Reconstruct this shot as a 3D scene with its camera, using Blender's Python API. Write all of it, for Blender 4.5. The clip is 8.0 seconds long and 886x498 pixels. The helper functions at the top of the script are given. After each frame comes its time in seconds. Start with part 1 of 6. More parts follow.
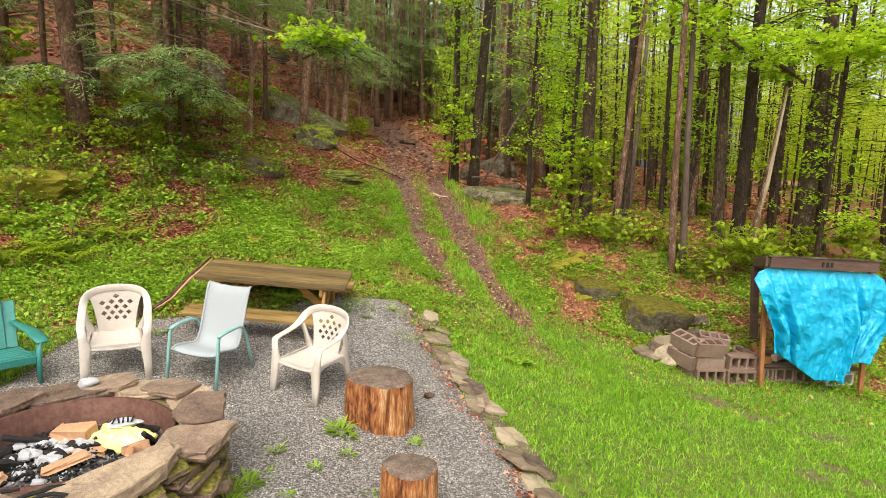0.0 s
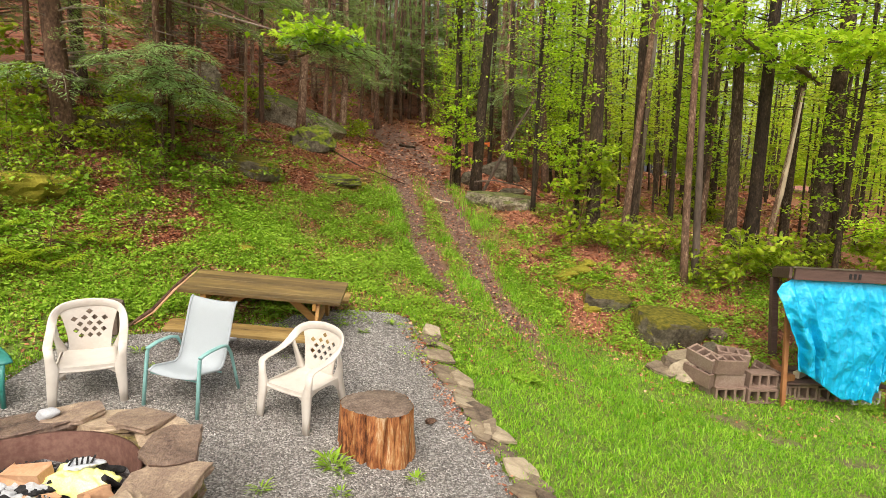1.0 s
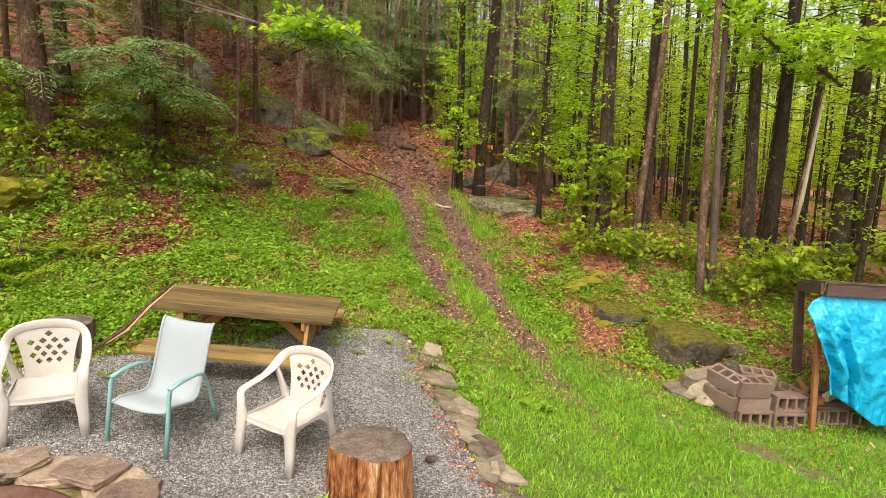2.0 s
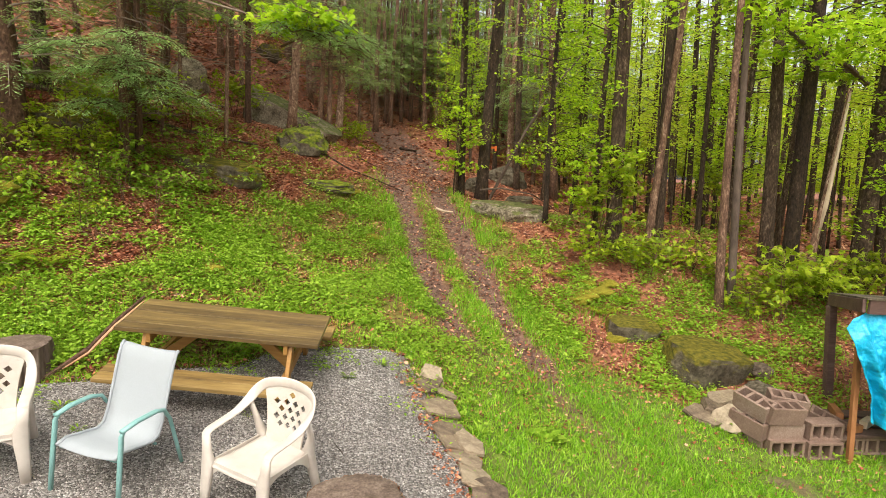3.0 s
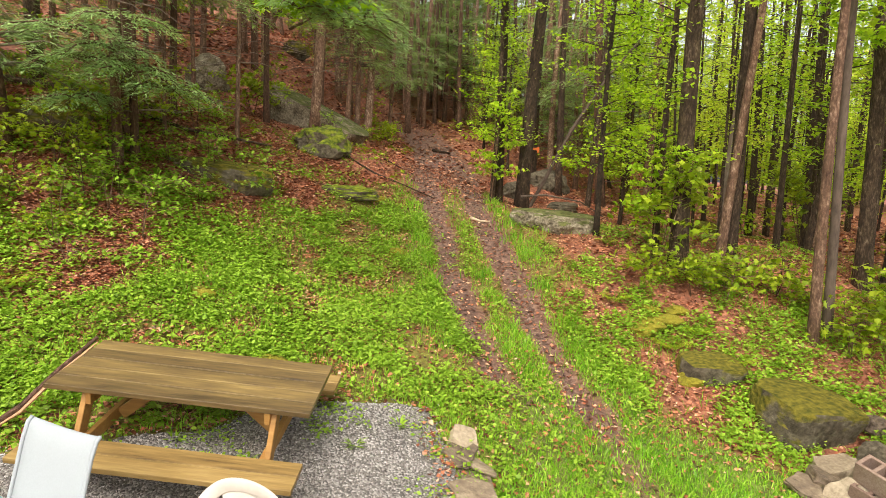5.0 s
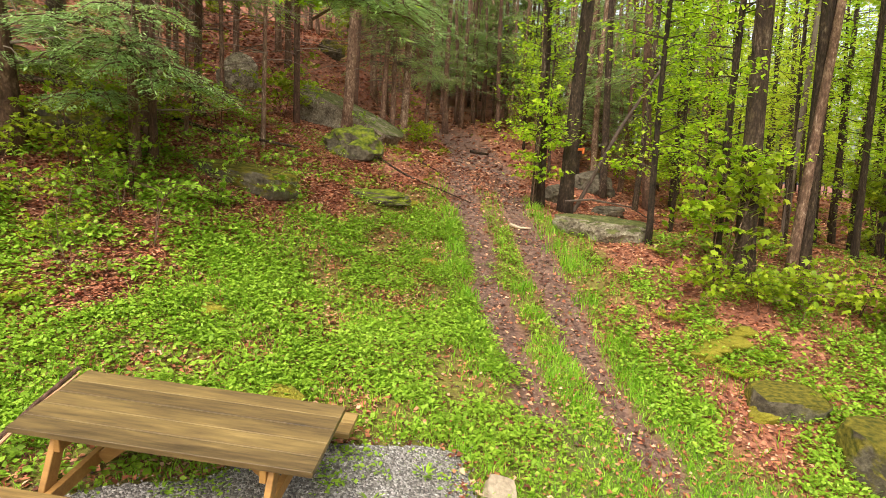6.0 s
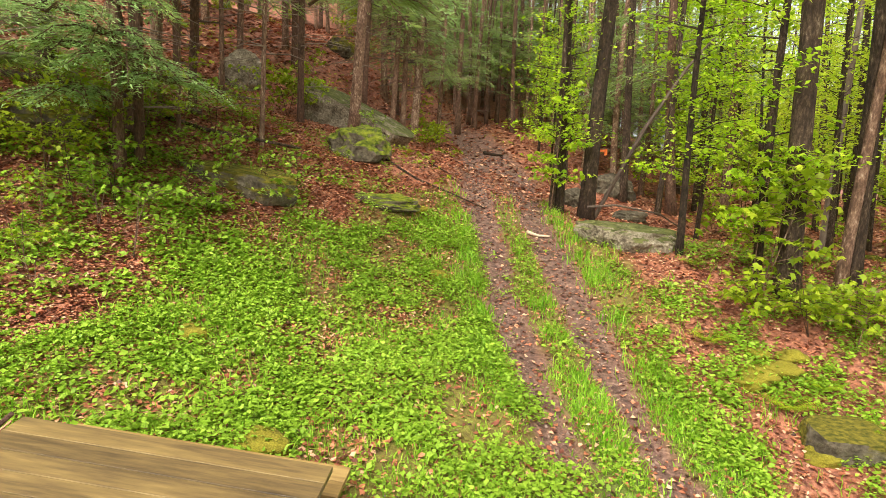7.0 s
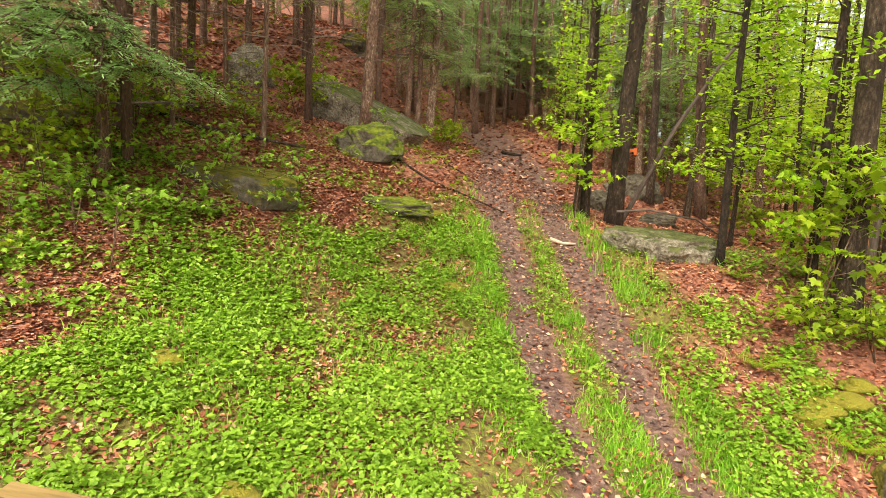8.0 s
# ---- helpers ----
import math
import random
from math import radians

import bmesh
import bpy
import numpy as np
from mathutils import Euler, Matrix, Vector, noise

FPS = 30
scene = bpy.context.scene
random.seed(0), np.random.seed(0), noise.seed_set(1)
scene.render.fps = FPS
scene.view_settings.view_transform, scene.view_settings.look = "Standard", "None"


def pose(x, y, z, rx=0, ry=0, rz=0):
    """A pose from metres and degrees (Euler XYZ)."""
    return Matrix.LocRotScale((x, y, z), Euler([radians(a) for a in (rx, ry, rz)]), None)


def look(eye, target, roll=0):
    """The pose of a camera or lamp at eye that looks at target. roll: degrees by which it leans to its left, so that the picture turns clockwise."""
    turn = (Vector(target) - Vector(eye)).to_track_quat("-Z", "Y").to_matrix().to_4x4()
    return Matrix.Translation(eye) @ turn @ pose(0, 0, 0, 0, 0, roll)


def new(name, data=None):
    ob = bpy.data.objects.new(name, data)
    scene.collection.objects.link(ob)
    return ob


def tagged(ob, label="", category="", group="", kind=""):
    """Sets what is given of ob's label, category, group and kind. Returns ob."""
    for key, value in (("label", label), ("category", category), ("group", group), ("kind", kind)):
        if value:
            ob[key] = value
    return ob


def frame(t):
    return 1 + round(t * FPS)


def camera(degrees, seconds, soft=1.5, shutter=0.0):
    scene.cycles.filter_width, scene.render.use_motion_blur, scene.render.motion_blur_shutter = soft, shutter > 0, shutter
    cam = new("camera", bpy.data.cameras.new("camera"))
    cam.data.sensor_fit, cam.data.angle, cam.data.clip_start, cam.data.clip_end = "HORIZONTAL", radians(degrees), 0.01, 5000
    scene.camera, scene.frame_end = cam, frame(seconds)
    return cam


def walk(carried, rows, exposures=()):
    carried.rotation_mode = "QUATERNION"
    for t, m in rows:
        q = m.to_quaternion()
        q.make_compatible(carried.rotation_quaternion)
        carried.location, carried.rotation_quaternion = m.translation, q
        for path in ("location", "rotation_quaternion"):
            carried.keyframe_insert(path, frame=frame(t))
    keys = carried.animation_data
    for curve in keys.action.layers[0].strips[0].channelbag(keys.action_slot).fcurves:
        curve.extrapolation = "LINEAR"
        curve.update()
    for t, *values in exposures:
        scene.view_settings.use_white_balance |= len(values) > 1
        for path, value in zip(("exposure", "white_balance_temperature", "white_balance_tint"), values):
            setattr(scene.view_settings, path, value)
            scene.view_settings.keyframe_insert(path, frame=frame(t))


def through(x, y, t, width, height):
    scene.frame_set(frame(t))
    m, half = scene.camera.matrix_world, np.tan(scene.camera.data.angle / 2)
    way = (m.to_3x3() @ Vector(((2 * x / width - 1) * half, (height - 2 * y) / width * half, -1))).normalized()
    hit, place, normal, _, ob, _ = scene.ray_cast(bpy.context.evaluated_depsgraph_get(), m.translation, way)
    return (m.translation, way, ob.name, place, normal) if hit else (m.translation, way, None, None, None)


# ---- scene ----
# seconds, eye x, y, z, yaw, pitch, lean to the right
cam = camera(73.35, 8.0, 0.6)
PATH = [
    (0, 0.000, 0.000, 2.300, -0.00, -8.59, -1.80),
    (0.5, -0.024, 0.250, 2.298, -0.03, -8.40, -1.90),
    (1, -0.043, 0.535, 2.305, -0.03, -8.27, -1.98),
    (1.5, -0.059, 0.845, 2.322, -0.01, -8.18, -2.09),
    (1.7, -0.065, 0.975, 2.327, -0.02, -8.11, -2.14),
    (2.8, -0.077, 1.755, 2.348, 0.06, -7.99, -2.38),
    (3, -0.077, 1.898, 2.350, 0.07, -7.94, -2.41),
    (3.5, -0.080, 2.255, 2.357, 0.10, -7.86, -2.53),
    (4, -0.094, 2.621, 2.364, 1.03, -7.83, -2.61),
    (4.2, -0.099, 2.768, 2.365, 2.27, -7.86, -2.60),
    (5.3, -0.116, 3.618, 2.369, 4.35, -7.81, -2.23),
    (5.5, -0.119, 3.777, 2.372, 6.97, -7.89, -2.34),
    (6, -0.142, 4.159, 2.391, 7.07, -7.89, -2.34),
    (6.5, -0.182, 4.541, 2.403, 7.00, -7.81, -2.40),
    (7, -0.230, 4.921, 2.411, 8.27, -7.82, -2.45),
    (7.5, -0.287, 5.303, 2.419, 8.80, -7.85, -2.47),
    (8, -0.326, 5.679, 2.431, 9.88, -7.94, -2.52),
]
walk(cam, [(t, pose(x, y, z, 90 + pitch, 0, yaw) @ pose(0, 0, 0, 0, 0, -lean)) for t, x, y, z, yaw, pitch, lean in PATH], exposures=[(0, 0.80), (3.5, 0.87), (7, 1.19), (8, 1.24)])

# ---- light ----
world = bpy.data.worlds.new("overcast_sky")
scene.world = world
world.use_nodes = True
_n, _l = world.node_tree.nodes, world.node_tree.links
sky = _n.new("ShaderNodeTexSky")
sky.sky_type = "NISHITA"
sky.sun_disc = False
sky.sun_elevation, sky.sun_rotation = radians(54), radians(193)
sky.dust_density, sky.air_density, sky.ozone_density = 4.0, 1.0, 1.0
grey = _n.new("ShaderNodeHueSaturation")
grey.inputs["Saturation"].default_value = 0.22
_l.new(sky.outputs[0], grey.inputs["Color"])
_l.new(grey.outputs[0], _n["Background"].inputs["Color"])
_n["Background"].inputs["Strength"].default_value = 0.15
sun = new("sun", bpy.data.lights.new("sun", "SUN"))
sun.data.energy, sun.data.angle, sun.data.color = 1.5, radians(60), (1.0, 0.94, 0.84)
sun.matrix_world = look((-1.6, -8.5, 16.0), (1.3, 3, 0))

# ---- lie of the land ----
CO = np.array([-0.15, -0.19, 0.15, -0.85, -0.58, -0.63, 0.33, 0.06, 0.35, 0.03, -0.31, -0.13,
               -0.11, -0.23, -0.64, 0.49, -0.03, -0.22, 0.17, -0.16, -0.42, -0.19, -0.85, 0.26,
               -0.89, 0.39, -0.02, -0.40, -0.04, -0.32, -0.03, -0.13, 0.04, -0.40, -0.12, -0.12,
               -0.12, -0.15, -0.15, -0.46, 0.01, -1.20, 0.14, 0.29, -0.71, 0.02, -0.26, -0.24,
               -0.15, 0.06, -0.05, -0.06, 0.44, -0.18, -0.36, -0.14, -0.30, 0.09, -0.40, -0.65,
               -0.22, 0.17, -0.20, -0.19, 0.06, -0.56])
HX, HY = [g.ravel() for g in np.meshgrid(np.arange(-9, 10, 3.0), np.arange(3, 28, 3.0), indexing="ij")]
TABLE = np.random.RandomState(4).rand(256, 256)


def vn(x, y, size, seed=0):
    """Smooth value noise, 0 to 1, with cells of that size."""
    u, v = np.asarray(x, float) / size + seed * 17.3 + 500, np.asarray(y, float) / size + seed * 9.1 + 500
    i, j = np.floor(u).astype(int), np.floor(v).astype(int)
    fu, fv = u - i, v - j
    fu, fv = fu * fu * (3 - 2 * fu), fv * fv * (3 - 2 * fv)
    t = lambda a, b: TABLE[a % 256, b % 256]
    return (t(i, j) * (1 - fu) + t(i + 1, j) * fu) * (1 - fv) + (t(i, j + 1) * (1 - fu) + t(i + 1, j + 1) * fu) * fv


def step(a, b, v):
    s = np.clip((v - a) / (b - a), 0, 1)
    return s * s * (3 - 2 * s)


def hill(x, y):
    x, y = np.asarray(x, float), np.asarray(y, float)
    z = CO[0] + CO[1] * 30 * np.tanh(x / 30) + CO[2] * 40 * np.tanh(y / 40)
    for k in range(len(HX)):
        z = z + CO[3 + k] * np.exp(-((x - HX[k]) ** 2 + (y - HY[k]) ** 2) / 12.5)
    return z


RUT_Y = [4, 6, 6.8, 7.6, 8.4, 9.0, 9.6, 10.3, 11.1, 12.1, 13.05, 14, 14.9, 17, 20.7, 24.7, 28.2, 32]
RUT_L = [2.4, 1.55, 1.22, 0.9, 0.58, 0.38, 0.22, 0.0, -0.22, -0.44, -0.67, -0.93, -1.09, -1.38, -1.74, -2.1, -2.95, -4.6]
RUT_R = [3.5, 2.55, 2.2, 1.86, 1.6, 1.4, 1.2, 0.95, 0.72, 0.5, 0.28, 0.03, -0.18, -0.38, -0.6, -1.13, -1.95, -3.4]
EDGE_Y = [1.5, 4.6, 5.26, 5.77, 6.03, 6.85, 7.58, 8.31, 8.6]
EDGE_X = [1.9, 0.96, 0.78, 0.6, 0.42, 0.2, 0.0, -0.25, -0.4]


def ruts(x, y):
    """How far a wheel track shows, 0 to 1: bare up the slope, worn through the grass lower down."""
    n = 0.16 * (vn(x, y, 0.35, 3) - 0.5) + 0.12 * (vn(x, y, 1.1, 4) - 0.5)
    w = np.interp(y, [6, 8, 10, 14, 18, 30], [0.12, 0.17, 0.26, 0.29, 0.36, 0.6])
    fray = y + 2.4 * (vn(x, y, 0.4, 5) - 0.5)
    left = (1 - step(w * 0.65, w * 1.3, np.abs(x - np.interp(y, RUT_Y, RUT_L)) + n)) * (0.25 * step(6.8, 8.6, fray) + 0.75 * step(8.8, 10.8, fray))
    right = (1 - step(w * 0.65, w * 1.3, np.abs(x - np.interp(y, RUT_Y, RUT_R)) + n)) * (0.35 * step(5.6, 8.0, fray) + 0.65 * step(8.2, 10.6, fray))
    return np.maximum(left, right) * (1 - step(29, 33, y))


def lane(x, y):
    """The whole lane between and beside the ruts, 0 to 1."""
    a, b = np.interp(y, RUT_Y, RUT_L), np.interp(y, RUT_Y, RUT_R)
    return (1 - step(0.0, 0.5, np.maximum(a - 0.25 - x, x - b - 0.25))) * step(8, 10, y) * (1 - step(29, 33, y))


def gravelled(x, y):
    """Positive inside the gravel pad: metres from its edge."""
    right = np.interp(y, EDGE_Y, EDGE_X) - 0.1 - x
    left = x + 4.15 + 0.35 * (vn(x, y, 0.6, 8) - 0.5)
    back = 7.05 + (x + 3.7) * 0.47 - y + 0.3 * (vn(x, y, 0.5, 9) - 0.5)
    return np.minimum(np.minimum(right, left), back)


def green(x, y):
    """How far low green growth covers the ground, 0 to 1."""
    xl = np.interp(y, [0, 6, 8, 9.3, 10.5, 12.2, 13.5, 14.5, 20, 40], [-12, -9, -6.4, -4.6, -3.9, -3.6, -3.0, -1.8, -1.9, -6])
    xr = np.interp(y, [0, 8.5, 9.6, 10.3, 11.7, 12.4, 13.4, 15, 20, 40], [14, 8, 2.9, 2.3, 1.75, 1.4, 1.05, 0.7, 0.3, -4])
    n = 1.3 * (vn(x, y, 1.3, 1) - 0.5) + 0.9 * (vn(x, y, 0.45, 2) - 0.5)
    return step(-0.35, 0.6, np.minimum(x - xl, xr - x) + n) * (1 - 0.75 * step(13.3, 16, y))


def bare(x, y):
    """Worn spots in the lawn, 0 to 1."""
    d = np.full(np.shape(np.asarray(x, float)), 9.0)
    for a, b in ((3.72, 7.98), (3.9, 7.9), (4.16, 7.53), (4.38, 7.46), (4.78, 7.05), (5.05, 7.1), (4.5, 6.28), (4.04, 5.93), (4.66, 5.92)):
        d = np.minimum(d, np.hypot((x - a) * 0.8, y - b))
    return 1 - step(0.05, 0.19, d + 0.10 * (vn(x, y, 0.12, 33) - 0.5))


def land(x, y):
    """Height of the ground with its ruts and small unevenness."""
    x, y = np.asarray(x, float), np.asarray(y, float)
    rough = 0.10 * (vn(x, y, 0.9, 11) - 0.5) + 0.05 * (vn(x, y, 0.3, 12) - 0.5)
    flat = step(0.0, 0.6, gravelled(x, y))
    far = 2.6 * step(17.5, 26, y) * step(-3.6, -7.5, x) + 9.0 * step(29, 75, y) * (1 - step(-6, 16, x)) + 4.0 * step(16, 45, -x) * step(4, 24, y)
    return hill(x, y) + far + rough * (1 - 0.85 * flat) - 0.05 * ruts(x, y)


def gz(x, y):
    return float(land(x, y))


# ---- materials ----
def mat(name, stops, size=1.0, fine=8.0, rough=0.8, bump=0.3, metal=0.0, per="", spread=0.0, stretch=(1, 1, 1), coord="Object", spec=0.3, through=0.0, bump_size=0.01):
    """A surface from a ramp of colours over noise at two scales. per: 'island' or 'object' shifts brightness piece by piece."""
    m = bpy.data.materials.new(name)
    m.use_nodes = True
    n, l = m.node_tree.nodes, m.node_tree.links
    b = n["Principled BSDF"]
    tc, mp = n.new("ShaderNodeTexCoord"), n.new("ShaderNodeMapping")
    mp.inputs["Scale"].default_value = stretch
    l.new(tc.outputs[coord], mp.inputs[0])
    a, f = n.new("ShaderNodeTexNoise"), n.new("ShaderNodeTexNoise")
    for t, s, d in ((a, 1 / size, 5), (f, fine / size, 6)):
        t.inputs["Scale"].default_value, t.inputs["Detail"].default_value, t.inputs["Roughness"].default_value = s, d, 0.62
        l.new(mp.outputs[0], t.inputs["Vector"])
    mx = n.new("ShaderNodeMix")
    mx.inputs[0].default_value = 0.5
    l.new(a.outputs[0], mx.inputs[2]), l.new(f.outputs[0], mx.inputs[3])
    fac = mx.outputs[0]
    if per:
        src = n.new("ShaderNodeNewGeometry").outputs["Random Per Island"] if per == "island" else n.new("ShaderNodeObjectInfo").outputs["Random"]
        ad = n.new("ShaderNodeMath")
        ad.operation, ad.inputs[1].default_value = "MULTIPLY_ADD", spread
        ad2 = n.new("ShaderNodeMath")
        ad2.operation, ad2.inputs[1].default_value = "SUBTRACT", spread / 2
        l.new(src, ad.inputs[0]), l.new(fac, ad2.inputs[0]), l.new(ad2.outputs[0], ad.inputs[2])
        fac = ad.outputs[0]
    cr = n.new("ShaderNodeValToRGB")
    e = cr.color_ramp.elements
    while len(e) < len(stops):
        e.new(0.5)
    for k, (p, c) in enumerate(stops):
        e[k].position, e[k].color = p, (*c, 1)
    l.new(fac, cr.inputs[0])
    l.new(cr.outputs[0], b.inputs["Base Color"])
    b.inputs["Roughness"].default_value, b.inputs["Metallic"].default_value = rough, metal
    b.inputs["Specular IOR Level"].default_value = spec
    if bump:
        bp = n.new("ShaderNodeBump")
        bp.inputs["Strength"].default_value, bp.inputs["Distance"].default_value = bump, bump_size
        l.new(f.outputs[0], bp.inputs["Height"]), l.new(bp.outputs[0], b.inputs["Normal"])
    if through:
        tr, ms = n.new("ShaderNodeBsdfTranslucent"), n.new("ShaderNodeMixShader")
        ms.inputs[0].default_value = through
        l.new(cr.outputs[0], tr.inputs[0]), l.new(b.outputs[0], ms.inputs[1]), l.new(tr.outputs[0], ms.inputs[2])
        l.new(ms.outputs[0], n["Material Output"].inputs[0])
    return m


LEAF = mat("maple_leaf", [(0.2, (0.174, 0.323, 0.009)), (0.5, (0.399, 0.597, 0.018)), (0.8, (0.654, 0.79, 0.05))], 0.6, 5, 0.45, 0, per="island", spread=0.5, through=0.55)
# paler copy of the maple leaf: sky-lit haze of the far wood put into colour
LEAF_HAZED = mat("hazy_far_leaf", [(0.2, (0.36, 0.50, 0.02)), (0.5, (0.58, 0.70, 0.04)), (0.8, (0.78, 0.85, 0.10))], 2, 5, 0.5, 0, per="island", spread=0.5, through=0.6)
NEEDLE = mat("hemlock_needle", [(0.2, (0.13, 0.19, 0.04)), (0.5, (0.25, 0.34, 0.08)), (0.8, (0.42, 0.52, 0.15))], 0.8, 5, 0.55, 0, per="island", spread=0.5, through=0.45)
NEEDLE_NEW = mat("fresh_hemlock_needle", [(0.2, (0.20, 0.32, 0.09)), (0.5, (0.33, 0.48, 0.16)), (0.8, (0.48, 0.62, 0.25))], 0.8, 5, 0.5, 0, per="island", spread=0.5, through=0.45)
SHRUB = mat("shrub_leaf", [(0.2, (0.16, 0.24, 0.007)), (0.5, (0.288, 0.384, 0.014)), (0.8, (0.456, 0.52, 0.03))], 0.5, 5, 0.45, 0, per="island", spread=0.5, through=0.45)
WEED = mat("weed_leaf", [(0.15, (0.126, 0.227, 0.012)), (0.5, (0.272, 0.432, 0.027)), (0.85, (0.446, 0.594, 0.068))], 0.7, 4, 0.45, 0, per="island", spread=0.42, through=0.35)
GRASS = mat("grass_blade", [(0.2, (0.12, 0.30, 0.010)), (0.5, (0.25, 0.49, 0.022)), (0.8, (0.46, 0.64, 0.07))], 1.4, 5, 0.4, 0, per="island", spread=0.5, through=0.4)
DRY = mat("fallen_leaf", [(0.2, (0.115, 0.034, 0.017)), (0.45, (0.311, 0.096, 0.042)), (0.7, (0.507, 0.188, 0.09)), (0.92, (0.691, 0.422, 0.254))], 0.6, 6, 0.6, 0, per="island", spread=0.8)
BARK = mat("dark_bark", [(0.32, (0.013, 0.008, 0.004)), (0.5, (0.05, 0.03, 0.016)), (0.62, (0.112, 0.072, 0.042)), (0.72, (0.312, 0.241, 0.168))], 0.12, 4, 0.85, 1.0, per="object", spread=0.12, stretch=(1, 1, 0.38), bump_size=0.05)
BARK_RED = mat("hemlock_bark", [(0.29, (0.042, 0.022, 0.012)), (0.5, (0.14, 0.075, 0.045)), (0.62, (0.28, 0.168, 0.105)), (0.73, (0.595, 0.448, 0.315))], 0.12, 4, 0.9, 1.0, per="object", spread=0.2, stretch=(1, 1, 0.45), bump_size=0.03)
BARK_PALE = mat("pale_bark", [(0.25, (0.06, 0.04, 0.028)), (0.5, (0.15, 0.105, 0.075)), (0.75, (0.32, 0.25, 0.19))], 0.25, 5, 0.85, 0.8, per="object", spread=0.3, stretch=(1, 1, 0.3), bump_size=0.02)
SPLIT = mat("split_pale_wood", [(0.2, (0.25, 0.17, 0.10)), (0.5, (0.55, 0.42, 0.28)), (0.8, (0.75, 0.63, 0.48))], 0.3, 6, 0.7, 0.5, stretch=(1, 1, 0.1))
ROCK = mat("grey_ledge_rock", [(0.30, (0.029, 0.022, 0.014)), (0.45, (0.078, 0.062, 0.04)), (0.6, (0.169, 0.14, 0.094)), (0.76, (0.416, 0.364, 0.26))], 0.4, 6, 0.9, 0.9, spec=0.12, bump_size=0.04)
FLAG = mat("flat_fieldstone", [(0.25, (0.065, 0.045, 0.03)), (0.43, (0.175, 0.125, 0.08)), (0.57, (0.27, 0.205, 0.13)), (0.76, (0.44, 0.345, 0.23))], 0.25, 6, 0.7, 0.9, per="object", spread=0.4, bump_size=0.015)
PITSTONE = mat("fire_pit_stone", [(0.26, (0.067, 0.039, 0.03)), (0.42, (0.189, 0.122, 0.086)), (0.56, (0.287, 0.197, 0.134)), (0.74, (0.488, 0.36, 0.231))], 0.2, 6, 0.5, 1.0, per="object", spread=0.34, bump_size=0.02)
TABLEWOOD = mat("weathered_table_wood", [(0.32, (0.045, 0.028, 0.013)), (0.47, (0.13, 0.083, 0.032)), (0.58, (0.20, 0.13, 0.045)), (0.72, (0.31, 0.21, 0.075))], 0.3, 5, 0.42, 0.25, per="object", spread=0.2, stretch=(0.22, 2.2, 2), bump_size=0.003)
BENCHWOOD = mat("stained_bench_wood", [(0.2, (0.15, 0.07, 0.02)), (0.5, (0.34, 0.17, 0.045)), (0.8, (0.48, 0.27, 0.08))], 0.35, 7, 0.5, 0.25, per="object", spread=0.2, stretch=(0.22, 2.2, 2), bump_size=0.003)
BENCHTOP = mat("weathered_bench_top", [(0.30, (0.09, 0.05, 0.016)), (0.5, (0.26, 0.16, 0.05)), (0.70, (0.40, 0.265, 0.095))], 0.3, 5, 0.45, 0.3, per="object", spread=0.15, stretch=(0.22, 2.2, 2), bump_size=0.003)
PLASTIC = mat("cream_plastic", [(0.3, (0.494, 0.414, 0.335)), (0.5, (0.57, 0.498, 0.419)), (0.7, (0.617, 0.555, 0.474))], 0.5, 6, 0.4, 0.05, spec=0.5)
TEAL = mat("teal_paint", [(0.3, (0.17, 0.34, 0.30)), (0.6, (0.24, 0.43, 0.39)), (0.8, (0.34, 0.52, 0.48))], 0.2, 8, 0.45, 0.1, spec=0.5)
TEAL_PL = mat("teal_plastic", [(0.3, (0.021, 0.152, 0.123)), (0.6, (0.038, 0.224, 0.18)), (0.8, (0.076, 0.288, 0.246))], 0.3, 8, 0.4, 0.05, spec=0.5)
SLING = mat("white_sling_fabric", [(0.3, (0.382, 0.403, 0.4)), (0.6, (0.421, 0.442, 0.446)), (0.8, (0.454, 0.468, 0.471))], 0.4, 40, 0.7, 0.15, through=0.15, bump_size=0.002)
TARP = mat("blue_tarp", [(0.25, (0.001, 0.327, 0.588)), (0.5, (0.004, 0.403, 0.65)), (0.8, (0.029, 0.486, 0.699))], 0.3, 9, 0.32, 0.5, spec=0.45, through=0.06, bump_size=0.02)
SHEDWOOD = mat("brown_shed_paint", [(0.2, (0.045, 0.024, 0.018)), (0.5, (0.11, 0.062, 0.048)), (0.8, (0.20, 0.13, 0.105))], 0.3, 7, 0.7, 0.3, stretch=(0.3, 2, 2))
POSTWOOD = mat("orange_post_wood", [(0.2, (0.13, 0.05, 0.022)), (0.5, (0.30, 0.12, 0.045)), (0.8, (0.46, 0.22, 0.09))], 0.3, 7, 0.6, 0.3, stretch=(2, 2, 0.3))
BLOCK = mat("cinder_block", [(0.2, (0.11, 0.066, 0.048)), (0.5, (0.22, 0.14, 0.10)), (0.8, (0.36, 0.265, 0.205))], 0.2, 14, 0.9, 0.6, per="object", spread=0.2, bump_size=0.006)
STUMPBARK = mat("orange_stump_wood", [(0.36, (0.03, 0.014, 0.008)), (0.43, (0.17, 0.055, 0.02)), (0.50, (0.40, 0.14, 0.045)), (0.57, (0.52, 0.25, 0.09)), (0.66, (0.74, 0.54, 0.33))], 0.11, 6, 0.7, 1.0, stretch=(1, 1, 0.2), bump_size=0.03)
CUT = mat("grey_cut_wood", [(0.3, (0.05, 0.033, 0.022)), (0.5, (0.16, 0.11, 0.078)), (0.7, (0.33, 0.25, 0.19))], 0.10, 6, 0.8, 0.8, bump_size=0.01)
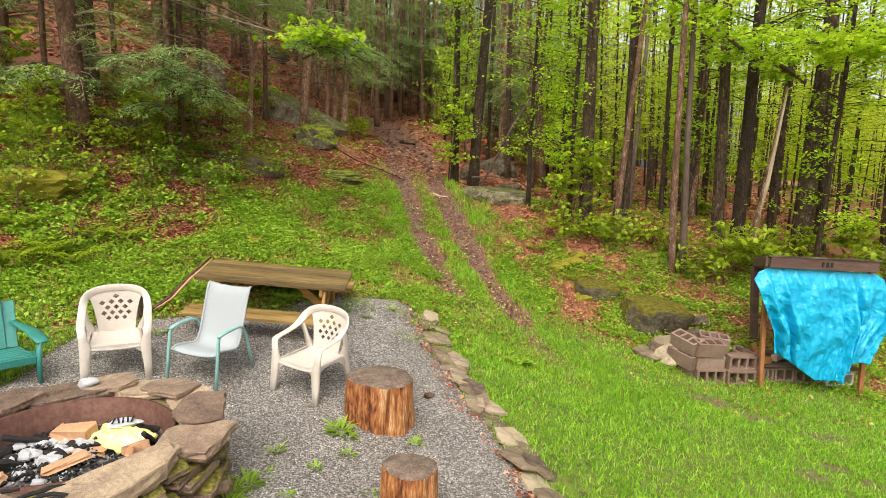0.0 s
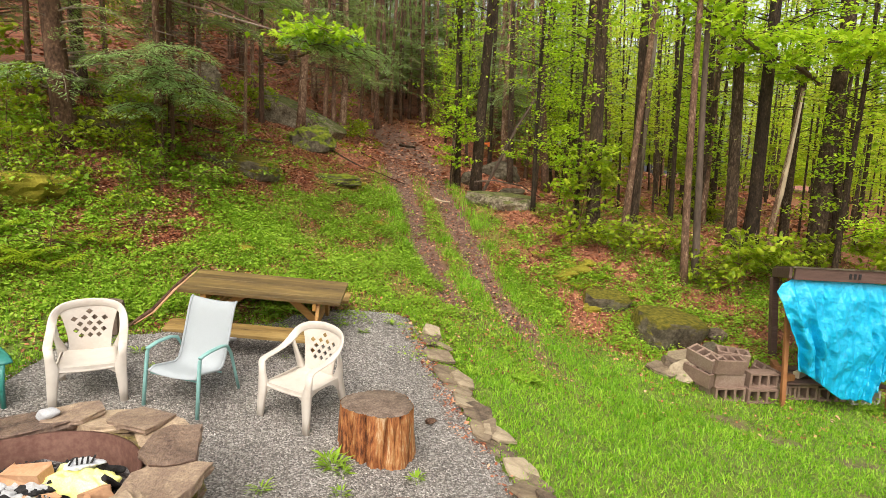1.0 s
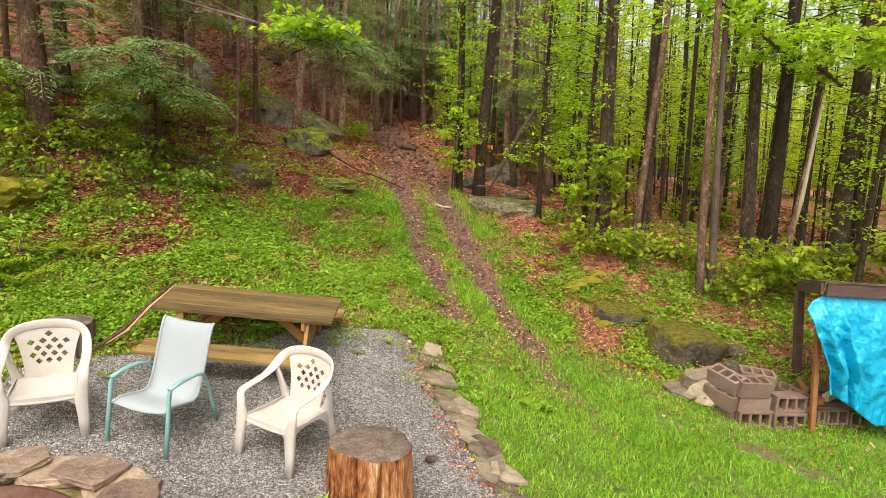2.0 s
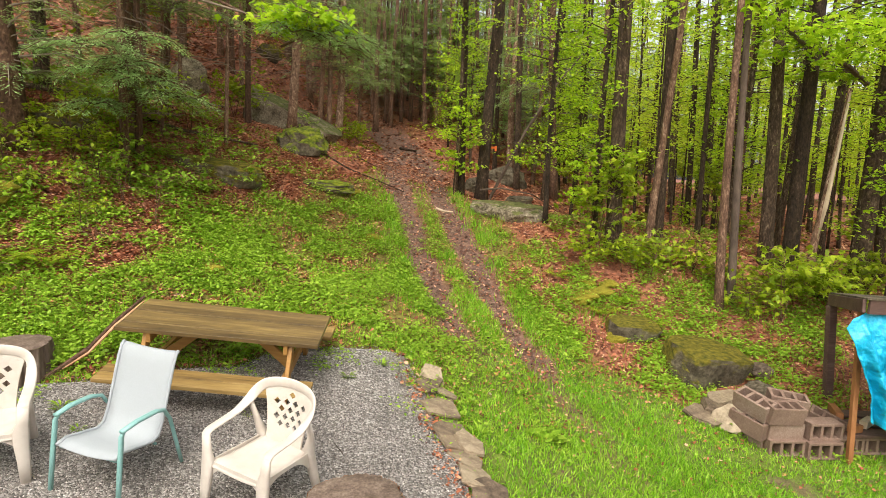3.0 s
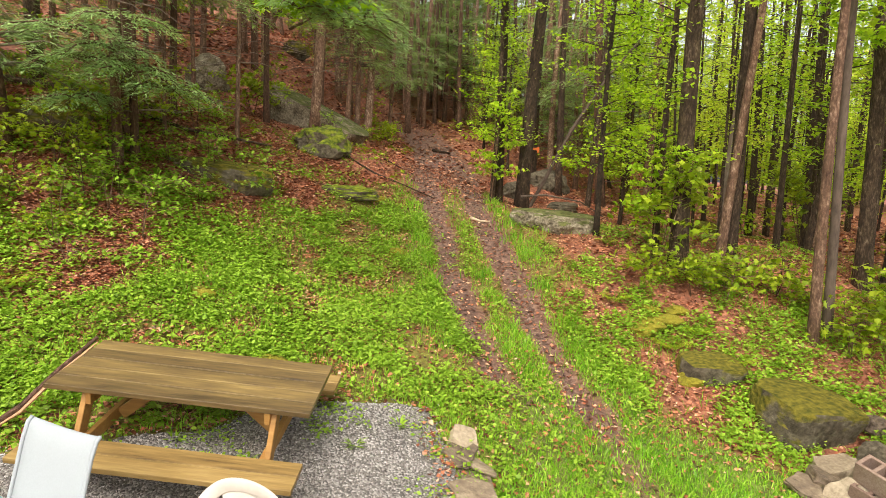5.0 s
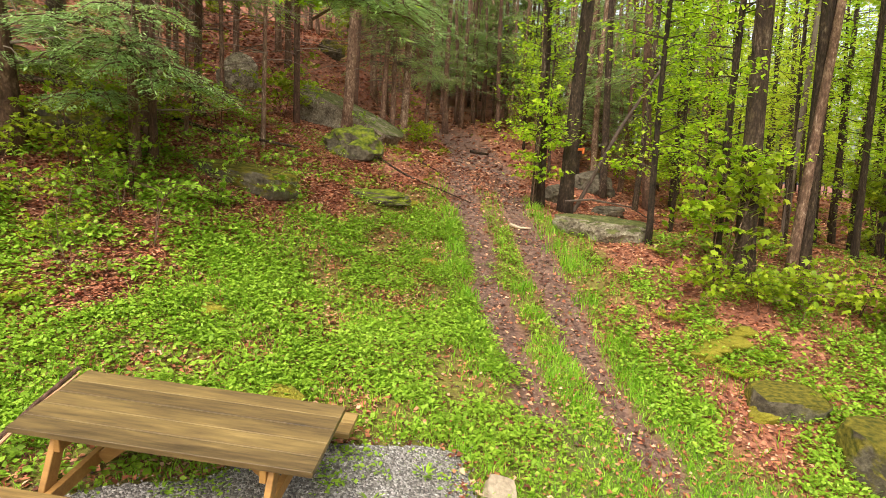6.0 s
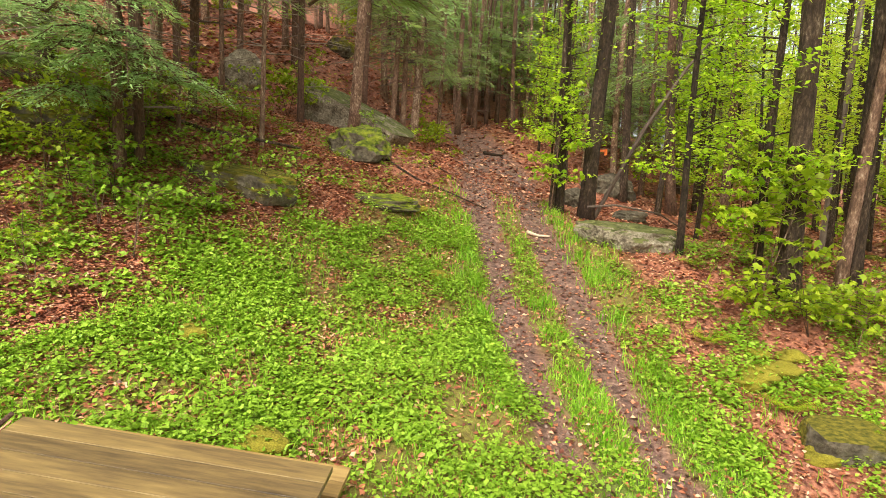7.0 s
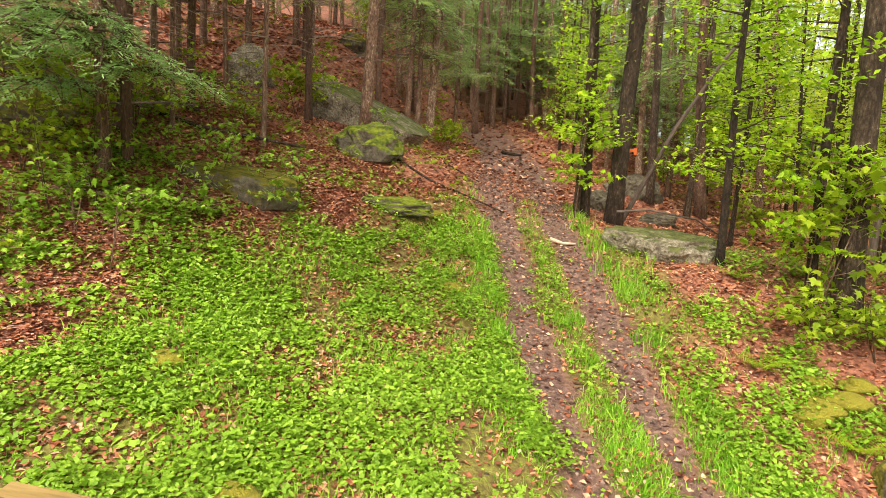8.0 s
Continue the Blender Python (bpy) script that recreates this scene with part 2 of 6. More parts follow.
RUST = mat("rusty_steel", [(0.2, (0.045, 0.02, 0.014)), (0.5, (0.12, 0.055, 0.038)), (0.8, (0.22, 0.12, 0.085))], 0.4, 8, 0.75, 0.3, metal=0.3)
CHAR = mat("charred_wood", [(0.3, (0.008, 0.007, 0.007)), (0.6, (0.03, 0.027, 0.025)), (0.85, (0.10, 0.09, 0.085))], 0.08, 6, 0.85, 0.8, bump_size=0.01)
ASH = mat("ash_bed", [(0.3, (0.02, 0.018, 0.017)), (0.5, (0.08, 0.07, 0.065)), (0.62, (0.30, 0.28, 0.27)), (0.8, (0.62, 0.60, 0.58))], 0.12, 5, 0.95, 0.9, bump_size=0.03)
YELLOW = mat("yellow_wrapper", [(0.3, (0.88, 0.84, 0.16)), (0.55, (0.90, 0.88, 0.34)), (0.75, (0.90, 0.89, 0.62))], 0.12, 6, 0.35, 0.5, spec=0.5)
KINDLING = mat("raw_kindling", [(0.3, (0.40, 0.19, 0.09)), (0.6, (0.58, 0.33, 0.18)), (0.8, (0.70, 0.48, 0.31))], 0.15, 6, 0.7, 0.3)
WHITEASH = mat("white_ash_lump", [(0.3, (0.324, 0.31, 0.302)), (0.6, (0.504, 0.497, 0.49)), (0.8, (0.59, 0.583, 0.576))], 0.05, 6, 0.9, 0.6)
PEBBLE = mat("gravel_pebble", [(0.15, (0.06, 0.048, 0.040)), (0.45, (0.23, 0.192, 0.165)), (0.75, (0.46, 0.405, 0.36)), (0.95, (0.80, 0.73, 0.66))], 0.4, 5, 0.8, 0.2, per="island", spread=0.7)
ORANGE = mat("orange_sign_paint", [(0.3, (0.75, 0.13, 0.02)), (0.7, (0.9, 0.24, 0.05))], 0.2, 6, 0.5, 0.05)
CAN = mat("white_can", [(0.3, (0.55, 0.55, 0.56)), (0.7, (0.75, 0.75, 0.76))], 0.05, 6, 0.3, 0.05, metal=0.3)


def crease(m, scale, strength, depth):
    """Sharp folds in a stiff sheet: ridges along the borders of warped cells, laid over the material's own relief."""
    n, l = m.node_tree.nodes, m.node_tree.links
    b = n["Principled BSDF"]
    tc, warp, mix = n.new("ShaderNodeTexCoord"), n.new("ShaderNodeTexNoise"), n.new("ShaderNodeMix")
    warp.inputs["Scale"].default_value, warp.inputs["Detail"].default_value = 3.0, 3
    mix.data_type, mix.inputs[0].default_value = "RGBA", 0.12
    l.new(tc.outputs["Object"], warp.inputs["Vector"]), l.new(tc.outputs["Object"], mix.inputs[6]), l.new(warp.outputs["Color"], mix.inputs[7])
    under = b.inputs["Normal"].links[0].from_socket
    for s, k in ((scale, 1.0), (scale * 2.7, 0.6)):
        v, bp = n.new("ShaderNodeTexVoronoi"), n.new("ShaderNodeBump")
        v.feature = "F1"
        v.inputs["Scale"].default_value = s
        bp.inputs["Strength"].default_value, bp.inputs["Distance"].default_value = strength * k, depth * k
        l.new(mix.outputs[2], v.inputs["Vector"]), l.new(v.outputs["Distance"], bp.inputs["Height"]), l.new(under, bp.inputs["Normal"])
        under = bp.outputs[0]
    l.new(under, b.inputs["Normal"])


crease(TARP, 8.0, 0.95, 0.026)
TARP.node_tree.nodes["Principled BSDF"].inputs["Coat Weight"].default_value = 0.35
TARP.node_tree.nodes["Principled BSDF"].inputs["Coat Roughness"].default_value = 0.12


def moss_over(base, name, amount=0.5, colour=((0.09, 0.12, 0.012), (0.24, 0.24, 0.03))):
    """The same stone with moss in patches on its upper faces."""
    m = base.copy()
    m.name = name
    n, l = m.node_tree.nodes, m.node_tree.links
    b = n["Principled BSDF"]
    src = b.inputs["Base Color"].links[0].from_socket
    g, sp = n.new("ShaderNodeNewGeometry"), n.new("ShaderNodeSeparateXYZ")
    l.new(g.outputs["Normal"], sp.inputs[0])
    t = n.new("ShaderNodeTexNoise")
    t.inputs["Scale"].default_value, t.inputs["Detail"].default_value = 3.0, 6
    l.new(n.new("ShaderNodeTexCoord").outputs["Object"], t.inputs["Vector"])
    a = n.new("ShaderNodeMath")
    a.operation = "MULTIPLY_ADD"
    a.inputs[1].default_value = 0.35
    l.new(sp.outputs[2], a.inputs[0]), l.new(t.outputs[0], a.inputs[2])
    r = n.new("ShaderNodeMapRange")
    r.inputs["From Min"].default_value, r.inputs["From Max"].default_value = 0.95 - amount * 0.6, 1.05 - amount * 0.6
    l.new(a.outputs[0], r.inputs["Value"])
    cr = n.new("ShaderNodeValToRGB")
    cr.color_ramp.elements[0].color, cr.color_ramp.elements[1].color = (*colour[0], 1), (*colour[1], 1)
    cr.color_ramp.elements[0].position, cr.color_ramp.elements[1].position = 0.35, 0.65
    t2 = n.new("ShaderNodeTexNoise")
    t2.inputs["Scale"].default_value, t2.inputs["Detail"].default_value = 14.0, 5
    l.new(t2.outputs[0], cr.inputs[0])
    mx = n.new("ShaderNodeMix")
    mx.data_type = "RGBA"
    l.new(r.outputs[0], mx.inputs[0]), l.new(src, mx.inputs[6]), l.new(cr.outputs[0], mx.inputs[7])
    l.new(mx.outputs[2], b.inputs["Base Color"])
    return m


MOSSY = moss_over(ROCK, "mossy_rock", 0.72, ((0.05, 0.055, 0.008), (0.20, 0.16, 0.02)))
OVERGROWN = moss_over(ROCK, "overgrown_rock", 0.74, ((0.06, 0.06, 0.01), (0.18, 0.145, 0.02)))
MOSSIER = moss_over(ROCK, "thick_moss_rock", 0.66, ((0.05, 0.07, 0.01), (0.20, 0.22, 0.02)))
MOSS = mat("moss", [(0.3, (0.09, 0.07, 0.008)), (0.5, (0.20, 0.17, 0.012)), (0.72, (0.34, 0.28, 0.025))], 0.2, 12, 0.9, 1.0, bump_size=0.02)
PALEBLOCK = mat("pale_concrete", [(0.2, (0.32, 0.29, 0.26)), (0.5, (0.50, 0.47, 0.43)), (0.8, (0.62, 0.59, 0.55))], 0.2, 14, 0.9, 0.6, bump_size=0.006)
MOSSPIT = moss_over(PITSTONE, "pit_stone_moss", 0.36, ((0.10, 0.09, 0.02), (0.30, 0.25, 0.05)))


def ground_material():
    """Leaf litter, soil and green undergrowth, mixed by the 'cover' attribute."""
    m = bpy.data.materials.new("woodland_ground")
    m.use_nodes = True
    n, l = m.node_tree.nodes, m.node_tree.links
    b = n["Principled BSDF"]
    tc = n.new("ShaderNodeTexCoord")

    def noise_ramp(scale, stops, detail=6):
        t, c = n.new("ShaderNodeTexNoise"), n.new("ShaderNodeValToRGB")
        t.inputs["Scale"].default_value, t.inputs["Detail"].default_value, t.inputs["Roughness"].default_value = scale, detail, 0.7
        l.new(tc.outputs["Object"], t.inputs["Vector"])
        while len(c.color_ramp.elements) < len(stops):
            c.color_ramp.elements.new(0.5)
        for k, (p, col) in enumerate(stops):
            c.color_ramp.elements[k].position, c.color_ramp.elements[k].color = p, (*col, 1)
        l.new(t.outputs[0], c.inputs[0])
        return c.outputs[0], t.outputs[0]

    litter, _ = noise_ramp(9, [(0.3, (0.075, 0.027, 0.014)), (0.48, (0.24, 0.083, 0.041)), (0.62, (0.40, 0.155, 0.08)), (0.78, (0.52, 0.28, 0.16))])
    soil, _ = noise_ramp(14, [(0.32, (0.042, 0.020, 0.013)), (0.5, (0.14, 0.072, 0.047)), (0.7, (0.29, 0.17, 0.115))])
    leafy, bumpy = noise_ramp(11, [(0.3, (0.09, 0.045, 0.014)), (0.5, (0.16, 0.13, 0.018)), (0.72, (0.24, 0.24, 0.03))])
    at = n.new("ShaderNodeAttribute")
    at.attribute_name = "cover"
    sp = n.new("ShaderNodeSeparateColor")
    l.new(at.outputs["Color"], sp.inputs[0])
    col = litter
    lawny, _ = noise_ramp(10, [(0.3, (0.06, 0.055, 0.014)), (0.5, (0.125, 0.165, 0.015)), (0.75, (0.20, 0.28, 0.03))])
    for k, other in ((0, leafy), (2, lawny), (1, soil)):
        mx = n.new("ShaderNodeMix")
        mx.data_type = "RGBA"
        l.new(sp.outputs[k], mx.inputs[0]), l.new(col, mx.inputs[6]), l.new(other, mx.inputs[7])
        col = mx.outputs[2]
    l.new(col, b.inputs["Base Color"])
    b.inputs["Roughness"].default_value = 0.85
    bp = n.new("ShaderNodeBump")
    bp.inputs["Strength"].default_value, bp.inputs["Distance"].default_value = 0.9, 0.04
    l.new(bumpy, bp.inputs["Height"]), l.new(bp.outputs[0], b.inputs["Normal"])
    return m


def gravel_material():
    m = bpy.data.materials.new("crushed_gravel")
    m.use_nodes = True
    n, l = m.node_tree.nodes, m.node_tree.links
    b = n["Principled BSDF"]
    tc, v, c = n.new("ShaderNodeTexCoord"), n.new("ShaderNodeTexVoronoi"), n.new("ShaderNodeValToRGB")
    v.inputs["Scale"].default_value = 72
    l.new(tc.outputs["Object"], v.inputs["Vector"])
    e = c.color_ramp.elements
    e.new(0.5)
    e.new(0.8)
    for k, (p, col) in enumerate([(0.0, (0.04, 0.034, 0.028)), (0.45, (0.175, 0.152, 0.13)), (0.75, (0.35, 0.315, 0.275)), (1.0, (0.70, 0.65, 0.59))]):
        e[k].position, e[k].color = p, (*col, 1)
    sp = n.new("ShaderNodeSeparateColor")
    l.new(v.outputs["Color"], sp.inputs[0])
    big = n.new("ShaderNodeTexNoise")
    big.inputs["Scale"].default_value, big.inputs["Detail"].default_value = 1.6, 4
    l.new(tc.outputs["Object"], big.inputs["Vector"])
    ad = n.new("ShaderNodeMath")
    ad.operation, ad.inputs[1].default_value = "MULTIPLY_ADD", 0.7
    sh = n.new("ShaderNodeMath")
    sh.operation, sh.inputs[1].default_value = "MULTIPLY", 0.3
    l.new(big.outputs[0], sh.inputs[0]), l.new(sp.outputs[0], ad.inputs[0]), l.new(sh.outputs[0], ad.inputs[2])
    l.new(ad.outputs[0], c.inputs[0]), l.new(c.outputs[0], b.inputs["Base Color"])
    bp = n.new("ShaderNodeBump")
    bp.inputs["Strength"].default_value, bp.inputs["Distance"].default_value = 1.0, 0.015
    bp.invert = True
    l.new(v.outputs["Distance"], bp.inputs["Height"]), l.new(bp.outputs[0], b.inputs["Normal"])
    b.inputs["Roughness"].default_value = 0.8
    return m


# ---- mesh helpers ----
def raw(name, verts, faces, material, smooth=False):
    """An object's mesh from arrays of corners and of faces that all have the same count of corners."""
    verts, faces = np.asarray(verts, np.float32), np.asarray(faces, np.int32)
    me = bpy.data.meshes.new(name)
    me.vertices.add(len(verts))
    me.vertices.foreach_set("co", verts.ravel())
    k = faces.shape[1]
    me.loops.add(faces.size)
    me.loops.foreach_set("vertex_index", faces.ravel())
    me.polygons.add(len(faces))
    me.polygons.foreach_set("loop_start", np.arange(len(faces), dtype=np.int32) * k)
    me.polygons.foreach_set("loop_total", np.full(len(faces), k, np.int32))
    if smooth:
        me.polygons.foreach_set("use_smooth", np.ones(len(faces), bool))
    me.update(calc_edges=True)
    me.materials.append(material)
    return me


def mesh_of(name, bm, material, smooth=False):
    me = bpy.data.meshes.new(name)
    bmesh.ops.recalc_face_normals(bm, faces=bm.faces[:])
    bm.normal_update()
    for f in bm.faces:
        f.smooth = smooth
    bm.to_mesh(me)
    bm.free()
    me.materials.append(material)
    return me


def part(name, bm, material, parent, label="", smooth=False):
    """One mesh object under a thing or a part."""
    me = bm if isinstance(bm, bpy.types.Mesh) else mesh_of(name, bm, material, smooth)
    ob = new(name, me)
    ob.parent = parent
    return tagged(ob, label)


def thing(name, label, category, m=None, group="", kind="", data=None):
    ob = new(name, data)
    ob.matrix_world = m or Matrix()
    return tagged(ob, label, category, group, kind)


def box(bm, size, m=None, bevel=0.0):
    """A bevelled box of that size about the origin, set by m."""
    r = bmesh.ops.create_cube(bm, size=1.0)
    bmesh.ops.scale(bm, vec=size, verts=r["verts"])
    vs = r["verts"]
    if bevel:
        es = list({e for v in vs for e in v.link_edges})
        out = bmesh.ops.bevel(bm, geom=es, offset=bevel, segments=1, affect="EDGES")
        vs = list({v for f in out["faces"] for v in f.verts} | {v for v in vs if v.is_valid})
    if m:
        bmesh.ops.transform(bm, matrix=m, verts=vs)
    return bm


def boxed(size, m=None, bevel=0.004):
    return box(bmesh.new(), size, m, bevel)


def beam(a, b, w, h, bevel=0.004, bm=None):
    """A squared timber from a to b."""
    a, b = Vector(a), Vector(b)
    m = Matrix.Translation((a + b) / 2) @ (b - a).to_track_quat("X", "Z").to_matrix().to_4x4()
    return box(bm or bmesh.new(), ((b - a).length, w, h), m, bevel)


def tube(points, radii, sides=8, bm=None, caps=True, squash=1.0):
    """A round bar through points with a radius at each."""
    bm = bm or bmesh.new()
    pts = [Vector(p) for p in points]
    rings = []
    for i, p in enumerate(pts):
        d = (pts[min(i + 1, len(pts) - 1)] - pts[max(i - 1, 0)]).normalized()
        s = d.cross(Vector((0, 0, 1)) if abs(d.z) < 0.95 else Vector((1, 0, 0))).normalized()
        u = s.cross(d)
        r = float(radii[i] if hasattr(radii, "__len__") else radii)
        rings.append([bm.verts.new(p + r * (math.cos(2 * math.pi * k / sides) * s + squash * math.sin(2 * math.pi * k / sides) * u)) for k in range(sides)])
    for a, b in zip(rings, rings[1:]):
        for k in range(sides):
            bm.faces.new((a[k], a[(k + 1) % sides], b[(k + 1) % sides], b[k]))
    if caps:
        bm.faces.new(rings[0][::-1])
        bm.faces.new(rings[-1])
    return bm


def leaves(c, size, rng, droop=0.25, narrow=0.75, lobed=False):
    """Folded leaf blades at the centres c: corners and faces. lobed: five-pointed maple leaves."""
    n = len(c)
    yaw, tilt, roll = rng.uniform(0, 2 * np.pi, n), rng.normal(-droop, 0.35, n), rng.normal(0, 0.35, n)
    d = np.stack([np.cos(yaw) * np.cos(tilt), np.sin(yaw) * np.cos(tilt), np.sin(tilt)], 1)
    s = np.stack([-np.sin(yaw) * np.cos(roll), np.cos(yaw) * np.cos(roll), np.sin(roll)], 1)
    size = (np.full(n, size) if np.isscalar(size) else size)[:, None] * rng.uniform(0.65, 1.3, (n, 1))
    up = np.cross(d, s)
    if lobed:
        out = [(0, 0, 0.0), (-0.5, 0, 0.02), (-0.22, 0.42, -0.10), (-0.02, 0.20, -0.02), (0.16, 0.50, -0.12), (0.14, 0.14, 0.0), (0.56, 0, -0.10), (0.14, -0.14, 0.0), (0.16, -0.50, -0.12), (-0.02, -0.20, -0.02), (-0.22, -0.42, -0.10)]
        v = np.stack([c + size * (d * a + s * b * narrow * 1.15 + up * e) for a, b, e in out], 1)
        i = np.arange(n)[:, None] * 11
        return v.reshape(-1, 3), np.concatenate([i + [[0, k, k % 10 + 1]] for k in range(1, 11)], 0)
    v = np.stack([c - d * size * 0.5, c + s * size * narrow * 0.5 - up * size * -0.08, c + d * size * 0.5, c - s * size * narrow * 0.5 + up * size * 0.08], 1)
    i = np.arange(n)[:, None] * 4
    return v.reshape(-1, 3), np.concatenate([i + [[0, 1, 2]], i + [[0, 2, 3]]], 0)

# ---- the ground ----
def grid_axis(lo, hi, fine, far):
    core = np.arange(lo, hi + 1e-6, fine)
    grow = np.cumsum(fine * 1.35 ** np.arange(1, 24))
    grow = grow[grow < far]
    return np.concatenate([lo - grow[::-1], core, hi + grow])


def build_ground():
    xs, ys = grid_axis(-12, 14, 0.12, 420), grid_axis(1, 26, 0.12, 420)
    X, Y = np.meshgrid(xs, ys)
    Z = land(X, Y)
    nx = len(xs)
    i = (np.arange(len(ys) - 1)[:, None] * nx + np.arange(nx - 1)[None]).ravel()
    me = raw("ground", np.stack([X, Y, Z], -1).reshape(-1, 3), np.stack([i, i + 1, i + 1 + nx, i + nx], 1), ground_material(), True)
    ca = me.color_attributes.new("cover", "FLOAT_COLOR", "POINT")
    r = ruts(X, Y)
    soil = np.maximum(np.maximum(r, 0.8 * lane(X, Y) * step(13, 17, Y)), 0.7 * bare(X, Y))
    g = green(X, Y) * (1 - r)
    ca.data.foreach_set("color", np.stack([g, soil, g * np.maximum(step(-0.4, 0.6, X) * step(11.5, 9.5, Y), step(-3.6, -4.2, X) * step(8.2, 7.2, Y)), 0 * g + 1], -1).astype(np.float32).ravel())
    tagged(new("ground", me), "sloping woodland ground of leaf litter, soil and green growth", "ground", "", "structure")


build_ground()


def build_gravel():
    xs, ys = np.arange(-4.6, 2.2, 0.05), np.arange(0.5, 9.0, 0.05)
    X, Y = np.meshgrid(xs, ys)
    keep = gravelled(X, Y) > 0
    Z = land(X, Y) + np.clip(gravelled(X, Y), -0.02, 0.05) * 0.5 + 0.004
    nx = len(xs)
    i = (np.arange(len(ys) - 1)[:, None] * nx + np.arange(nx - 1)[None]).ravel()
    q = np.stack([i, i + 1, i + 1 + nx, i + nx], 1)
    q = q[keep.ravel()[q].all(1)]
    used, inv = np.unique(q, return_inverse=True)
    me = raw("gravel_pad", np.stack([X, Y, Z], -1).reshape(-1, 3)[used], inv.reshape(-1, 4), gravel_material(), True)
    tagged(new("gravel_pad", me), "grey crushed-stone gravel pad round the fire pit", "gravel", "", "structure")


build_gravel()


# ---- trees ----
def trunk_bm(h, r, rng, lean=(0, 0), sides=10, bend=0.12, flare=1.3):
    n = 14
    ts = np.linspace(0, 1, n) ** 1.3
    ph = rng.uniform(0, 6.28, 4)
    pts, rad = [], []
    for t in ts:
        z = t * h
        pts.append((lean[0] * z + bend * (math.sin(ph[0] + t * 5) - math.sin(ph[0])), lean[1] * z + bend * (math.sin(ph[1] + t * 4) - math.sin(ph[1])), z - 0.25 * (t == 0)))
        rad.append(r * (1 - 0.72 * t) * (1 + (flare - 1) * math.exp(-z / 0.22)))
    return tube(pts, rad, sides), pts, rad


def along(pts, z):
    for a, b in zip(pts, pts[1:]):
        if a[2] <= z <= b[2]:
            f = (z - a[2]) / (b[2] - a[2])
            return np.array(a) * (1 - f) + np.array(b) * f
    return np.array(pts[-1])


def broadleaf(seed, h, r, low, n_low, n_high, lean=(0, 0), bark=None, leaf=None, size=0.13, reach=1.6, fill=1.0):
    """Trunk and crown meshes of a forest maple: bare limbs, leafy sprays from 'low' upwards, a high crown."""
    rng = np.random.RandomState(seed)
    bm, pts, rad = trunk_bm(h, r, rng, lean, bend=0.008 * h)
    twigs = bmesh.new()
    cs, sz = [], []
    for k in range(n_low + n_high):
        high = k >= n_low
        z = rng.uniform(h * 0.55, h * 0.98) if high else low + (h * 0.6 - low) * rng.uniform(0, 1) ** 1.1
        L = rng.uniform(0.5, 1.0) * (reach * 2.0 if high else reach) * (1.15 - 0.4 * z / h)
        a = rng.uniform(0, 6.28)
        o = along(pts, z)
        rise = rng.uniform(0.0, 0.5)
        mid = o + L * 0.5 * np.array([math.cos(a), math.sin(a), rise])
        tip = o + L * np.array([math.cos(a + 0.2), math.sin(a + 0.2), rise * 0.7])
        r0 = max(0.006, min(r * 0.22, 0.011 * L + 0.004))
        tube([o, mid, tip], [r0, r0 * 0.6, 0.003], 4, twigs, False)
        m = int((26 if high else 36) * fill * L / reach * (1.2 if high else 1))
        f = rng.uniform(0.35, 1.08, (m, 1))
        base = o + (tip - o) * f
        spread = np.abs(rng.normal(0, 1, (m, 1))) * L * 0.22 * (0.4 + f)
        th = rng.uniform(0, 6.28, (m, 1))
        c = base + spread * np.concatenate([np.cos(th), np.sin(th), np.zeros((m, 1))], 1) + rng.normal(0, 0.07, (m, 3)) + [0, 0, -0.05]
        cs.append(c)
        sz.append(np.full(m, size * (1.7 if high else 1)))
    v, f = leaves(np.concatenate(cs), np.concatenate(sz), rng)
    return mesh_of("trunk", bm, bark or BARK, True), raw("crown", v, f, leaf or LEAF), mesh_of("branch", twigs, bark or BARK, True)


def spray(o, L, a, drop, rng, bm, dense=1.0, twig=1.0, slope=0.0):
    """One flat hemlock bough from o, L long towards the angle a: its twigs as corners."""
    d = np.array([math.cos(a), math.sin(a), 0])
    s = np.array([-d[1], d[0], 0])
    sag = lambda f: L * slope * f + 0.15 * L * np.sin(f * 2.2) - drop * L * f * f * 1.6
    P = [o + d * L * f + np.array([0, 0, sag(f)]) for f in (0, 0.35, 0.7, 1)]
    tube(P, [0.010 + 0.008 * L, 0.012, 0.007, 0.003], 4, bm, False)
    m = int(95 * L / 2 * dense)
    f = rng.uniform(0.18, 1.0, m)
    w = rng.uniform(-1, 1, m) * 0.36 * L * (1.05 - f) ** 0.7 * (0.3 + 1.2 * np.minimum(f, 0.5))
    c = o + d * (L * f)[:, None] + s * w[:, None]
    c[:, 2] += sag(f) - 0.25 * np.abs(w) + rng.normal(0, 0.025, m)
    dirs = d * 0.8 + s * np.sign(w)[:, None] * rng.uniform(0.3, 1.0, (m, 1)) + rng.normal(0, 0.2, (m, 3)) * [1, 1, 0.8] + [0, 0, -0.25]
    dirs /= np.linalg.norm(dirs, axis=1)[:, None]
    sd = np.cross(dirs, [0, 0, 1])
    sd = sd / (np.linalg.norm(sd, axis=1)[:, None] + 1e-6) + rng.normal(0, 0.15, (m, 3))
    ln, wd = rng.uniform(0.10, 0.22, (m, 1)) * twig, rng.uniform(0.018, 0.045, (m, 1)) * twig
    return np.stack([c - sd * wd * 0.6, c + sd * wd * 0.6, c + dirs * ln + sd * wd * 0.3, c + dirs * ln - sd * wd * 0.3], 1).reshape(-1, 3)


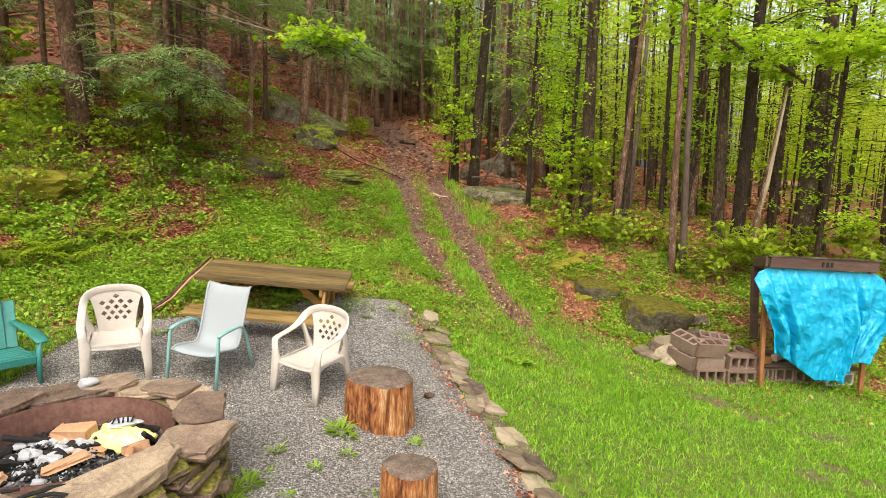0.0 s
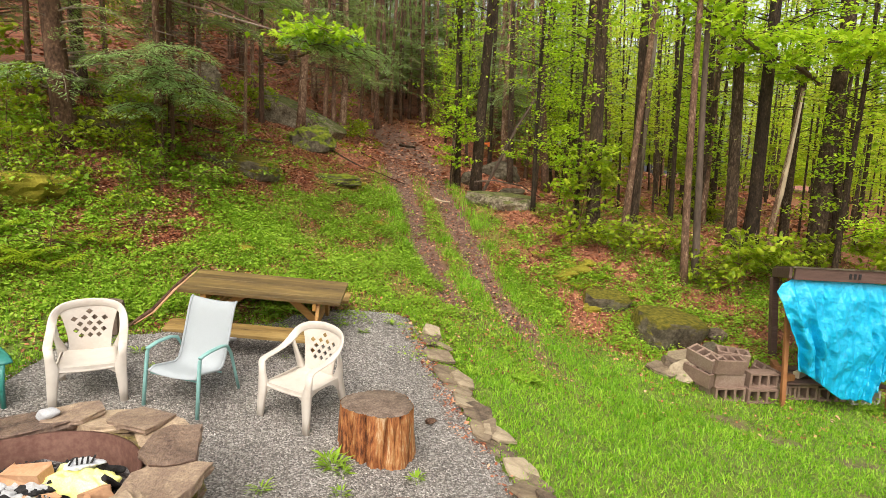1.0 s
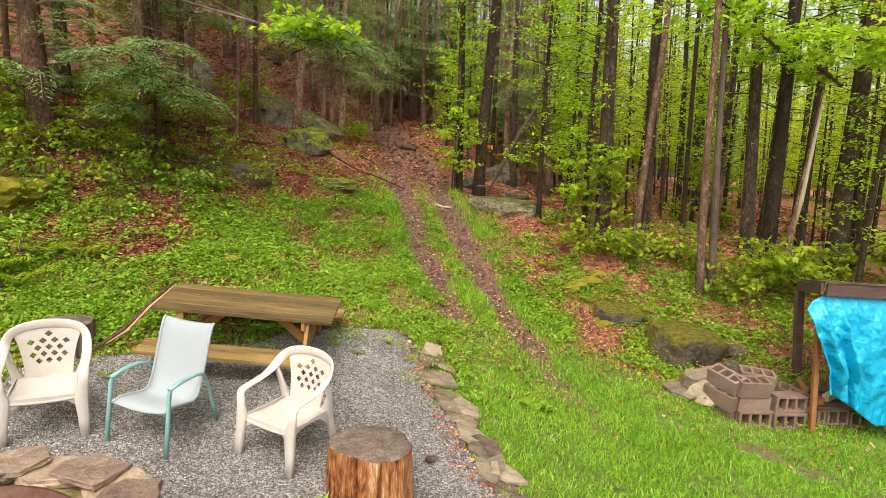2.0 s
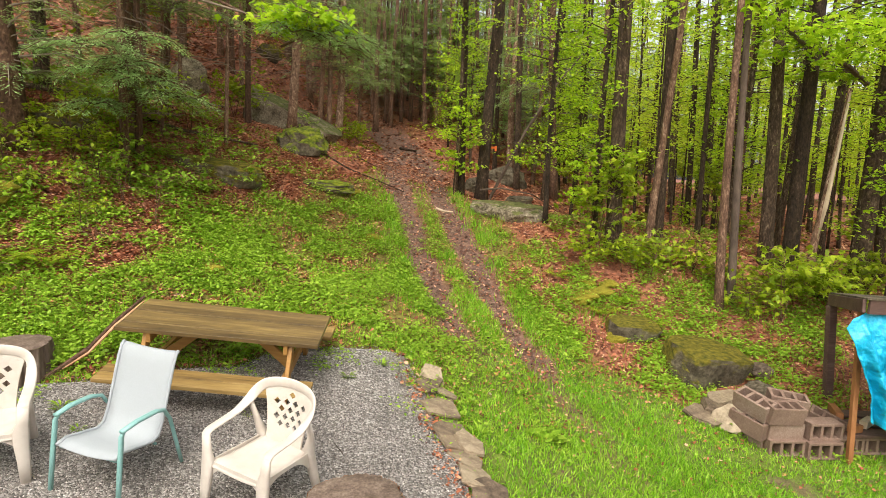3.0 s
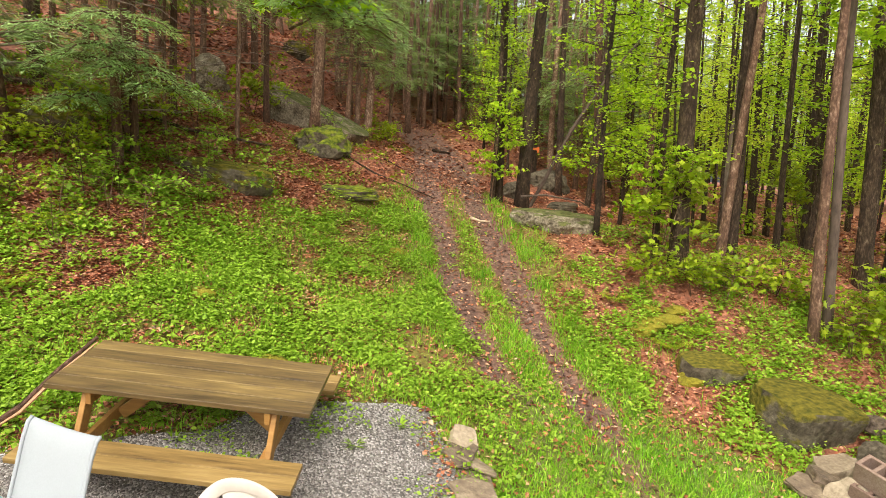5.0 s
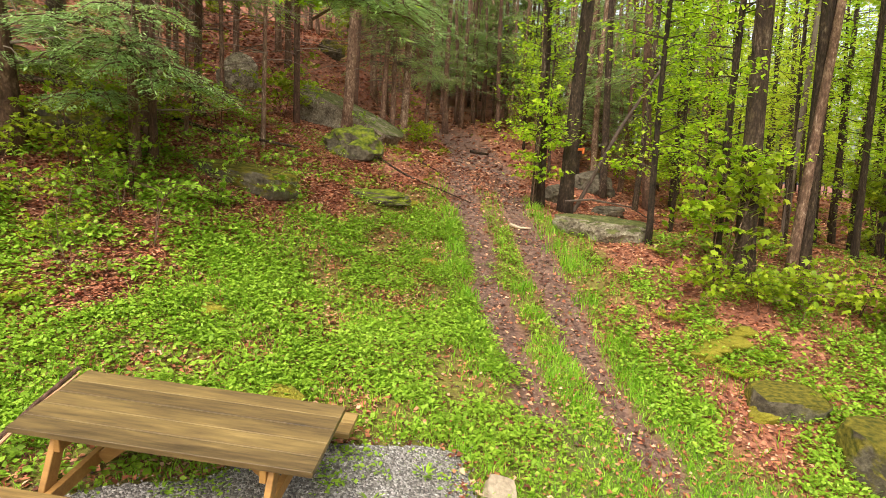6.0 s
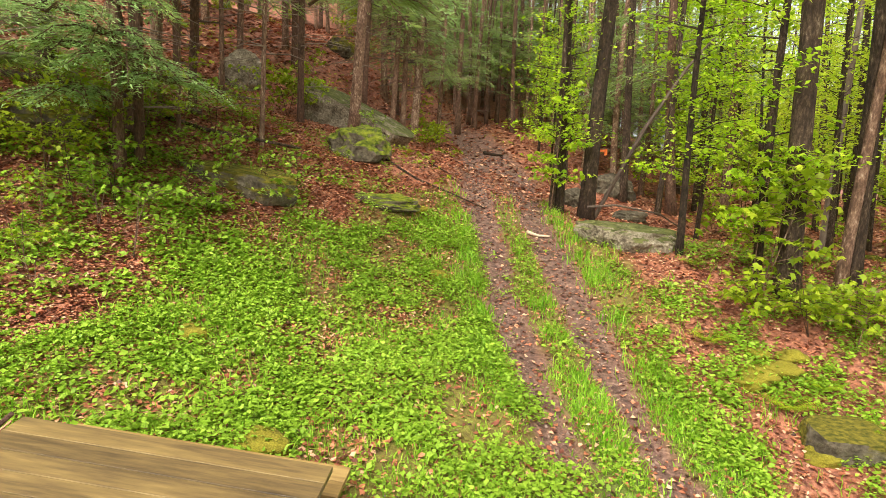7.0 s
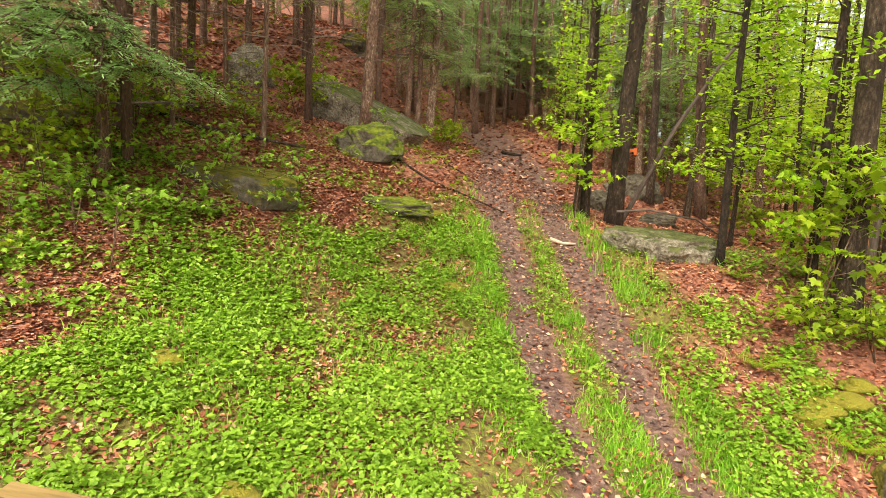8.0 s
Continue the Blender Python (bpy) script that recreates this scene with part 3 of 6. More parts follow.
def needles(V, fresh, rng):
    v = np.concatenate(V)
    me = raw("crown", v, np.arange(len(v)).reshape(-1, 4), NEEDLE)
    me.materials.append(NEEDLE_NEW)
    me.polygons.foreach_set("material_index", np.concatenate([np.full(len(q) // 4, int(rng.uniform() < fresh)) for q in V]).astype(np.int32))
    return me


def hemlock(seed, h, r, low, n, reach=2.6, fresh=0.12, dense=1.0, twig=1.0, power=1.2, dead=16):
    """Trunk and crown meshes of a hemlock: flat drooping sprays of short needles."""
    rng = np.random.RandomState(seed)
    bm, pts, rad = trunk_bm(h, r, rng, (0, 0), bend=0.01 * h, flare=1.35)
    V, twigs = [], bmesh.new()
    for k in range(n):
        t = rng.uniform(0, 1) ** power
        V.append(spray(along(pts, low + (h - low) * t), reach * (1 - 0.75 * t) * rng.uniform(0.5, 1.0), rng.uniform(0, 6.28), rng.uniform(0.10, 0.3), rng, twigs, dense, twig))
    for k in range(dead):
        o, a, L = along(pts, rng.uniform(0.5, low + 2.5)), rng.uniform(0, 6.28), rng.uniform(0.4, 1.5)
        d = np.array([math.cos(a), math.sin(a), rng.uniform(-0.3, 0.15)])
        tube([o, o + d * L * 0.5 + [0, 0, 0.03], o + d * L + [0, 0, rng.uniform(-0.15, 0.05)]], [0.012, 0.008, 0.003], 4, twigs, False)
    return mesh_of("trunk", bm, BARK_RED, True), needles(V, fresh, rng), mesh_of("branch", twigs, BARK_PALE, True)


def tree(name, meshes, x, y, label, group, yaw=0.0, scale=1.0, lean=(0, 0), slim=1.0):
    t = thing(name, label, "tree", Matrix.Translation((x, y, gz(x, y))) @ pose(0, 0, 0, lean[0], lean[1]) @ pose(0, 0, 0, 0, 0, yaw) @ Matrix.Diagonal((scale, scale, scale, 1)), group)
    part("trunk", meshes[0], None, t).scale = (slim, slim, 1)
    if len(meshes) > 1:
        part("crown", meshes[1], None, t)
        tagged(part("branch", meshes[2], None, t), "", "", "", "stuff")
    return t


# tall maples with few low leaves, slender ones with many, thin poles, and hemlocks
MAPLES = [broadleaf(10 + k, 15 + k, 0.16, 4.2, 18, 2, size=0.105, fill=1.7) for k in range(3)]
LEAFY = [broadleaf(20 + k, 11 + k, 0.075, 1.5, 46, 2, size=0.105, reach=1.25, fill=1.8) for k in range(3)]
# poles and far maples wear the leaf with haze painted in
POLES = [broadleaf(30 + k, 13 + k, 0.07, 3.2, 30, 1, size=0.13, reach=1.3, leaf=LEAF_HAZED) for k in range(3)]
FAR_LEAFY = [broadleaf(35 + k, 12 + k, 0.05, 0.7, 84, 2, size=0.2, reach=1.9, leaf=LEAF_HAZED, fill=1.15) for k in range(2)]
HEM_NEAR = [hemlock(44 + k, 10, 0.16, 1.15, 70, 2.6, 0.2, 3.0, 0.55, 1.9) for k in range(2)]
HEM_MID = [hemlock(40 + k, 12 + k, 0.14, 1.7 + 0.7 * k, 42, 2.1, 0.2, 1.7, 0.75, 2.2) for k in range(2)]
HEM_FAR = [hemlock(50 + k, 13 + k, 0.11, 1.6, 46, 2.3, 0.2, 0.6, 1.7, 1.2) for k in range(2)]
HEMLOCK_BARE = hemlock(47, 15, 0.13, 3.3, 24, 2.1, 0.2, 1.1, 0.95, 1.8)
DARK = "tall maple with dark wet bark in spring leaf"
SLIM = "slender young maple hung with bright new leaves"
HEM = "hemlock with reddish bark and drooping dark sprays"

# x, y, trunk radius, lean x, lean y, kind of the trees that stand along the clearing
for x, y, r, lx, ly, k in [
    (0.75, 15.95, 0.165, 0, 2.0, 0), (0.26, 16.0, 0.10, 0, -0.5, 1), (3.12, 13.1, 0.165, 0, -1.0, 2), (4.1, 13.6, 0.135, 0, 0.5, 0),
    (6.16, 13.35, 0.145, 0, -4.0, 1), (6.6, 13.3, 0.165, 0, -1.0, 2), (8.25, 13.7, 0.225, 0, -1.5, 0), (9.4, 14.7, 0.12, 0, -4, 1),
    (11.4, 18.0, 0.13, 0, -3, 1), (8.0, 21.8, 0.11, 0, -2, 2), (8.7, 22.2, 0.10, 0, -2, 0),
    (5.2, 14.3, 0.06, 0, -1.5, 1), (9.2, 21.2, 0.09, 0, -2, 2), (7.3, 17.4, 0.09, 0, -2, 1), (12.6, 16.2, 0.12, 0, -3, 0),
]:
    tree("maple_tree", MAPLES[k], x, y, DARK, "trees at the clearing's edge", 40 * x, 0.92, (lx * 0.3, ly), r / 0.165)
for x, y, r, lx, ly, k in [
    (1.98, 14.1, 0.055, 0, 1.5, 0), (2.8, 13.3, 0.06, 0, -1, 1), (5.89, 14.6, 0.065, 0, 3, 1), (7.6, 12.0, 0.06, 0, 0, 1), (9.6, 12.8, 0.07, 0, -2, 2), (11.2, 14.0, 0.07, 0, 1, 0),
]:
    tree("young_maple", LEAFY[k], x, y, SLIM, "young maples", 70 * x + 20 * y, r / 0.075, (lx, ly))
tree("young_maple", LEAFY[1], 0.12, 15.85, SLIM, "young maples", 10, 0.72)
PALE_POLE = [broadleaf(60, 12, 0.08, 4.0, 14, 26, bark=BARK_RED)[0]]
MOTTLED_POLE = [broadleaf(61, 12, 0.08, 4.0, 14, 26, bark=BARK_PALE)[0]]
for mesh, x, y, r, ly in ((PALE_POLE, 4.54, 11.62, 0.072, -3.5), (MOTTLED_POLE, 4.84, 11.85, 0.07, -1.5), (PALE_POLE, 6.05, 14.6, 0.085, 0.5), (PALE_POLE, 3.88, 13.4, 0.075, 2.0), (MOTTLED_POLE, 5.4, 17.4, 0.07, 0.0)):
    tree("maple_tree", mesh, x, y, "thin brown-barked maple at the edge of the wood", "trees at the clearing's edge", 40 * y, 1.0, (0, ly), r / 0.08)
for x, y, r, ly in ((2.3, 22.3, 0.13, 0), (3.1, 21.5, 0.085, 3), (1.7, 24.5, 0.1, 1)):
    tree("maple_tree", MAPLES[0][:1], x, y, "dark bare-stemmed maple beyond the double tree", "trees at the clearing's edge", 60 * x, 0.9, (0, ly), r / 0.16)
for x, y, r, m in [(-6.79, 11.25, 0.20, HEM_NEAR[0]), (-5.42, 11.85, 0.085, HEMLOCK_BARE), (-5.28, 12.05, 0.075, HEMLOCK_BARE)]:
    tree("hemlock_tree", m, x, y, HEM, "hemlocks on the bank", 50 * y, 0.9, (0, 0), r / 0.144)
for k, (x, y, s) in enumerate([(-10.3, 11.4, 0.9), (-12.2, 13.4, 0.9), (-11.8, 9.6, 0.8), (-13.5, 16.5, 1.1), (-10.8, 15.0, 1.0), (-8.4, 14.2, 0.95), (-8.1, 12.3, 0.75), (-9.4, 13.0, 0.9), (-8.9, 16.4, 1.0), (-10.2, 17.2, 1.0), (-7.9, 19.8, 1.0), (-9.6, 20.6, 1.1), (-7.7, 23.0, 1.0)]):
    tree("hemlock_tree", HEMLOCK_BARE if k in (5, 6, 7, 8, 9) else (HEM_NEAR if k < 6 and k % 2 == 0 else HEM_MID)[k // 2 % 2], x, y, HEM, "hemlocks on the bank", 50 * y, s, (0, 0), 0.6)
for k, (x, y, r) in enumerate([(-4.24, 17.9, 0.155), (-5.26, 22.2, 0.10), (-4.5, 22.6, 0.11), (-4.25, 22.9, 0.10), (-3.97, 23.2, 0.16), (-5.0, 16.75, 0.085), (-5.79, 13.25, 0.045), (-5.34, 13.0, 0.035), (-5.73, 14.0, 0.08), (-4.52, 13.95, 0.048), (-5.5, 25.5, 0.15), (-6.9, 27.5, 0.16), (-6.4, 16.2, 0.06), (-7.3, 15.4, 0.09), (-7.9, 17.0, 0.07), (-3.4, 29.5, 0.15), (-2.9, 31.0, 0.13), (-6.2, 19.8, 0.08), (-7.1, 21.5, 0.12), (-3.75, 26.5, 0.09)]):
    tree("hemlock_tree", HEM_MID[1] if k % 4 == 3 else HEMLOCK_BARE, x, y, HEM, "hemlocks on the bank", 77 * y, 0.9, (0, 0.6), r / 0.145)


def wood(seed, count, region, kinds, name, label, group, near=1.7, scales=(0.7, 1.3), slim=1.0, aside=-9.0):
    """Scatters trees over a region, keeping off the lane, the clearing and one another."""
    rng = np.random.RandomState(seed)
    x0, x1, y0, y1 = region
    got, tries = 0, 0
    while got < count and tries < count * 60:
        tries += 1
        x, y = rng.uniform(x0, x1), rng.uniform(y0, y1)
        if (y < 31 and lane(x - 0.6, y) + lane(x + 0.6, y) + lane(x, y) > 0.05) or (y < 30 and abs(x - np.interp(y, RUT_Y, RUT_R)) < 1.6) or green(x, y) > 0.4:
            continue
        if x < aside * y:
            continue
        if any((x - a) ** 2 + (y - b) ** 2 < near * near for a, b in PLANTED):
            continue
        PLANTED.append((x, y))
        tree(name, kinds[got % len(kinds)], x, y, label, group, rng.uniform(0, 360), rng.uniform(*scales), (rng.normal(0, 1.3), rng.normal(-0.5, 1.3)), slim)
        got += 1


PLANTED = [(0.75, 15.95), (3.1, 13.1), (-4.24, 17.9), (-5.2, 23.5), (-6.7, 11.1), (-5.4, 12.1), (8, 13.6), (-5.5, 17.3), (-4, 18.6), (1.3, 14.6), (-9.4, 22.5), (6.3, 13.4), (4.2, 13.6), (5.9, 9.6), (4.6, 9.2)]
POLE = "thin straight maple pole in yellow-green leaf"
wood(1, 22, (5, 24, 16, 32), MAPLES, "maple_tree", DARK, "trees of the wood", 1.7, (0.6, 1.0), 0.6, 0.2)
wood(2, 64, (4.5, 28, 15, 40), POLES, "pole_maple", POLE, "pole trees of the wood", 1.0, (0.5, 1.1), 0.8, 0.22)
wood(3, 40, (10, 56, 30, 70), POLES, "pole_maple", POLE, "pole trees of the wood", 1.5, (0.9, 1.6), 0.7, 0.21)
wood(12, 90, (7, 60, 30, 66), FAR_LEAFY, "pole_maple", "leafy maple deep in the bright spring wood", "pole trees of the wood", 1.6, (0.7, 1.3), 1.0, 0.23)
wood(4, 12, (4, 16, 18, 30), LEAFY, "young_maple", SLIM, "young maples", 1.3, (0.7, 1.2))
wood(14, 26, (1.5, 7.5, 21.5, 38), [HEM_MID[0], HEMLOCK_BARE, HEM_FAR[0]], "hemlock_tree", HEM, "hemlocks beyond the lane", 1.3, (0.6, 1.1))
wood(5, 16, (-20, -9, 14, 34), [HEMLOCK_BARE, HEM_MID[0], HEM_MID[1]], "hemlock_tree", HEM, "hemlocks on the bank", 1.9, (0.5, 1.0))
wood(6, 26, (-16, -4.5, 21, 40), [HEMLOCK_BARE, HEMLOCK_BARE, HEM_MID[0]], "hemlock_tree", HEM, "hemlocks on the bank", 1.4, (0.4, 0.9))
wood(7, 70, (-14, 9, 31, 48), [*HEM_FAR, HEMLOCK_BARE], "hemlock_tree", HEM, "hemlocks beyond the lane", 1.1, (0.5, 1.1))
wood(8, 40, (-44, 16, 44, 66), HEM_FAR, "hemlock_tree", HEM, "hemlocks beyond the lane", 2.3, (0.9, 1.5))
wood(15, 22, (1, 20, 37, 54), HEM_FAR, "hemlock_tree", HEM, "hemlocks beyond the lane", 1.4, (0.7, 1.1))
wood(17, 40, (-9, 7, 31.5, 42), [HEMLOCK_BARE, HEM_FAR[0]], "hemlock_tree", HEM, "hemlocks beyond the lane", 0.9, (0.5, 0.9))
wood(9, 4, (-3, 4, 19, 36), LEAFY, "young_maple", SLIM, "young maples", 1.3, (0.5, 0.9))
wood(18, 26, (-14, 16, 50, 64), HEM_FAR, "hemlock_tree", HEM, "hemlocks beyond the lane", 1.4, (1.0, 1.5))
wood(10, 16, (-34, -12, 2, 26), HEM_FAR, "hemlock_tree", HEM, "hemlocks on the bank", 3, (0.7, 1.2))
wood(13, 18, (-44, -13, 12, 42), HEM_FAR, "hemlock_tree", HEM, "hemlocks on the bank", 2.2, (0.7, 1.2))
wood(11, 14, (14, 34, 2, 16), MAPLES, "maple_tree", DARK, "trees of the wood", 3, (0.8, 1.3))


def bough_tree():
    """The hemlock whose low fresh boughs reach out over the bank, and a maple limb that hangs over the clearing."""
    rng = np.random.RandomState(77)
    t = tree("hemlock_tree", HEMLOCK_BARE[:1], -5.75, 12.6, "hemlock with fresh pale-green boughs reaching over the bank", "hemlocks on the bank", 20, 0.75)
    bm, V = bmesh.new(), []
    # from x, y, z towards x, y, and the droop
    boughs = [(-5.5, 12.1, 3.35, -4.0, 10.1, 0.16), (-5.6, 12.1, 3.45, -4.8, 9.9, 0.16), (-5.5, 12.0, 3.6, -4.4, 10.1, 0.15), (-5.5, 12.1, 3.2, -3.8, 10.9, 0.16), (-5.6, 12.1, 3.0, -5.2, 10.3, 0.14), (-5.6, 12.1, 3.8, -4.9, 9.6, 0.18), (-5.5, 12.1, 3.95, -4.1, 9.9, 0.17),
              (-2.9, 11.3, 4.35, -1.5, 9.9, 0.26), (-2.7, 11.2, 4.2, -1.0, 10.4, 0.26), (-2.8, 11.0, 4.1, -1.9, 9.6, 0.24), (-2.6, 11.0, 4.0, -1.3, 10.0, 0.26)]
    for ox, oy, oz, tx, ty, drop in boughs:
        L, a = math.hypot(tx - ox, ty - oy), math.atan2(ty - oy, tx - ox)
        V.append(spray(np.array([ox, oy, oz]), L, a, drop, rng, bm, 5.5, 0.42, 0.02))
        for q in (0.35, 0.5, 0.65):
            for sgn in (-1, 1):
                o = np.array([ox + (tx - ox) * q, oy + (ty - oy) * q, oz + 0.12 * L * math.sin(q * 2.2) - drop * L * q * q * 1.6])
                V.append(spray(o, L * 0.36, a + sgn * rng.uniform(0.5, 0.9), 0.22, rng, bm, 5.5, 0.4, -0.05))
    tube([(-5.4, 12.0, 5.5), (-4.3, 11.7, 5.0), (-3.3, 11.4, 4.55), (-2.6, 11.1, 4.15)], [0.035, 0.028, 0.02, 0.012], 6, bm, False)
    b = part("fresh_growth", needles(V, 0.8, rng), None, t, "fresh pale-green spray")
    b.matrix_parent_inverse = t.matrix_world.inverted()
    w = part("bough_wood", bm, BARK_RED, t)
    w.matrix_parent_inverse = t.matrix_world.inverted()


bough_tree()


def limb(points, r, seed, leaf_from, count, reach, label, trunk_at, bark):
    """A maple standing aside whose long limb carries leafy sprays."""
    rng = np.random.RandomState(seed)
    x, y, s = trunk_at
    t = tree("maple_tree", MAPLES[seed % 3][:1], x, y, label, "trees at the clearing's edge", 33 * seed, s)
    P = [np.array(p) for p in points]
    bm, cs = tube(points, [r * (1 - 0.75 * k / (len(P) - 1)) for k in range(len(P))], 7), []
    for k in range(count):
        f = leaf_from + (1 - leaf_from) * rng.uniform(0, 1)
        q = f * (len(P) - 1)
        i = min(int(q), len(P) - 2)
        o = P[i] + (P[i + 1] - P[i]) * (q - i)
        a, L = rng.uniform(0, 6.28), reach * rng.uniform(0.3, 1)
        tip = o + L * np.array([math.cos(a), math.sin(a), rng.uniform(-0.25, 0.3)])
        tube([o, (o + tip) / 2 + [0, 0, 0.04], tip], [0.010, 0.007, 0.003], 4, bm, False)
        m = int(34 * L) + 4
        g, th, rr = rng.uniform(0.2, 1.1, (m, 1)), rng.uniform(0, 6.28, (m, 1)), np.abs(rng.normal(0, 0.2, (m, 1)))
        cs.append(o + (tip - o) * g + np.concatenate([np.cos(th) * rr, np.sin(th) * rr, rng.normal(-0.03, 0.05, (m, 1))], 1))
    v, fc = leaves(np.concatenate(cs), 0.125, rng, 0.35, 0.9, True)
    for ob in (part("limb", bm, bark, t), part("crown", raw("crown", v, fc, LEAF), None, t)):
        ob.matrix_parent_inverse = t.matrix_world.inverted()


limb([(-7.6, 13.2, 5.6), (-5.6, 12.0, 5.2), (-4.2, 11.3, 4.75), (-2.6, 10.5, 4.25), (-1.75, 9.9, 4.2)], 0.03, 4, 0.72, 26, 0.7, "maple with a long bare limb over the clearing", (-7.7, 13.3, 0.8), BARK_PALE)
limb([(8.1, 14.0, 4.3), (7.2, 13.2, 4.45), (5.8, 12.4, 4.7), (4.9, 12.0, 5.1), (4.0, 11.5, 5.4)], 0.06, 5, 0.1, 50, 1.2, "maple with a pale leafy limb reaching over the shelter", (8.6, 15.6, 0.75), BARK_PALE)
limb([(9.6, 13.0, 4.6), (8.4, 12.2, 4.8), (7.2, 11.4, 4.6), (6.2, 10.8, 4.5)], 0.04, 7, 0.05, 60, 1.3, "maple in bright new leaf behind the shelter", (9.9, 13.2, 0.7), BARK)


# ---- the fire-pit yard ----
def standing(x, y, face, tilt=1.0, up=0.0):
    """A pose on the ground at x, y, with its +y facing the way (fx, fy), following the slope."""
    e = 0.25
    n = Vector((-(float(hill(x + e, y)) - float(hill(x - e, y))) / (2 * e) * tilt, -(float(hill(x, y + e)) - float(hill(x, y - e))) / (2 * e) * tilt, 1)).normalized()
    f = Vector((face[0], face[1], 0))
    f = (f - n * f.dot(n)).normalized()
    s = f.cross(n)
    m = Matrix((s, f, n)).transposed().to_4x4()
    m.translation = (x, y, gz(x, y) + up)
    return m


def picnic_table():
    ox, oy = Vector((1.826, 0.067, -0.121)).normalized(), Vector((-0.035, 0.634, 0.09))
    oz = ox.cross(oy).normalized()
    oy = oz.cross(ox)
    m = Matrix((ox, oy, oz)).transposed().to_4x4()
    m.translation = Vector((-2.112, 7.466, 0.787)) - oz * 0.74
    t = thing("picnic_table", "weathered wooden picnic table with attached benches, standing on gravel", "picnic table", m)
    for k in range(5):
        part("top_board", boxed((1.83, 0.1395, 0.038), pose(0, -0.284 + k * 0.142, 0.721 + 0.0015 * (k % 2)), 0.002), TABLEWOOD, t)
    for s in (-1, 1):
        for k in range(2):
            part("bench_board", boxed((1.83, 0.1395, 0.038), pose(0, s * (0.55 + 0.142 * k), 0.42), 0.002), BENCHTOP, t, "olive-brown weathered bench board")
        for e in (-0.66, 0.66):
            part("leg", beam((e, s * 0.24, 0.70), (e, s * 0.60, -0.02), 0.04, 0.095), BENCHWOOD, t)
    for e in (-0.62, 0.62):
        part("bench_bearer", boxed((0.04, 1.38, 0.095), pose(e, 0, 0.352), 0.004), BENCHWOOD, t)
        part("top_cleat", boxed((0.04, 0.68, 0.095), pose(e, 0, 0.653), 0.004), BENCHWOOD, t)
        part("brace", beam((e * 0.95, 0, 0.34), (e * 0.3, 0, 0.69), 0.04, 0.09), BENCHWOOD, t)
    return t


picnic_table()


def band(sections):
    """A flat moulded bar through sections of (centre, half-width vector, half-thickness vector)."""
    bm = bmesh.new()
    shape = [(1, 0.4), (0.8, 1), (-0.8, 1), (-1, 0.4), (-1, -0.4), (-0.8, -1), (0.8, -1), (1, -0.4)]
    rings = [[bm.verts.new(Vector(c) + Vector(w) * a + Vector(t) * b) for a, b in shape] for c, w, t in sections]
    for p, q in zip(rings, rings[1:]):
        for k in range(8):
            bm.faces.new((p[k], p[(k + 1) % 8], q[(k + 1) % 8], q[k]))
    bm.faces.new(rings[0][::-1])
    bm.faces.new(rings[-1])
    bmesh.ops.recalc_face_normals(bm, faces=bm.faces[:])
    return bm


def smooth_path(pts, n):
    """Points along a rounded line through pts."""
    out = []
    P = [Vector(pts[0])] + [Vector(p) for p in pts] + [Vector(pts[-1])]
    for i in range(1, len(P) - 2):
        for k in range(n):
            t = k / n
            a, b, c, d = P[i - 1], P[i], P[i + 1], P[i + 2]
            out.append(0.5 * (2 * b + (c - a) * t + (2 * a - 5 * b + 4 * c - d) * t * t + (3 * b - a - 3 * c + d) * t ** 3))
    return out + [P[-1]]


def thicken(bm, t):
    """Gives an open sheet a thickness t on its underside, with a closed rim and all faces outward."""
    bmesh.ops.recalc_face_normals(bm, faces=bm.faces[:])
    bm.normal_update()
    faces, rim = bm.faces[:], [e for e in bm.edges if e.is_boundary]
    turn = -1 if sum(f.normal.z * f.calc_area() for f in faces) < 0 else 1
    low = {v: bm.verts.new(v.co - v.normal * t * turn) for v in bm.verts[:]}
    for f in faces:
        bm.faces.new([low[v] for v in reversed(f.verts)])
    for e in rim:
        a, b = e.verts
        bm.faces.new((a, b, low[b], low[a]))
    bmesh.ops.recalc_face_normals(bm, faces=bm.faces[:])


def lattice_panel(half, z0, top, y_of, cols=5, rows=8):
    """A moulded back panel with staggered diamond holes above a solid foot."""
    bm = bmesh.new()

    def vert(u, v):
        x = (u - 0.5) * 2 * half(v)
        z = z0 + (top(x) - z0) * v
        return bm.verts.new((x, y_of(x, z), z))

    for j in range(rows):
        v0, v1 = j / rows, (j + 1) / rows
        cuts = [0] + [(i + (0.5 if j % 2 else 1.0)) / cols for i in range(cols if j % 2 else cols - 1)] + [1]
        for i, (u0, u1) in enumerate(zip(cuts, cuts[1:])):
            c = [vert(u0, v0), vert(u1, v0), vert(u1, v1), vert(u0, v1)]
            if j < 2 or j == rows - 1 or i == 0 or i == len(cuts) - 2 or (j == rows - 2 and i in (1, len(cuts) - 3)):
                bm.faces.new(c)
                continue
            um, vm, hu, hv = (u0 + u1) / 2, (v0 + v1) / 2, (u1 - u0) * 0.36, (v1 - v0) * 0.47
            d = [vert(um, vm - hv), vert(um + hu, vm), vert(um, vm + hv), vert(um - hu, vm)]
            for k in range(4):
                bm.faces.new((c[k], c[(k + 1) % 4], d[k]))
                bm.faces.new((c[(k + 1) % 4], d[(k + 1) % 4], d[k]))
    bmesh.ops.remove_doubles(bm, verts=bm.verts[:], dist=0.0005)
    bmesh.ops.recalc_face_normals(bm, faces=bm.faces[:])
    thicken(bm, 0.011)
    return bm


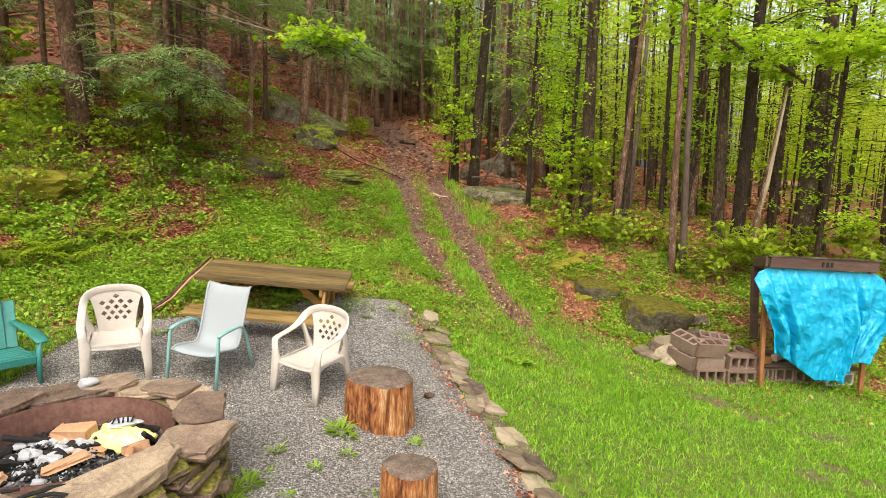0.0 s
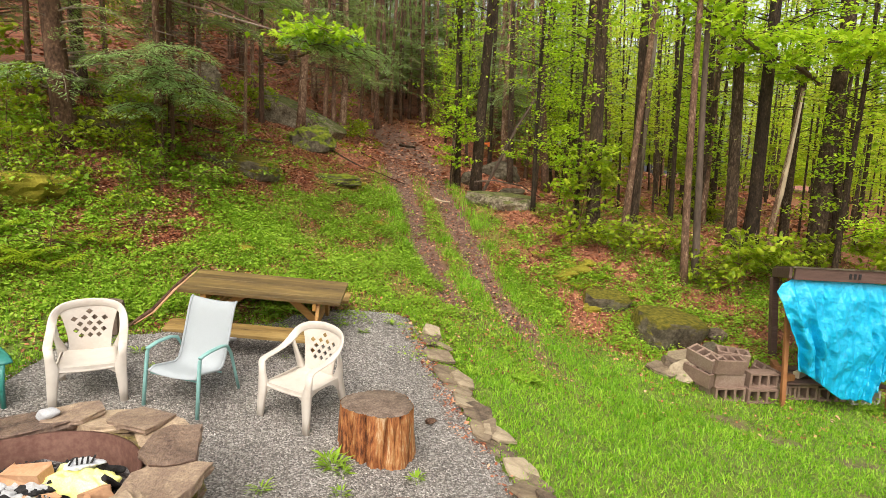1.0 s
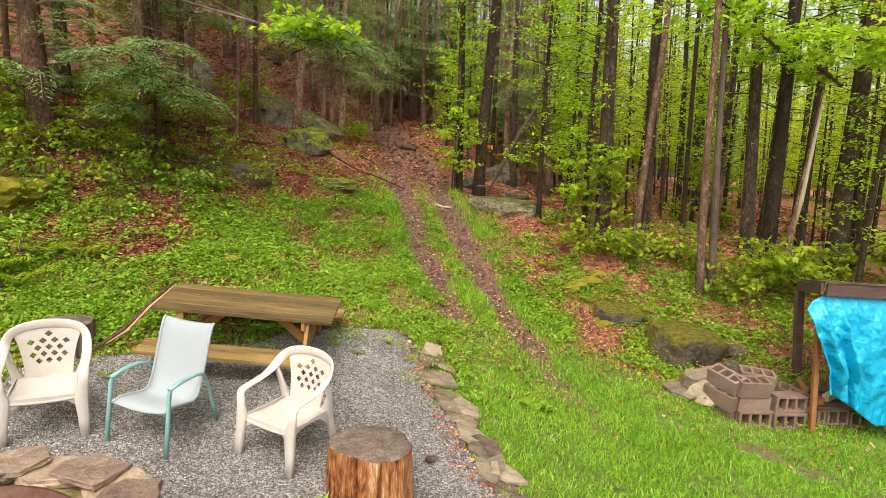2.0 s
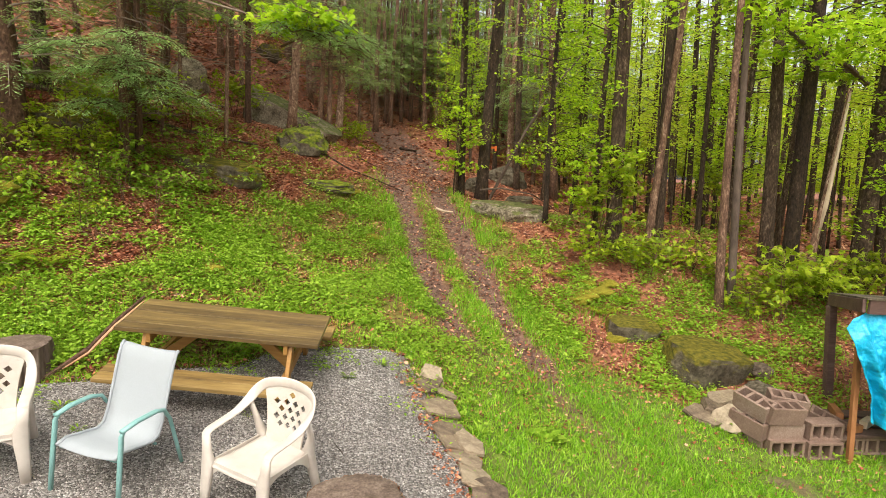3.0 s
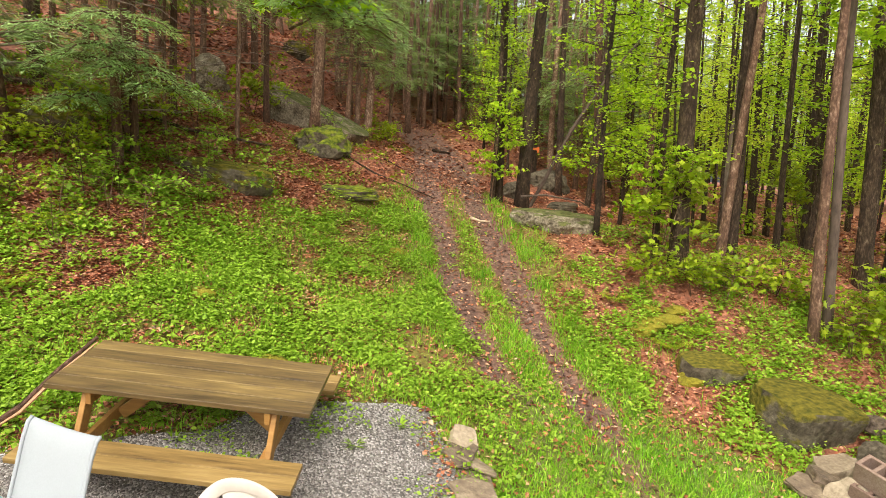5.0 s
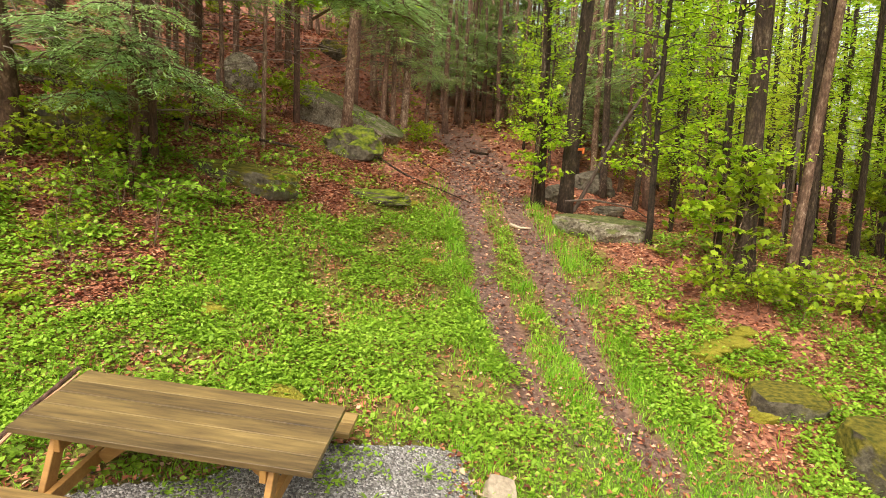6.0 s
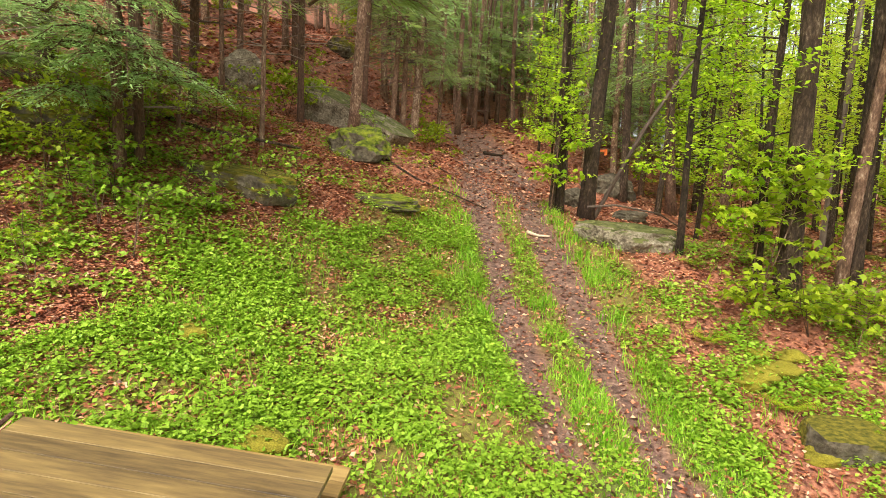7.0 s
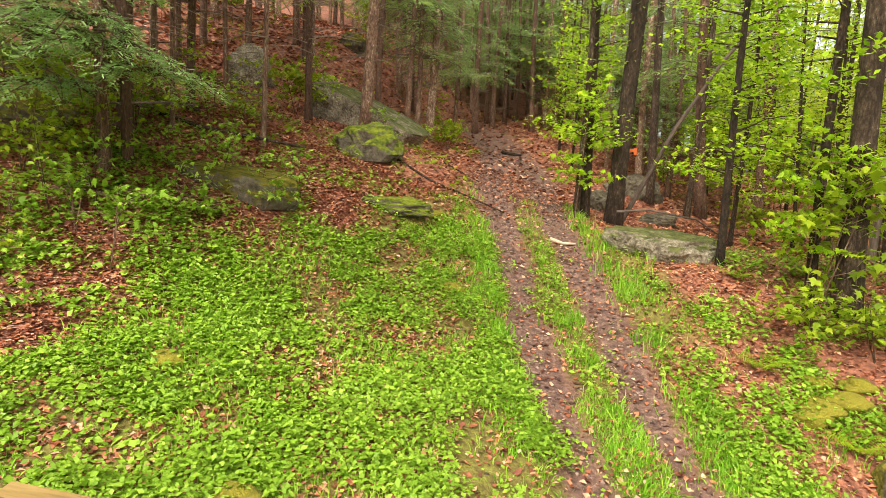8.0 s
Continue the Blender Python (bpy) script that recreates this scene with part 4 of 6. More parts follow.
def monobloc(m, label):
    """A one-piece plastic garden armchair: a broad hoop of arms and back, a lattice panel, flat legs."""
    c = thing("plastic_chair", label, "chair", m, "chairs round the fire pit")
    seat = bmesh.new()
    n = 12
    roll = lambda f: 0.045 * max(0, f - 0.86) ** 2 / 0.0196
    vs = [[seat.verts.new(((i / n - 0.5) * (0.43 + 0.09 * j / n), -0.23 + 0.50 * j / n, 0.425 - 0.016 * math.sin(math.pi * i / n) - 0.024 * math.sin(math.pi * j / n) - roll(j / n) - 0.012 * (abs(i / n - 0.5) > 0.45))) for i in range(n + 1)] for j in range(n + 1)]
    for j in range(n):
        for i in range(n):
            seat.faces.new((vs[j][i], vs[j][i + 1], vs[j + 1][i + 1], vs[j + 1][i]))
    thicken(seat, 0.016)
    part("seat", seat, PLASTIC, c, "", True)
    # arched aprons under the seat's four sides
    for a, b, deep, name in (((-0.25, 0.255), (0.25, 0.255), 0.115, "front_apron"), ((-0.245, -0.215), (-0.25, 0.25), 0.12, "side_apron"), ((0.245, -0.215), (0.25, 0.25), 0.12, "side_apron"), ((-0.23, -0.22), (0.23, -0.22), 0.10, "rear_apron")):
        bm = bmesh.new()
        q = []
        for k in range(15):
            f = k / 14
            x, y = a[0] + (b[0] - a[0]) * f, a[1] + (b[1] - a[1]) * f
            q.append((bm.verts.new((x, y, 0.412)), bm.verts.new((x, y, 0.412 - 0.032 - deep * abs(2 * f - 1) ** 3.2))))
        for (p, r), (p2, r2) in zip(q, q[1:]):
            bm.faces.new((p, p2, r2, r))
        thicken(bm, 0.012)
        part(name, bm, PLASTIC, c)
    back = lattice_panel(lambda v: 0.168 + 0.015 * v + 0.065 * v * v, 0.40, lambda x: 0.888 - 0.75 * x * x, lambda x, z: -0.215 - 0.2 * (z - 0.40) + 0.75 * x * x)
    part("backrest", back, PLASTIC, c, "latticed backrest")
    half = [(0.286, 0.255, 0.600), (0.287, 0.225, 0.640), (0.291, 0.10, 0.660), (0.292, -0.03, 0.685), (0.288, -0.14, 0.742), (0.272, -0.215, 0.810), (0.222, -0.262, 0.858), (0.125, -0.292, 0.886), (0, -0.303, 0.895)]
    path = smooth_path(half + [(-x, y, z) for x, y, z in half[-2::-1]], 4)
    sec = []
    for k, p in enumerate(path):
        t = (path[min(k + 1, len(path) - 1)] - path[max(k - 1, 0)]).normalized()
        lift = min(1, max(0, (p.z - 0.68) / 0.18))
        w = Vector((math.copysign(1 - lift, p.x) if abs(p.x) > 1e-6 else 0, 0, lift + 0.02))
        w = (w - t * w.dot(t)).normalized()
        sec.append((p, w * (0.036 + 0.006 * lift), t.cross(w) * 0.009))
    part("arm_and_back_rim", band(sec), PLASTIC, c, "", True)
    for s in (-1, 1):
        leg = [((s * 0.278, 0.285, -0.03), 0.030, 0.020), ((s * 0.272, 0.272, 0.18), 0.040, 0.022), ((s * 0.262, 0.262, 0.33), 0.047, 0.024), ((s * 0.262, 0.257, 0.42), 0.050, 0.022), ((s * 0.276, 0.255, 0.50), 0.036, 0.018), ((s * 0.285, 0.252, 0.615), 0.036, 0.014)]
        part("front_leg", band([(p, (w, 0, 0), (0, t, 0)) for p, w, t in leg]), PLASTIC, c, "", True)
        leg = [((s * 0.262, -0.315, -0.03), 0.026, 0.022), ((s * 0.245, -0.265, 0.2), 0.034, 0.026), ((s * 0.228, -0.225, 0.42), 0.042, 0.03), ((s * 0.268, -0.20, 0.56), 0.026, 0.016), ((s * 0.278, -0.15, 0.72), 0.022, 0.014)]
        part("back_leg", band([(p, (w, 0, 0), (0, t, 0)) for p, w, t in leg]), PLASTIC, c, "", True)
    return c


monobloc(standing(-3.37, 5.98, (0.45, -0.89), 0.4) @ Matrix.Diagonal((1.03, 0.98, 0.92, 1)), "cream plastic garden armchair with a latticed back, on gravel")
monobloc(standing(-1.32, 5.93, (-0.47, -0.88), 0.4) @ Matrix.Diagonal((1.0, 1.0, 0.90, 1)), "cream plastic garden armchair with a latticed back, beside a log stump")


def sling_chair(m):
    c = thing("sling_chair", "teal metal patio chair with a taut white fabric sling", "chair", m, "chairs round the fire pit")
    prof = [(0.29, 0.385), (0.20, 0.405), (0.05, 0.375), (-0.10, 0.345), (-0.17, 0.37), (-0.22, 0.46), (-0.30, 0.68), (-0.37, 0.88), (-0.41, 0.965), (-0.44, 0.985)]
    bm = bmesh.new()
    rows = [[bm.verts.new((x, y + 0.02 * (1 - (x / 0.25) ** 2) * (-1 if z > 0.45 else 0), z - 0.025 * (1 - (x / 0.25) ** 2))) for x in np.linspace(-0.25, 0.25, 7)] for y, z in prof]
    for a, b in zip(rows, rows[1:]):
        for i in range(6):
            bm.faces.new((a[i], a[i + 1], b[i + 1], b[i]))
    thicken(bm, 0.006)
    part("sling", bm, SLING, c, "white woven sling", True)
    for s in (-1, 1):
        x = s * 0.262
        part("side_rail", tube([(x * 0.97, y, z) for y, z in prof], 0.013, 8), SLING, c, "fabric-covered side rail", True)
        part("front_leg", tube([(s * 0.30, 0.33, 0), (s * 0.295, 0.29, 0.3), (s * 0.29, 0.25, 0.56), (s * 0.29, 0.21, 0.60)], 0.019, 8), TEAL, c, "", True)
        part("armrest", tube([(s * 0.29, 0.25, 0.595), (s * 0.295, 0.1, 0.615), (s * 0.295, -0.1, 0.61), (s * 0.29, -0.2, 0.58), (s * 0.288, -0.27, 0.48), (s * 0.29, -0.33, 0.26), (s * 0.295, -0.40, 0.0)], [0.022, 0.024, 0.024, 0.022, 0.02, 0.019, 0.018], 8, squash=0.7), TEAL, c, "", True)
    part("cross_bar", tube([(-0.27, 0.24, 0.345), (0.27, 0.24, 0.345)], 0.012, 8), TEAL, c, "", True)
    part("cross_bar", tube([(-0.25, -0.15, 0.305), (0.25, -0.15, 0.305)], 0.011, 8), TEAL, c, "", True)
    return c


sling_chair(standing(-2.42, 6.0, (-0.29, -0.957), 0.4) @ Matrix.Diagonal((1.0, 0.86, 0.94, 1)))


def adirondack(m):
    c = thing("adirondack_chair", "teal plastic slatted lounge chair beside the fire pit", "chair", m, "chairs round the fire pit")
    for k in range(5):
        x = -0.24 + 0.12 * k
        h = 0.98 - 0.05 * abs(k - 2) ** 1.6
        part("back_slat", beam((x * 0.85, -0.30, 0.28), (x * 1.05, -0.62, h), 0.115, 0.018, 0.006), TEAL_PL, c)
    for k in range(6):
        part("seat_slat", boxed((0.54, 0.085, 0.02), pose(0, 0.27 - 0.098 * k, 0.375 - 0.018 * k, 10), 0.006), TEAL_PL, c)
    part("front_apron", boxed((0.56, 0.02, 0.10), pose(0, 0.325, 0.33), 0.005), TEAL_PL, c)
    for s in (-1, 1):
        part("armrest", tube([(s * 0.33, 0.38, 0.565), (s * 0.335, 0.2, 0.575), (s * 0.33, -0.1, 0.57), (s * 0.29, -0.38, 0.56), (s * 0.24, -0.48, 0.60)], [0.06, 0.07, 0.068, 0.05, 0.03], 8, squash=0.25), TEAL_PL, c, "", True)
        part("front_leg", tube([(s * 0.31, 0.33, 0.56), (s * 0.30, 0.32, 0.3), (s * 0.305, 0.34, -0.01)], [0.055, 0.05, 0.045], 8, squash=0.5), TEAL_PL, c, "", True)
        part("back_leg", beam((s * 0.29, 0.28, 0.36), (s * 0.29, -0.62, 0.02), 0.03, 0.12, 0.006), TEAL_PL, c)
    return c


adirondack(standing(-4.32, 5.54, (0.74, -0.67), 0.4) @ Matrix.Diagonal((0.95, 0.95, 0.76, 1)))


# ---- the fire pit ----
def slab(rng, length, depth, height, jag=0.10, n=9):
    """A flat split stone: a broken outline, layered edges and a level top."""
    bm = bmesh.new()
    ph = rng.uniform(0, 6.28, 2)
    m = max(6, n // 2 + 1)
    corner = []
    for k in range(m):
        a = 2 * math.pi * (k + rng.uniform(-0.3, 0.3)) / m
        c, s = math.cos(a), math.sin(a)
        p = 4.2
        r = 1 / (abs(c) ** p + abs(s) ** p) ** (1 / p) * rng.uniform(1 - jag, 1 + jag * 0.3) * (1 + 0.06 * math.sin(2 * a + ph[0]))
        corner.append((c * r * length / 2, s * r * depth / 2))
    ring = []
    for k in range(m):
        (x0, y0), (x1, y1) = corner[k], corner[(k + 1) % m]
        for q in (0, 0.36, 0.7):
            e = 0.015 if q == 0 else 0.03
            ring.append((x0 + (x1 - x0) * q + rng.normal(0, e * 0.5) * length * 0.5, y0 + (y1 - y0) * q + rng.normal(0, e * 0.5) * depth * 0.7))
    n = len(ring)

    def layer(z, lo, hi, wob=0.0):
        f = rng.uniform(lo, hi, n)
        return [bm.verts.new((x * f[k], y * f[k], z + rng.uniform(-wob, wob))) for k, (x, y) in enumerate(ring)]
    rows = [layer(-height / 2, 0.90, 0.98), layer(-height * 0.12, 0.97, 1.04, height * 0.1), layer(height * 0.12, 0.94, 1.01, height * 0.08), layer(height * 0.40, 0.965, 1.01, height * 0.05), layer(height / 2, 0.93, 0.975, height * 0.02)]
    for a, b in zip(rows, rows[1:]):
        for k in range(n):
            bm.faces.new((a[k], a[(k + 1) % n], b[(k + 1) % n], b[k]))
    bm.faces.new(rows[-1])
    bm.faces.new(rows[0][::-1])
    return bm


PIT = (-2.48, 3.76)
PIT_Z = gz(*PIT)


def fire_pit():
    m = Matrix.Translation((*PIT, PIT_Z)) @ Matrix.Diagonal((0.94, 0.94, 1, 1))
    t = thing("fire_pit", "round dry-stone fire pit with flat capstones and mossy sides", "fire pit", m)
    rng = np.random.RandomState(5)
    z = -0.10
    for course in range(8):
        h = (0.09, 0.06, 0.085, 0.05, 0.075, 0.065, 0.08, 0.055)[course]
        a, first = rng.uniform(0, 6.28), True
        end = a + 2 * math.pi
        while a < end - 0.12:
            w = min(rng.uniform(0.22, 0.58), end - a)
            hh = h * rng.uniform(0.8, 1.25)
            r = 0.95 - 0.012 * course + rng.normal(0, 0.022)
            st = part("wall_stone", slab(rng, w * 1.06, 0.34 * rng.uniform(0.9, 1.15), hh, 0.12, 10), MOSSPIT, t)
            st.matrix_local = pose(r * math.cos(a + w / 2), r * math.sin(a + w / 2), z + h / 2, rng.normal(0, 4), rng.normal(0, 4), math.degrees(a + w / 2) + 90)
            a += w
        z += h
    # capstones: angle, distance, length, depth, thickness, layer
    for a, r, L, d, h, up in [
        (-94, 0.92, 0.74, 0.40, 0.07, 0), (-49, 0.915, 1.06, 0.37, 0.085, 0), (3, 0.89, 0.58, 0.46, 0.06, 0), (-22, 0.84, 0.42, 0.22, 0.035, 1), (30, 0.89, 0.58, 0.46, 0.05, 1), (52, 0.91, 0.56, 0.42, 0.05, 0), (68, 0.92, 0.52, 0.36, 0.04, 1), (86, 0.92, 0.62, 0.40, 0.05, 0), (104, 0.94, 0.46, 0.36, 0.04, 1),
        (122, 0.91, 0.74, 0.44, 0.06, 0), (150, 0.90, 0.60, 0.42, 0.05, 1), (172, 0.92, 0.66, 0.44, 0.06, 0), (205, 0.90, 0.74, 0.42, 0.06, 1), (236, 0.91, 0.62, 0.40, 0.06, 0), (258, 0.93, 0.46, 0.36, 0.045, 1), (272, 0.86, 0.40, 0.30, 0.05, 0), (-42, 0.82, 0.30, 0.20, 0.04, 0)]:
        st = part("cap_stone", slab(rng, L, d, h * 1.25, 0.24, 15), PITSTONE, t)
        st.matrix_local = pose(r * math.cos(radians(a)), r * math.sin(radians(a)), z + 0.02 + 0.042 * up, rng.normal(0, 3.5), rng.normal(0, 3.5), a + 90 + rng.normal(0, 9))
    ring = bmesh.new()
    N = 48
    q = [[ring.verts.new((r * math.cos(2 * math.pi * k / N), r * math.sin(2 * math.pi * k / N), zz)) for k in range(N)] for r, zz in ((0.655, 0.02), (0.675, z + 0.035), (0.70, z + 0.04), (0.685, 0.0))]
    for a, b in zip(q, q[1:]):
        for k in range(N):
            ring.faces.new((a[k], a[(k + 1) % N], b[(k + 1) % N], b[k]))
    part("steel_ring", ring, RUST, t, "rusty steel fire ring", True)
    bed = bmesh.new()
    lump = lambda x, y: 0.30 + 0.05 * math.cos(math.hypot(x, y) * 2.4) + 0.07 * noise.noise((x * 5, y * 5, 0)) + 0.035 * noise.noise((x * 16, y * 16, 3))
    rings = [[bed.verts.new((r * math.cos(2 * math.pi * k / 48), r * math.sin(2 * math.pi * k / 48), lump(r * math.cos(2 * math.pi * k / 48), r * math.sin(2 * math.pi * k / 48)))) for k in range(48)] for r in (0.66, 0.6, 0.54, 0.48, 0.42, 0.36, 0.3, 0.24, 0.18, 0.12, 0.06)]
    for a, b in zip(rings, rings[1:]):
        for k in range(48):
            bed.faces.new((a[k], a[(k + 1) % 48], b[(k + 1) % 48], b[k]))
    bed.faces.new(rings[-1])
    for name, mt, count, lo, hi, lab in (("charcoal", CHAR, 700, 0.012, 0.032, "small black charcoal chips"), ("ash_dust", WHITEASH, 420, 0.006, 0.02, "pale flakes of ash")):
        a, r = rng.uniform(0, 6.28, count), 0.62 * np.sqrt(rng.uniform(0, 1, count))
        x, y = r * np.cos(a), r * np.sin(a)
        if mt is WHITEASH:
            x, y = x * 0.7 - 0.12, y * 0.6 - 0.04
        cc = np.stack([x, y, [lump(p, q) + 0.012 for p, q in zip(x, y)]], 1)
        k = rng.uniform(lo, hi, (count, 1))
        v = np.stack([cc + k * np.array(o) * rng.uniform(0.5, 1.3, (count, 1)) + rng.normal(0, 0.2, (count, 3)) * k for o in ((1, 0, 0), (0, 1, 0), (-1, 0, 0), (0, -1, 0), (0, 0, 0.8), (0, 0, -0.8))], 1).reshape(-1, 3)
        i = np.arange(count)[:, None] * 6
        fc = np.concatenate([i + [[p, q, e]] if e == 4 else i + [[q, p, e]] for e in (4, 5) for p, q in ((0, 1), (1, 2), (2, 3), (3, 0))], 0)
        tagged(part(name, raw(name, v, fc, mt), None, t), lab, "", "", "stuff")
    part("ash_bed", bed, ASH, t, "bed of black charcoal and white ash", False)
    return z


PIT_RIM = fire_pit()


def loose(name, label, cat, bm, material, m, group="", smooth=False):
    me = mesh_of(name, bm, material, smooth)
    return thing(name, label, cat, m, group, "", me)


def chunk(rng, size, rough=0.25, sub=2):
    bm = bmesh.new()
    bmesh.ops.create_icosphere(bm, subdivisions=sub, radius=0.5)
    o = rng.uniform(0, 50, 3)
    for v in bm.verts:
        k = 1 + rough * noise.noise(v.co * 2.2 + Vector(o)) * 1.6 + rough * 0.5 * noise.noise(v.co * 6 + Vector(o))
        v.co = Vector((v.co.x * size[0] * k, v.co.y * size[1] * k, v.co.z * size[2] * k))
    return bm


def pit_contents():
    rng = np.random.RandomState(8)
    X, Y, Z = PIT[0], PIT[1], PIT_Z + 0.34
    for dx, dy, L, r, up, rz, tip in [(-0.30, 0.12, 0.42, 0.035, 0.06, 38, 18), (-0.34, -0.26, 0.36, 0.06, 0.07, 62, 24), (-0.42, -0.05, 0.30, 0.05, 0.04, 100, 10), (0.40, -0.12, 0.22, 0.035, 0.05, 60, 15), (0.18, 0.36, 0.22, 0.05, 0.06, -10, 6), (0.36, 0.34, 0.18, 0.04, 0.07, 40, 25), (0.46, 0.16, 0.2, 0.03, 0.08, 80, 45), (0.0, -0.05, 0.25, 0.04, 0.03, -30, 5)]:
        r *= 0.72
        bm = boxed((L, r * 1.9, r * 1.5), None, 0.012)
        bmesh.ops.subdivide_edges(bm, edges=bm.edges[:], cuts=3, use_grid_fill=True)
        o = Vector(rng.uniform(0, 50, 3))
        for v in bm.verts:
            q = v.co * 16 + o
            v.co += Vector((noise.noise(q), noise.noise(q + Vector((7, 0, 0))), noise.noise(q + Vector((0, 7, 0))))) * r * 0.55
        loose("charred_log", "black charred piece of firewood in the ash", "firewood", bm, CHAR, pose(X + dx, Y + dy, Z + up, rng.uniform(-15, 15), tip, rz), "charred firewood")
    for dx, dy, up, rz, L, w, h, tip in [(-0.10, 0.22, 0.07, -8, 0.27, 0.15, 0.09, -8), (0.08, -0.16, 0.06, 42, 0.26, 0.11, 0.025, -10), (0.44, 0.04, 0.06, 70, 0.16, 0.09, 0.07, 8), (-0.28, -0.38, 0.04, 15, 0.18, 0.06, 0.05, 0), (0.10, 0.02, 0.03, 15, 0.2, 0.07, 0.03, 5)]:
        bm = boxed((L, w, h), None, 0.008)
        for v in bm.verts:
            v.co += Vector((rng.normal(0, 0.012), rng.normal(0, 0.010), rng.normal(0, 0.006)))
        loose("split_wood", "raw orange-tan split of kindling in the fire pit", "firewood", bm, KINDLING, pose(X + dx, Y + dy, Z + up, rng.uniform(-10, 20), tip, rz), "kindling")
    for k in range(46):
        if k < 34:
            x, y = rng.normal(-0.20, 0.15), rng.normal(-0.05, 0.13)
        else:
            a, r = rng.uniform(0, 6.28), rng.uniform(0.1, 0.55)
            x, y = r * math.cos(a), r * math.sin(a)
        s = rng.uniform(0.03, 0.085)
        loose("ash_lump", "white lump of burnt-out ash", "ash", chunk(rng, (s * 1.4, s, s * 0.9), 0.35, 2), CHAR if k % 4 == 3 else WHITEASH, Matrix.Translation((X + x, Y + y, Z + 0.035)), "ash lumps")
    bm = bmesh.new()
    n = 26
    vs = []
    for j in range(n + 1):
        row = []
        for i in range(n + 1):
            u, v = i / n - 0.5, j / n - 0.5
            r = 2 * max(abs(u), abs(v))
            z = 0.10 * (1 - r ** 3) + 0.04 * noise.noise((u * 5, v * 5, 3)) - 0.04 * abs(noise.noise((u * 7, v * 6, 7))) + 0.008 * noise.noise((u * 20, v * 20, 2))
            row.append(bm.verts.new((u * 0.46 + 0.03 * noise.noise((v * 5, 1, u)), v * 0.32 * (1.15 - 0.5 * abs(u)) + 0.04 * noise.noise((u * 6, 5, v)), z)))
        vs.append(row)
    for j in range(n):
        for i in range(n):
            bm.faces.new((vs[j][i], vs[j][i + 1], vs[j + 1][i + 1], vs[j + 1][i]))
    thicken(bm, 0.004)
    loose("yellow_wrapper", "crumpled bright yellow wrapper lying in the ash", "wrapper", bm, YELLOW, pose(X + 0.22, Y + 0.22, Z + 0.03, 6, -3, -14) @ Matrix.Diagonal((1.0, 0.75, 0.9, 1)), "", True)
    paper = thing("paper_scrap", "crumpled grey printed paper on the wrapper", "paper", pose(X + 0.24, Y + 0.26, Z + 0.135, 0, 0, 24))
    bm = chunk(rng, (0.20, 0.13, 0.05), 0.4, 3)
    part("sheet", bm, CAN, paper)
    for k in range(5):
        part("print_bar", boxed((0.012, 0.10, 0.006), pose(-0.07 + 0.03 * k, 0, 0.026, 0, 0, rng.uniform(-8, 8)), 0.001), CHAR, paper, "dark unreadable print")
    loose("paper_ball", "crumpled white paper ball on the capstones", "paper", chunk(rng, (0.13, 0.10, 0.085), 0.3, 3), WHITEASH, pose(-2.80, 4.53, PIT_Z + PIT_RIM + 0.10, 0, 0, 20), "", True)
    for k in range(7):
        loose("charred_twig", "thin black burnt stick on the pit's rim", "stick", tube([(-0.08, 0, 0), (0, 0.006, 0.004), (0.08, 0, 0)], [0.008, 0.013, 0.007], 6), CHAR, pose(X + rng.uniform(0.0, 0.5), Y - 0.80 + rng.uniform(-0.06, 0.06) + 0.1 * (k % 2), PIT_Z + PIT_RIM + 0.068, 0, 0, rng.uniform(0, 60)), "burnt sticks")


pit_contents()


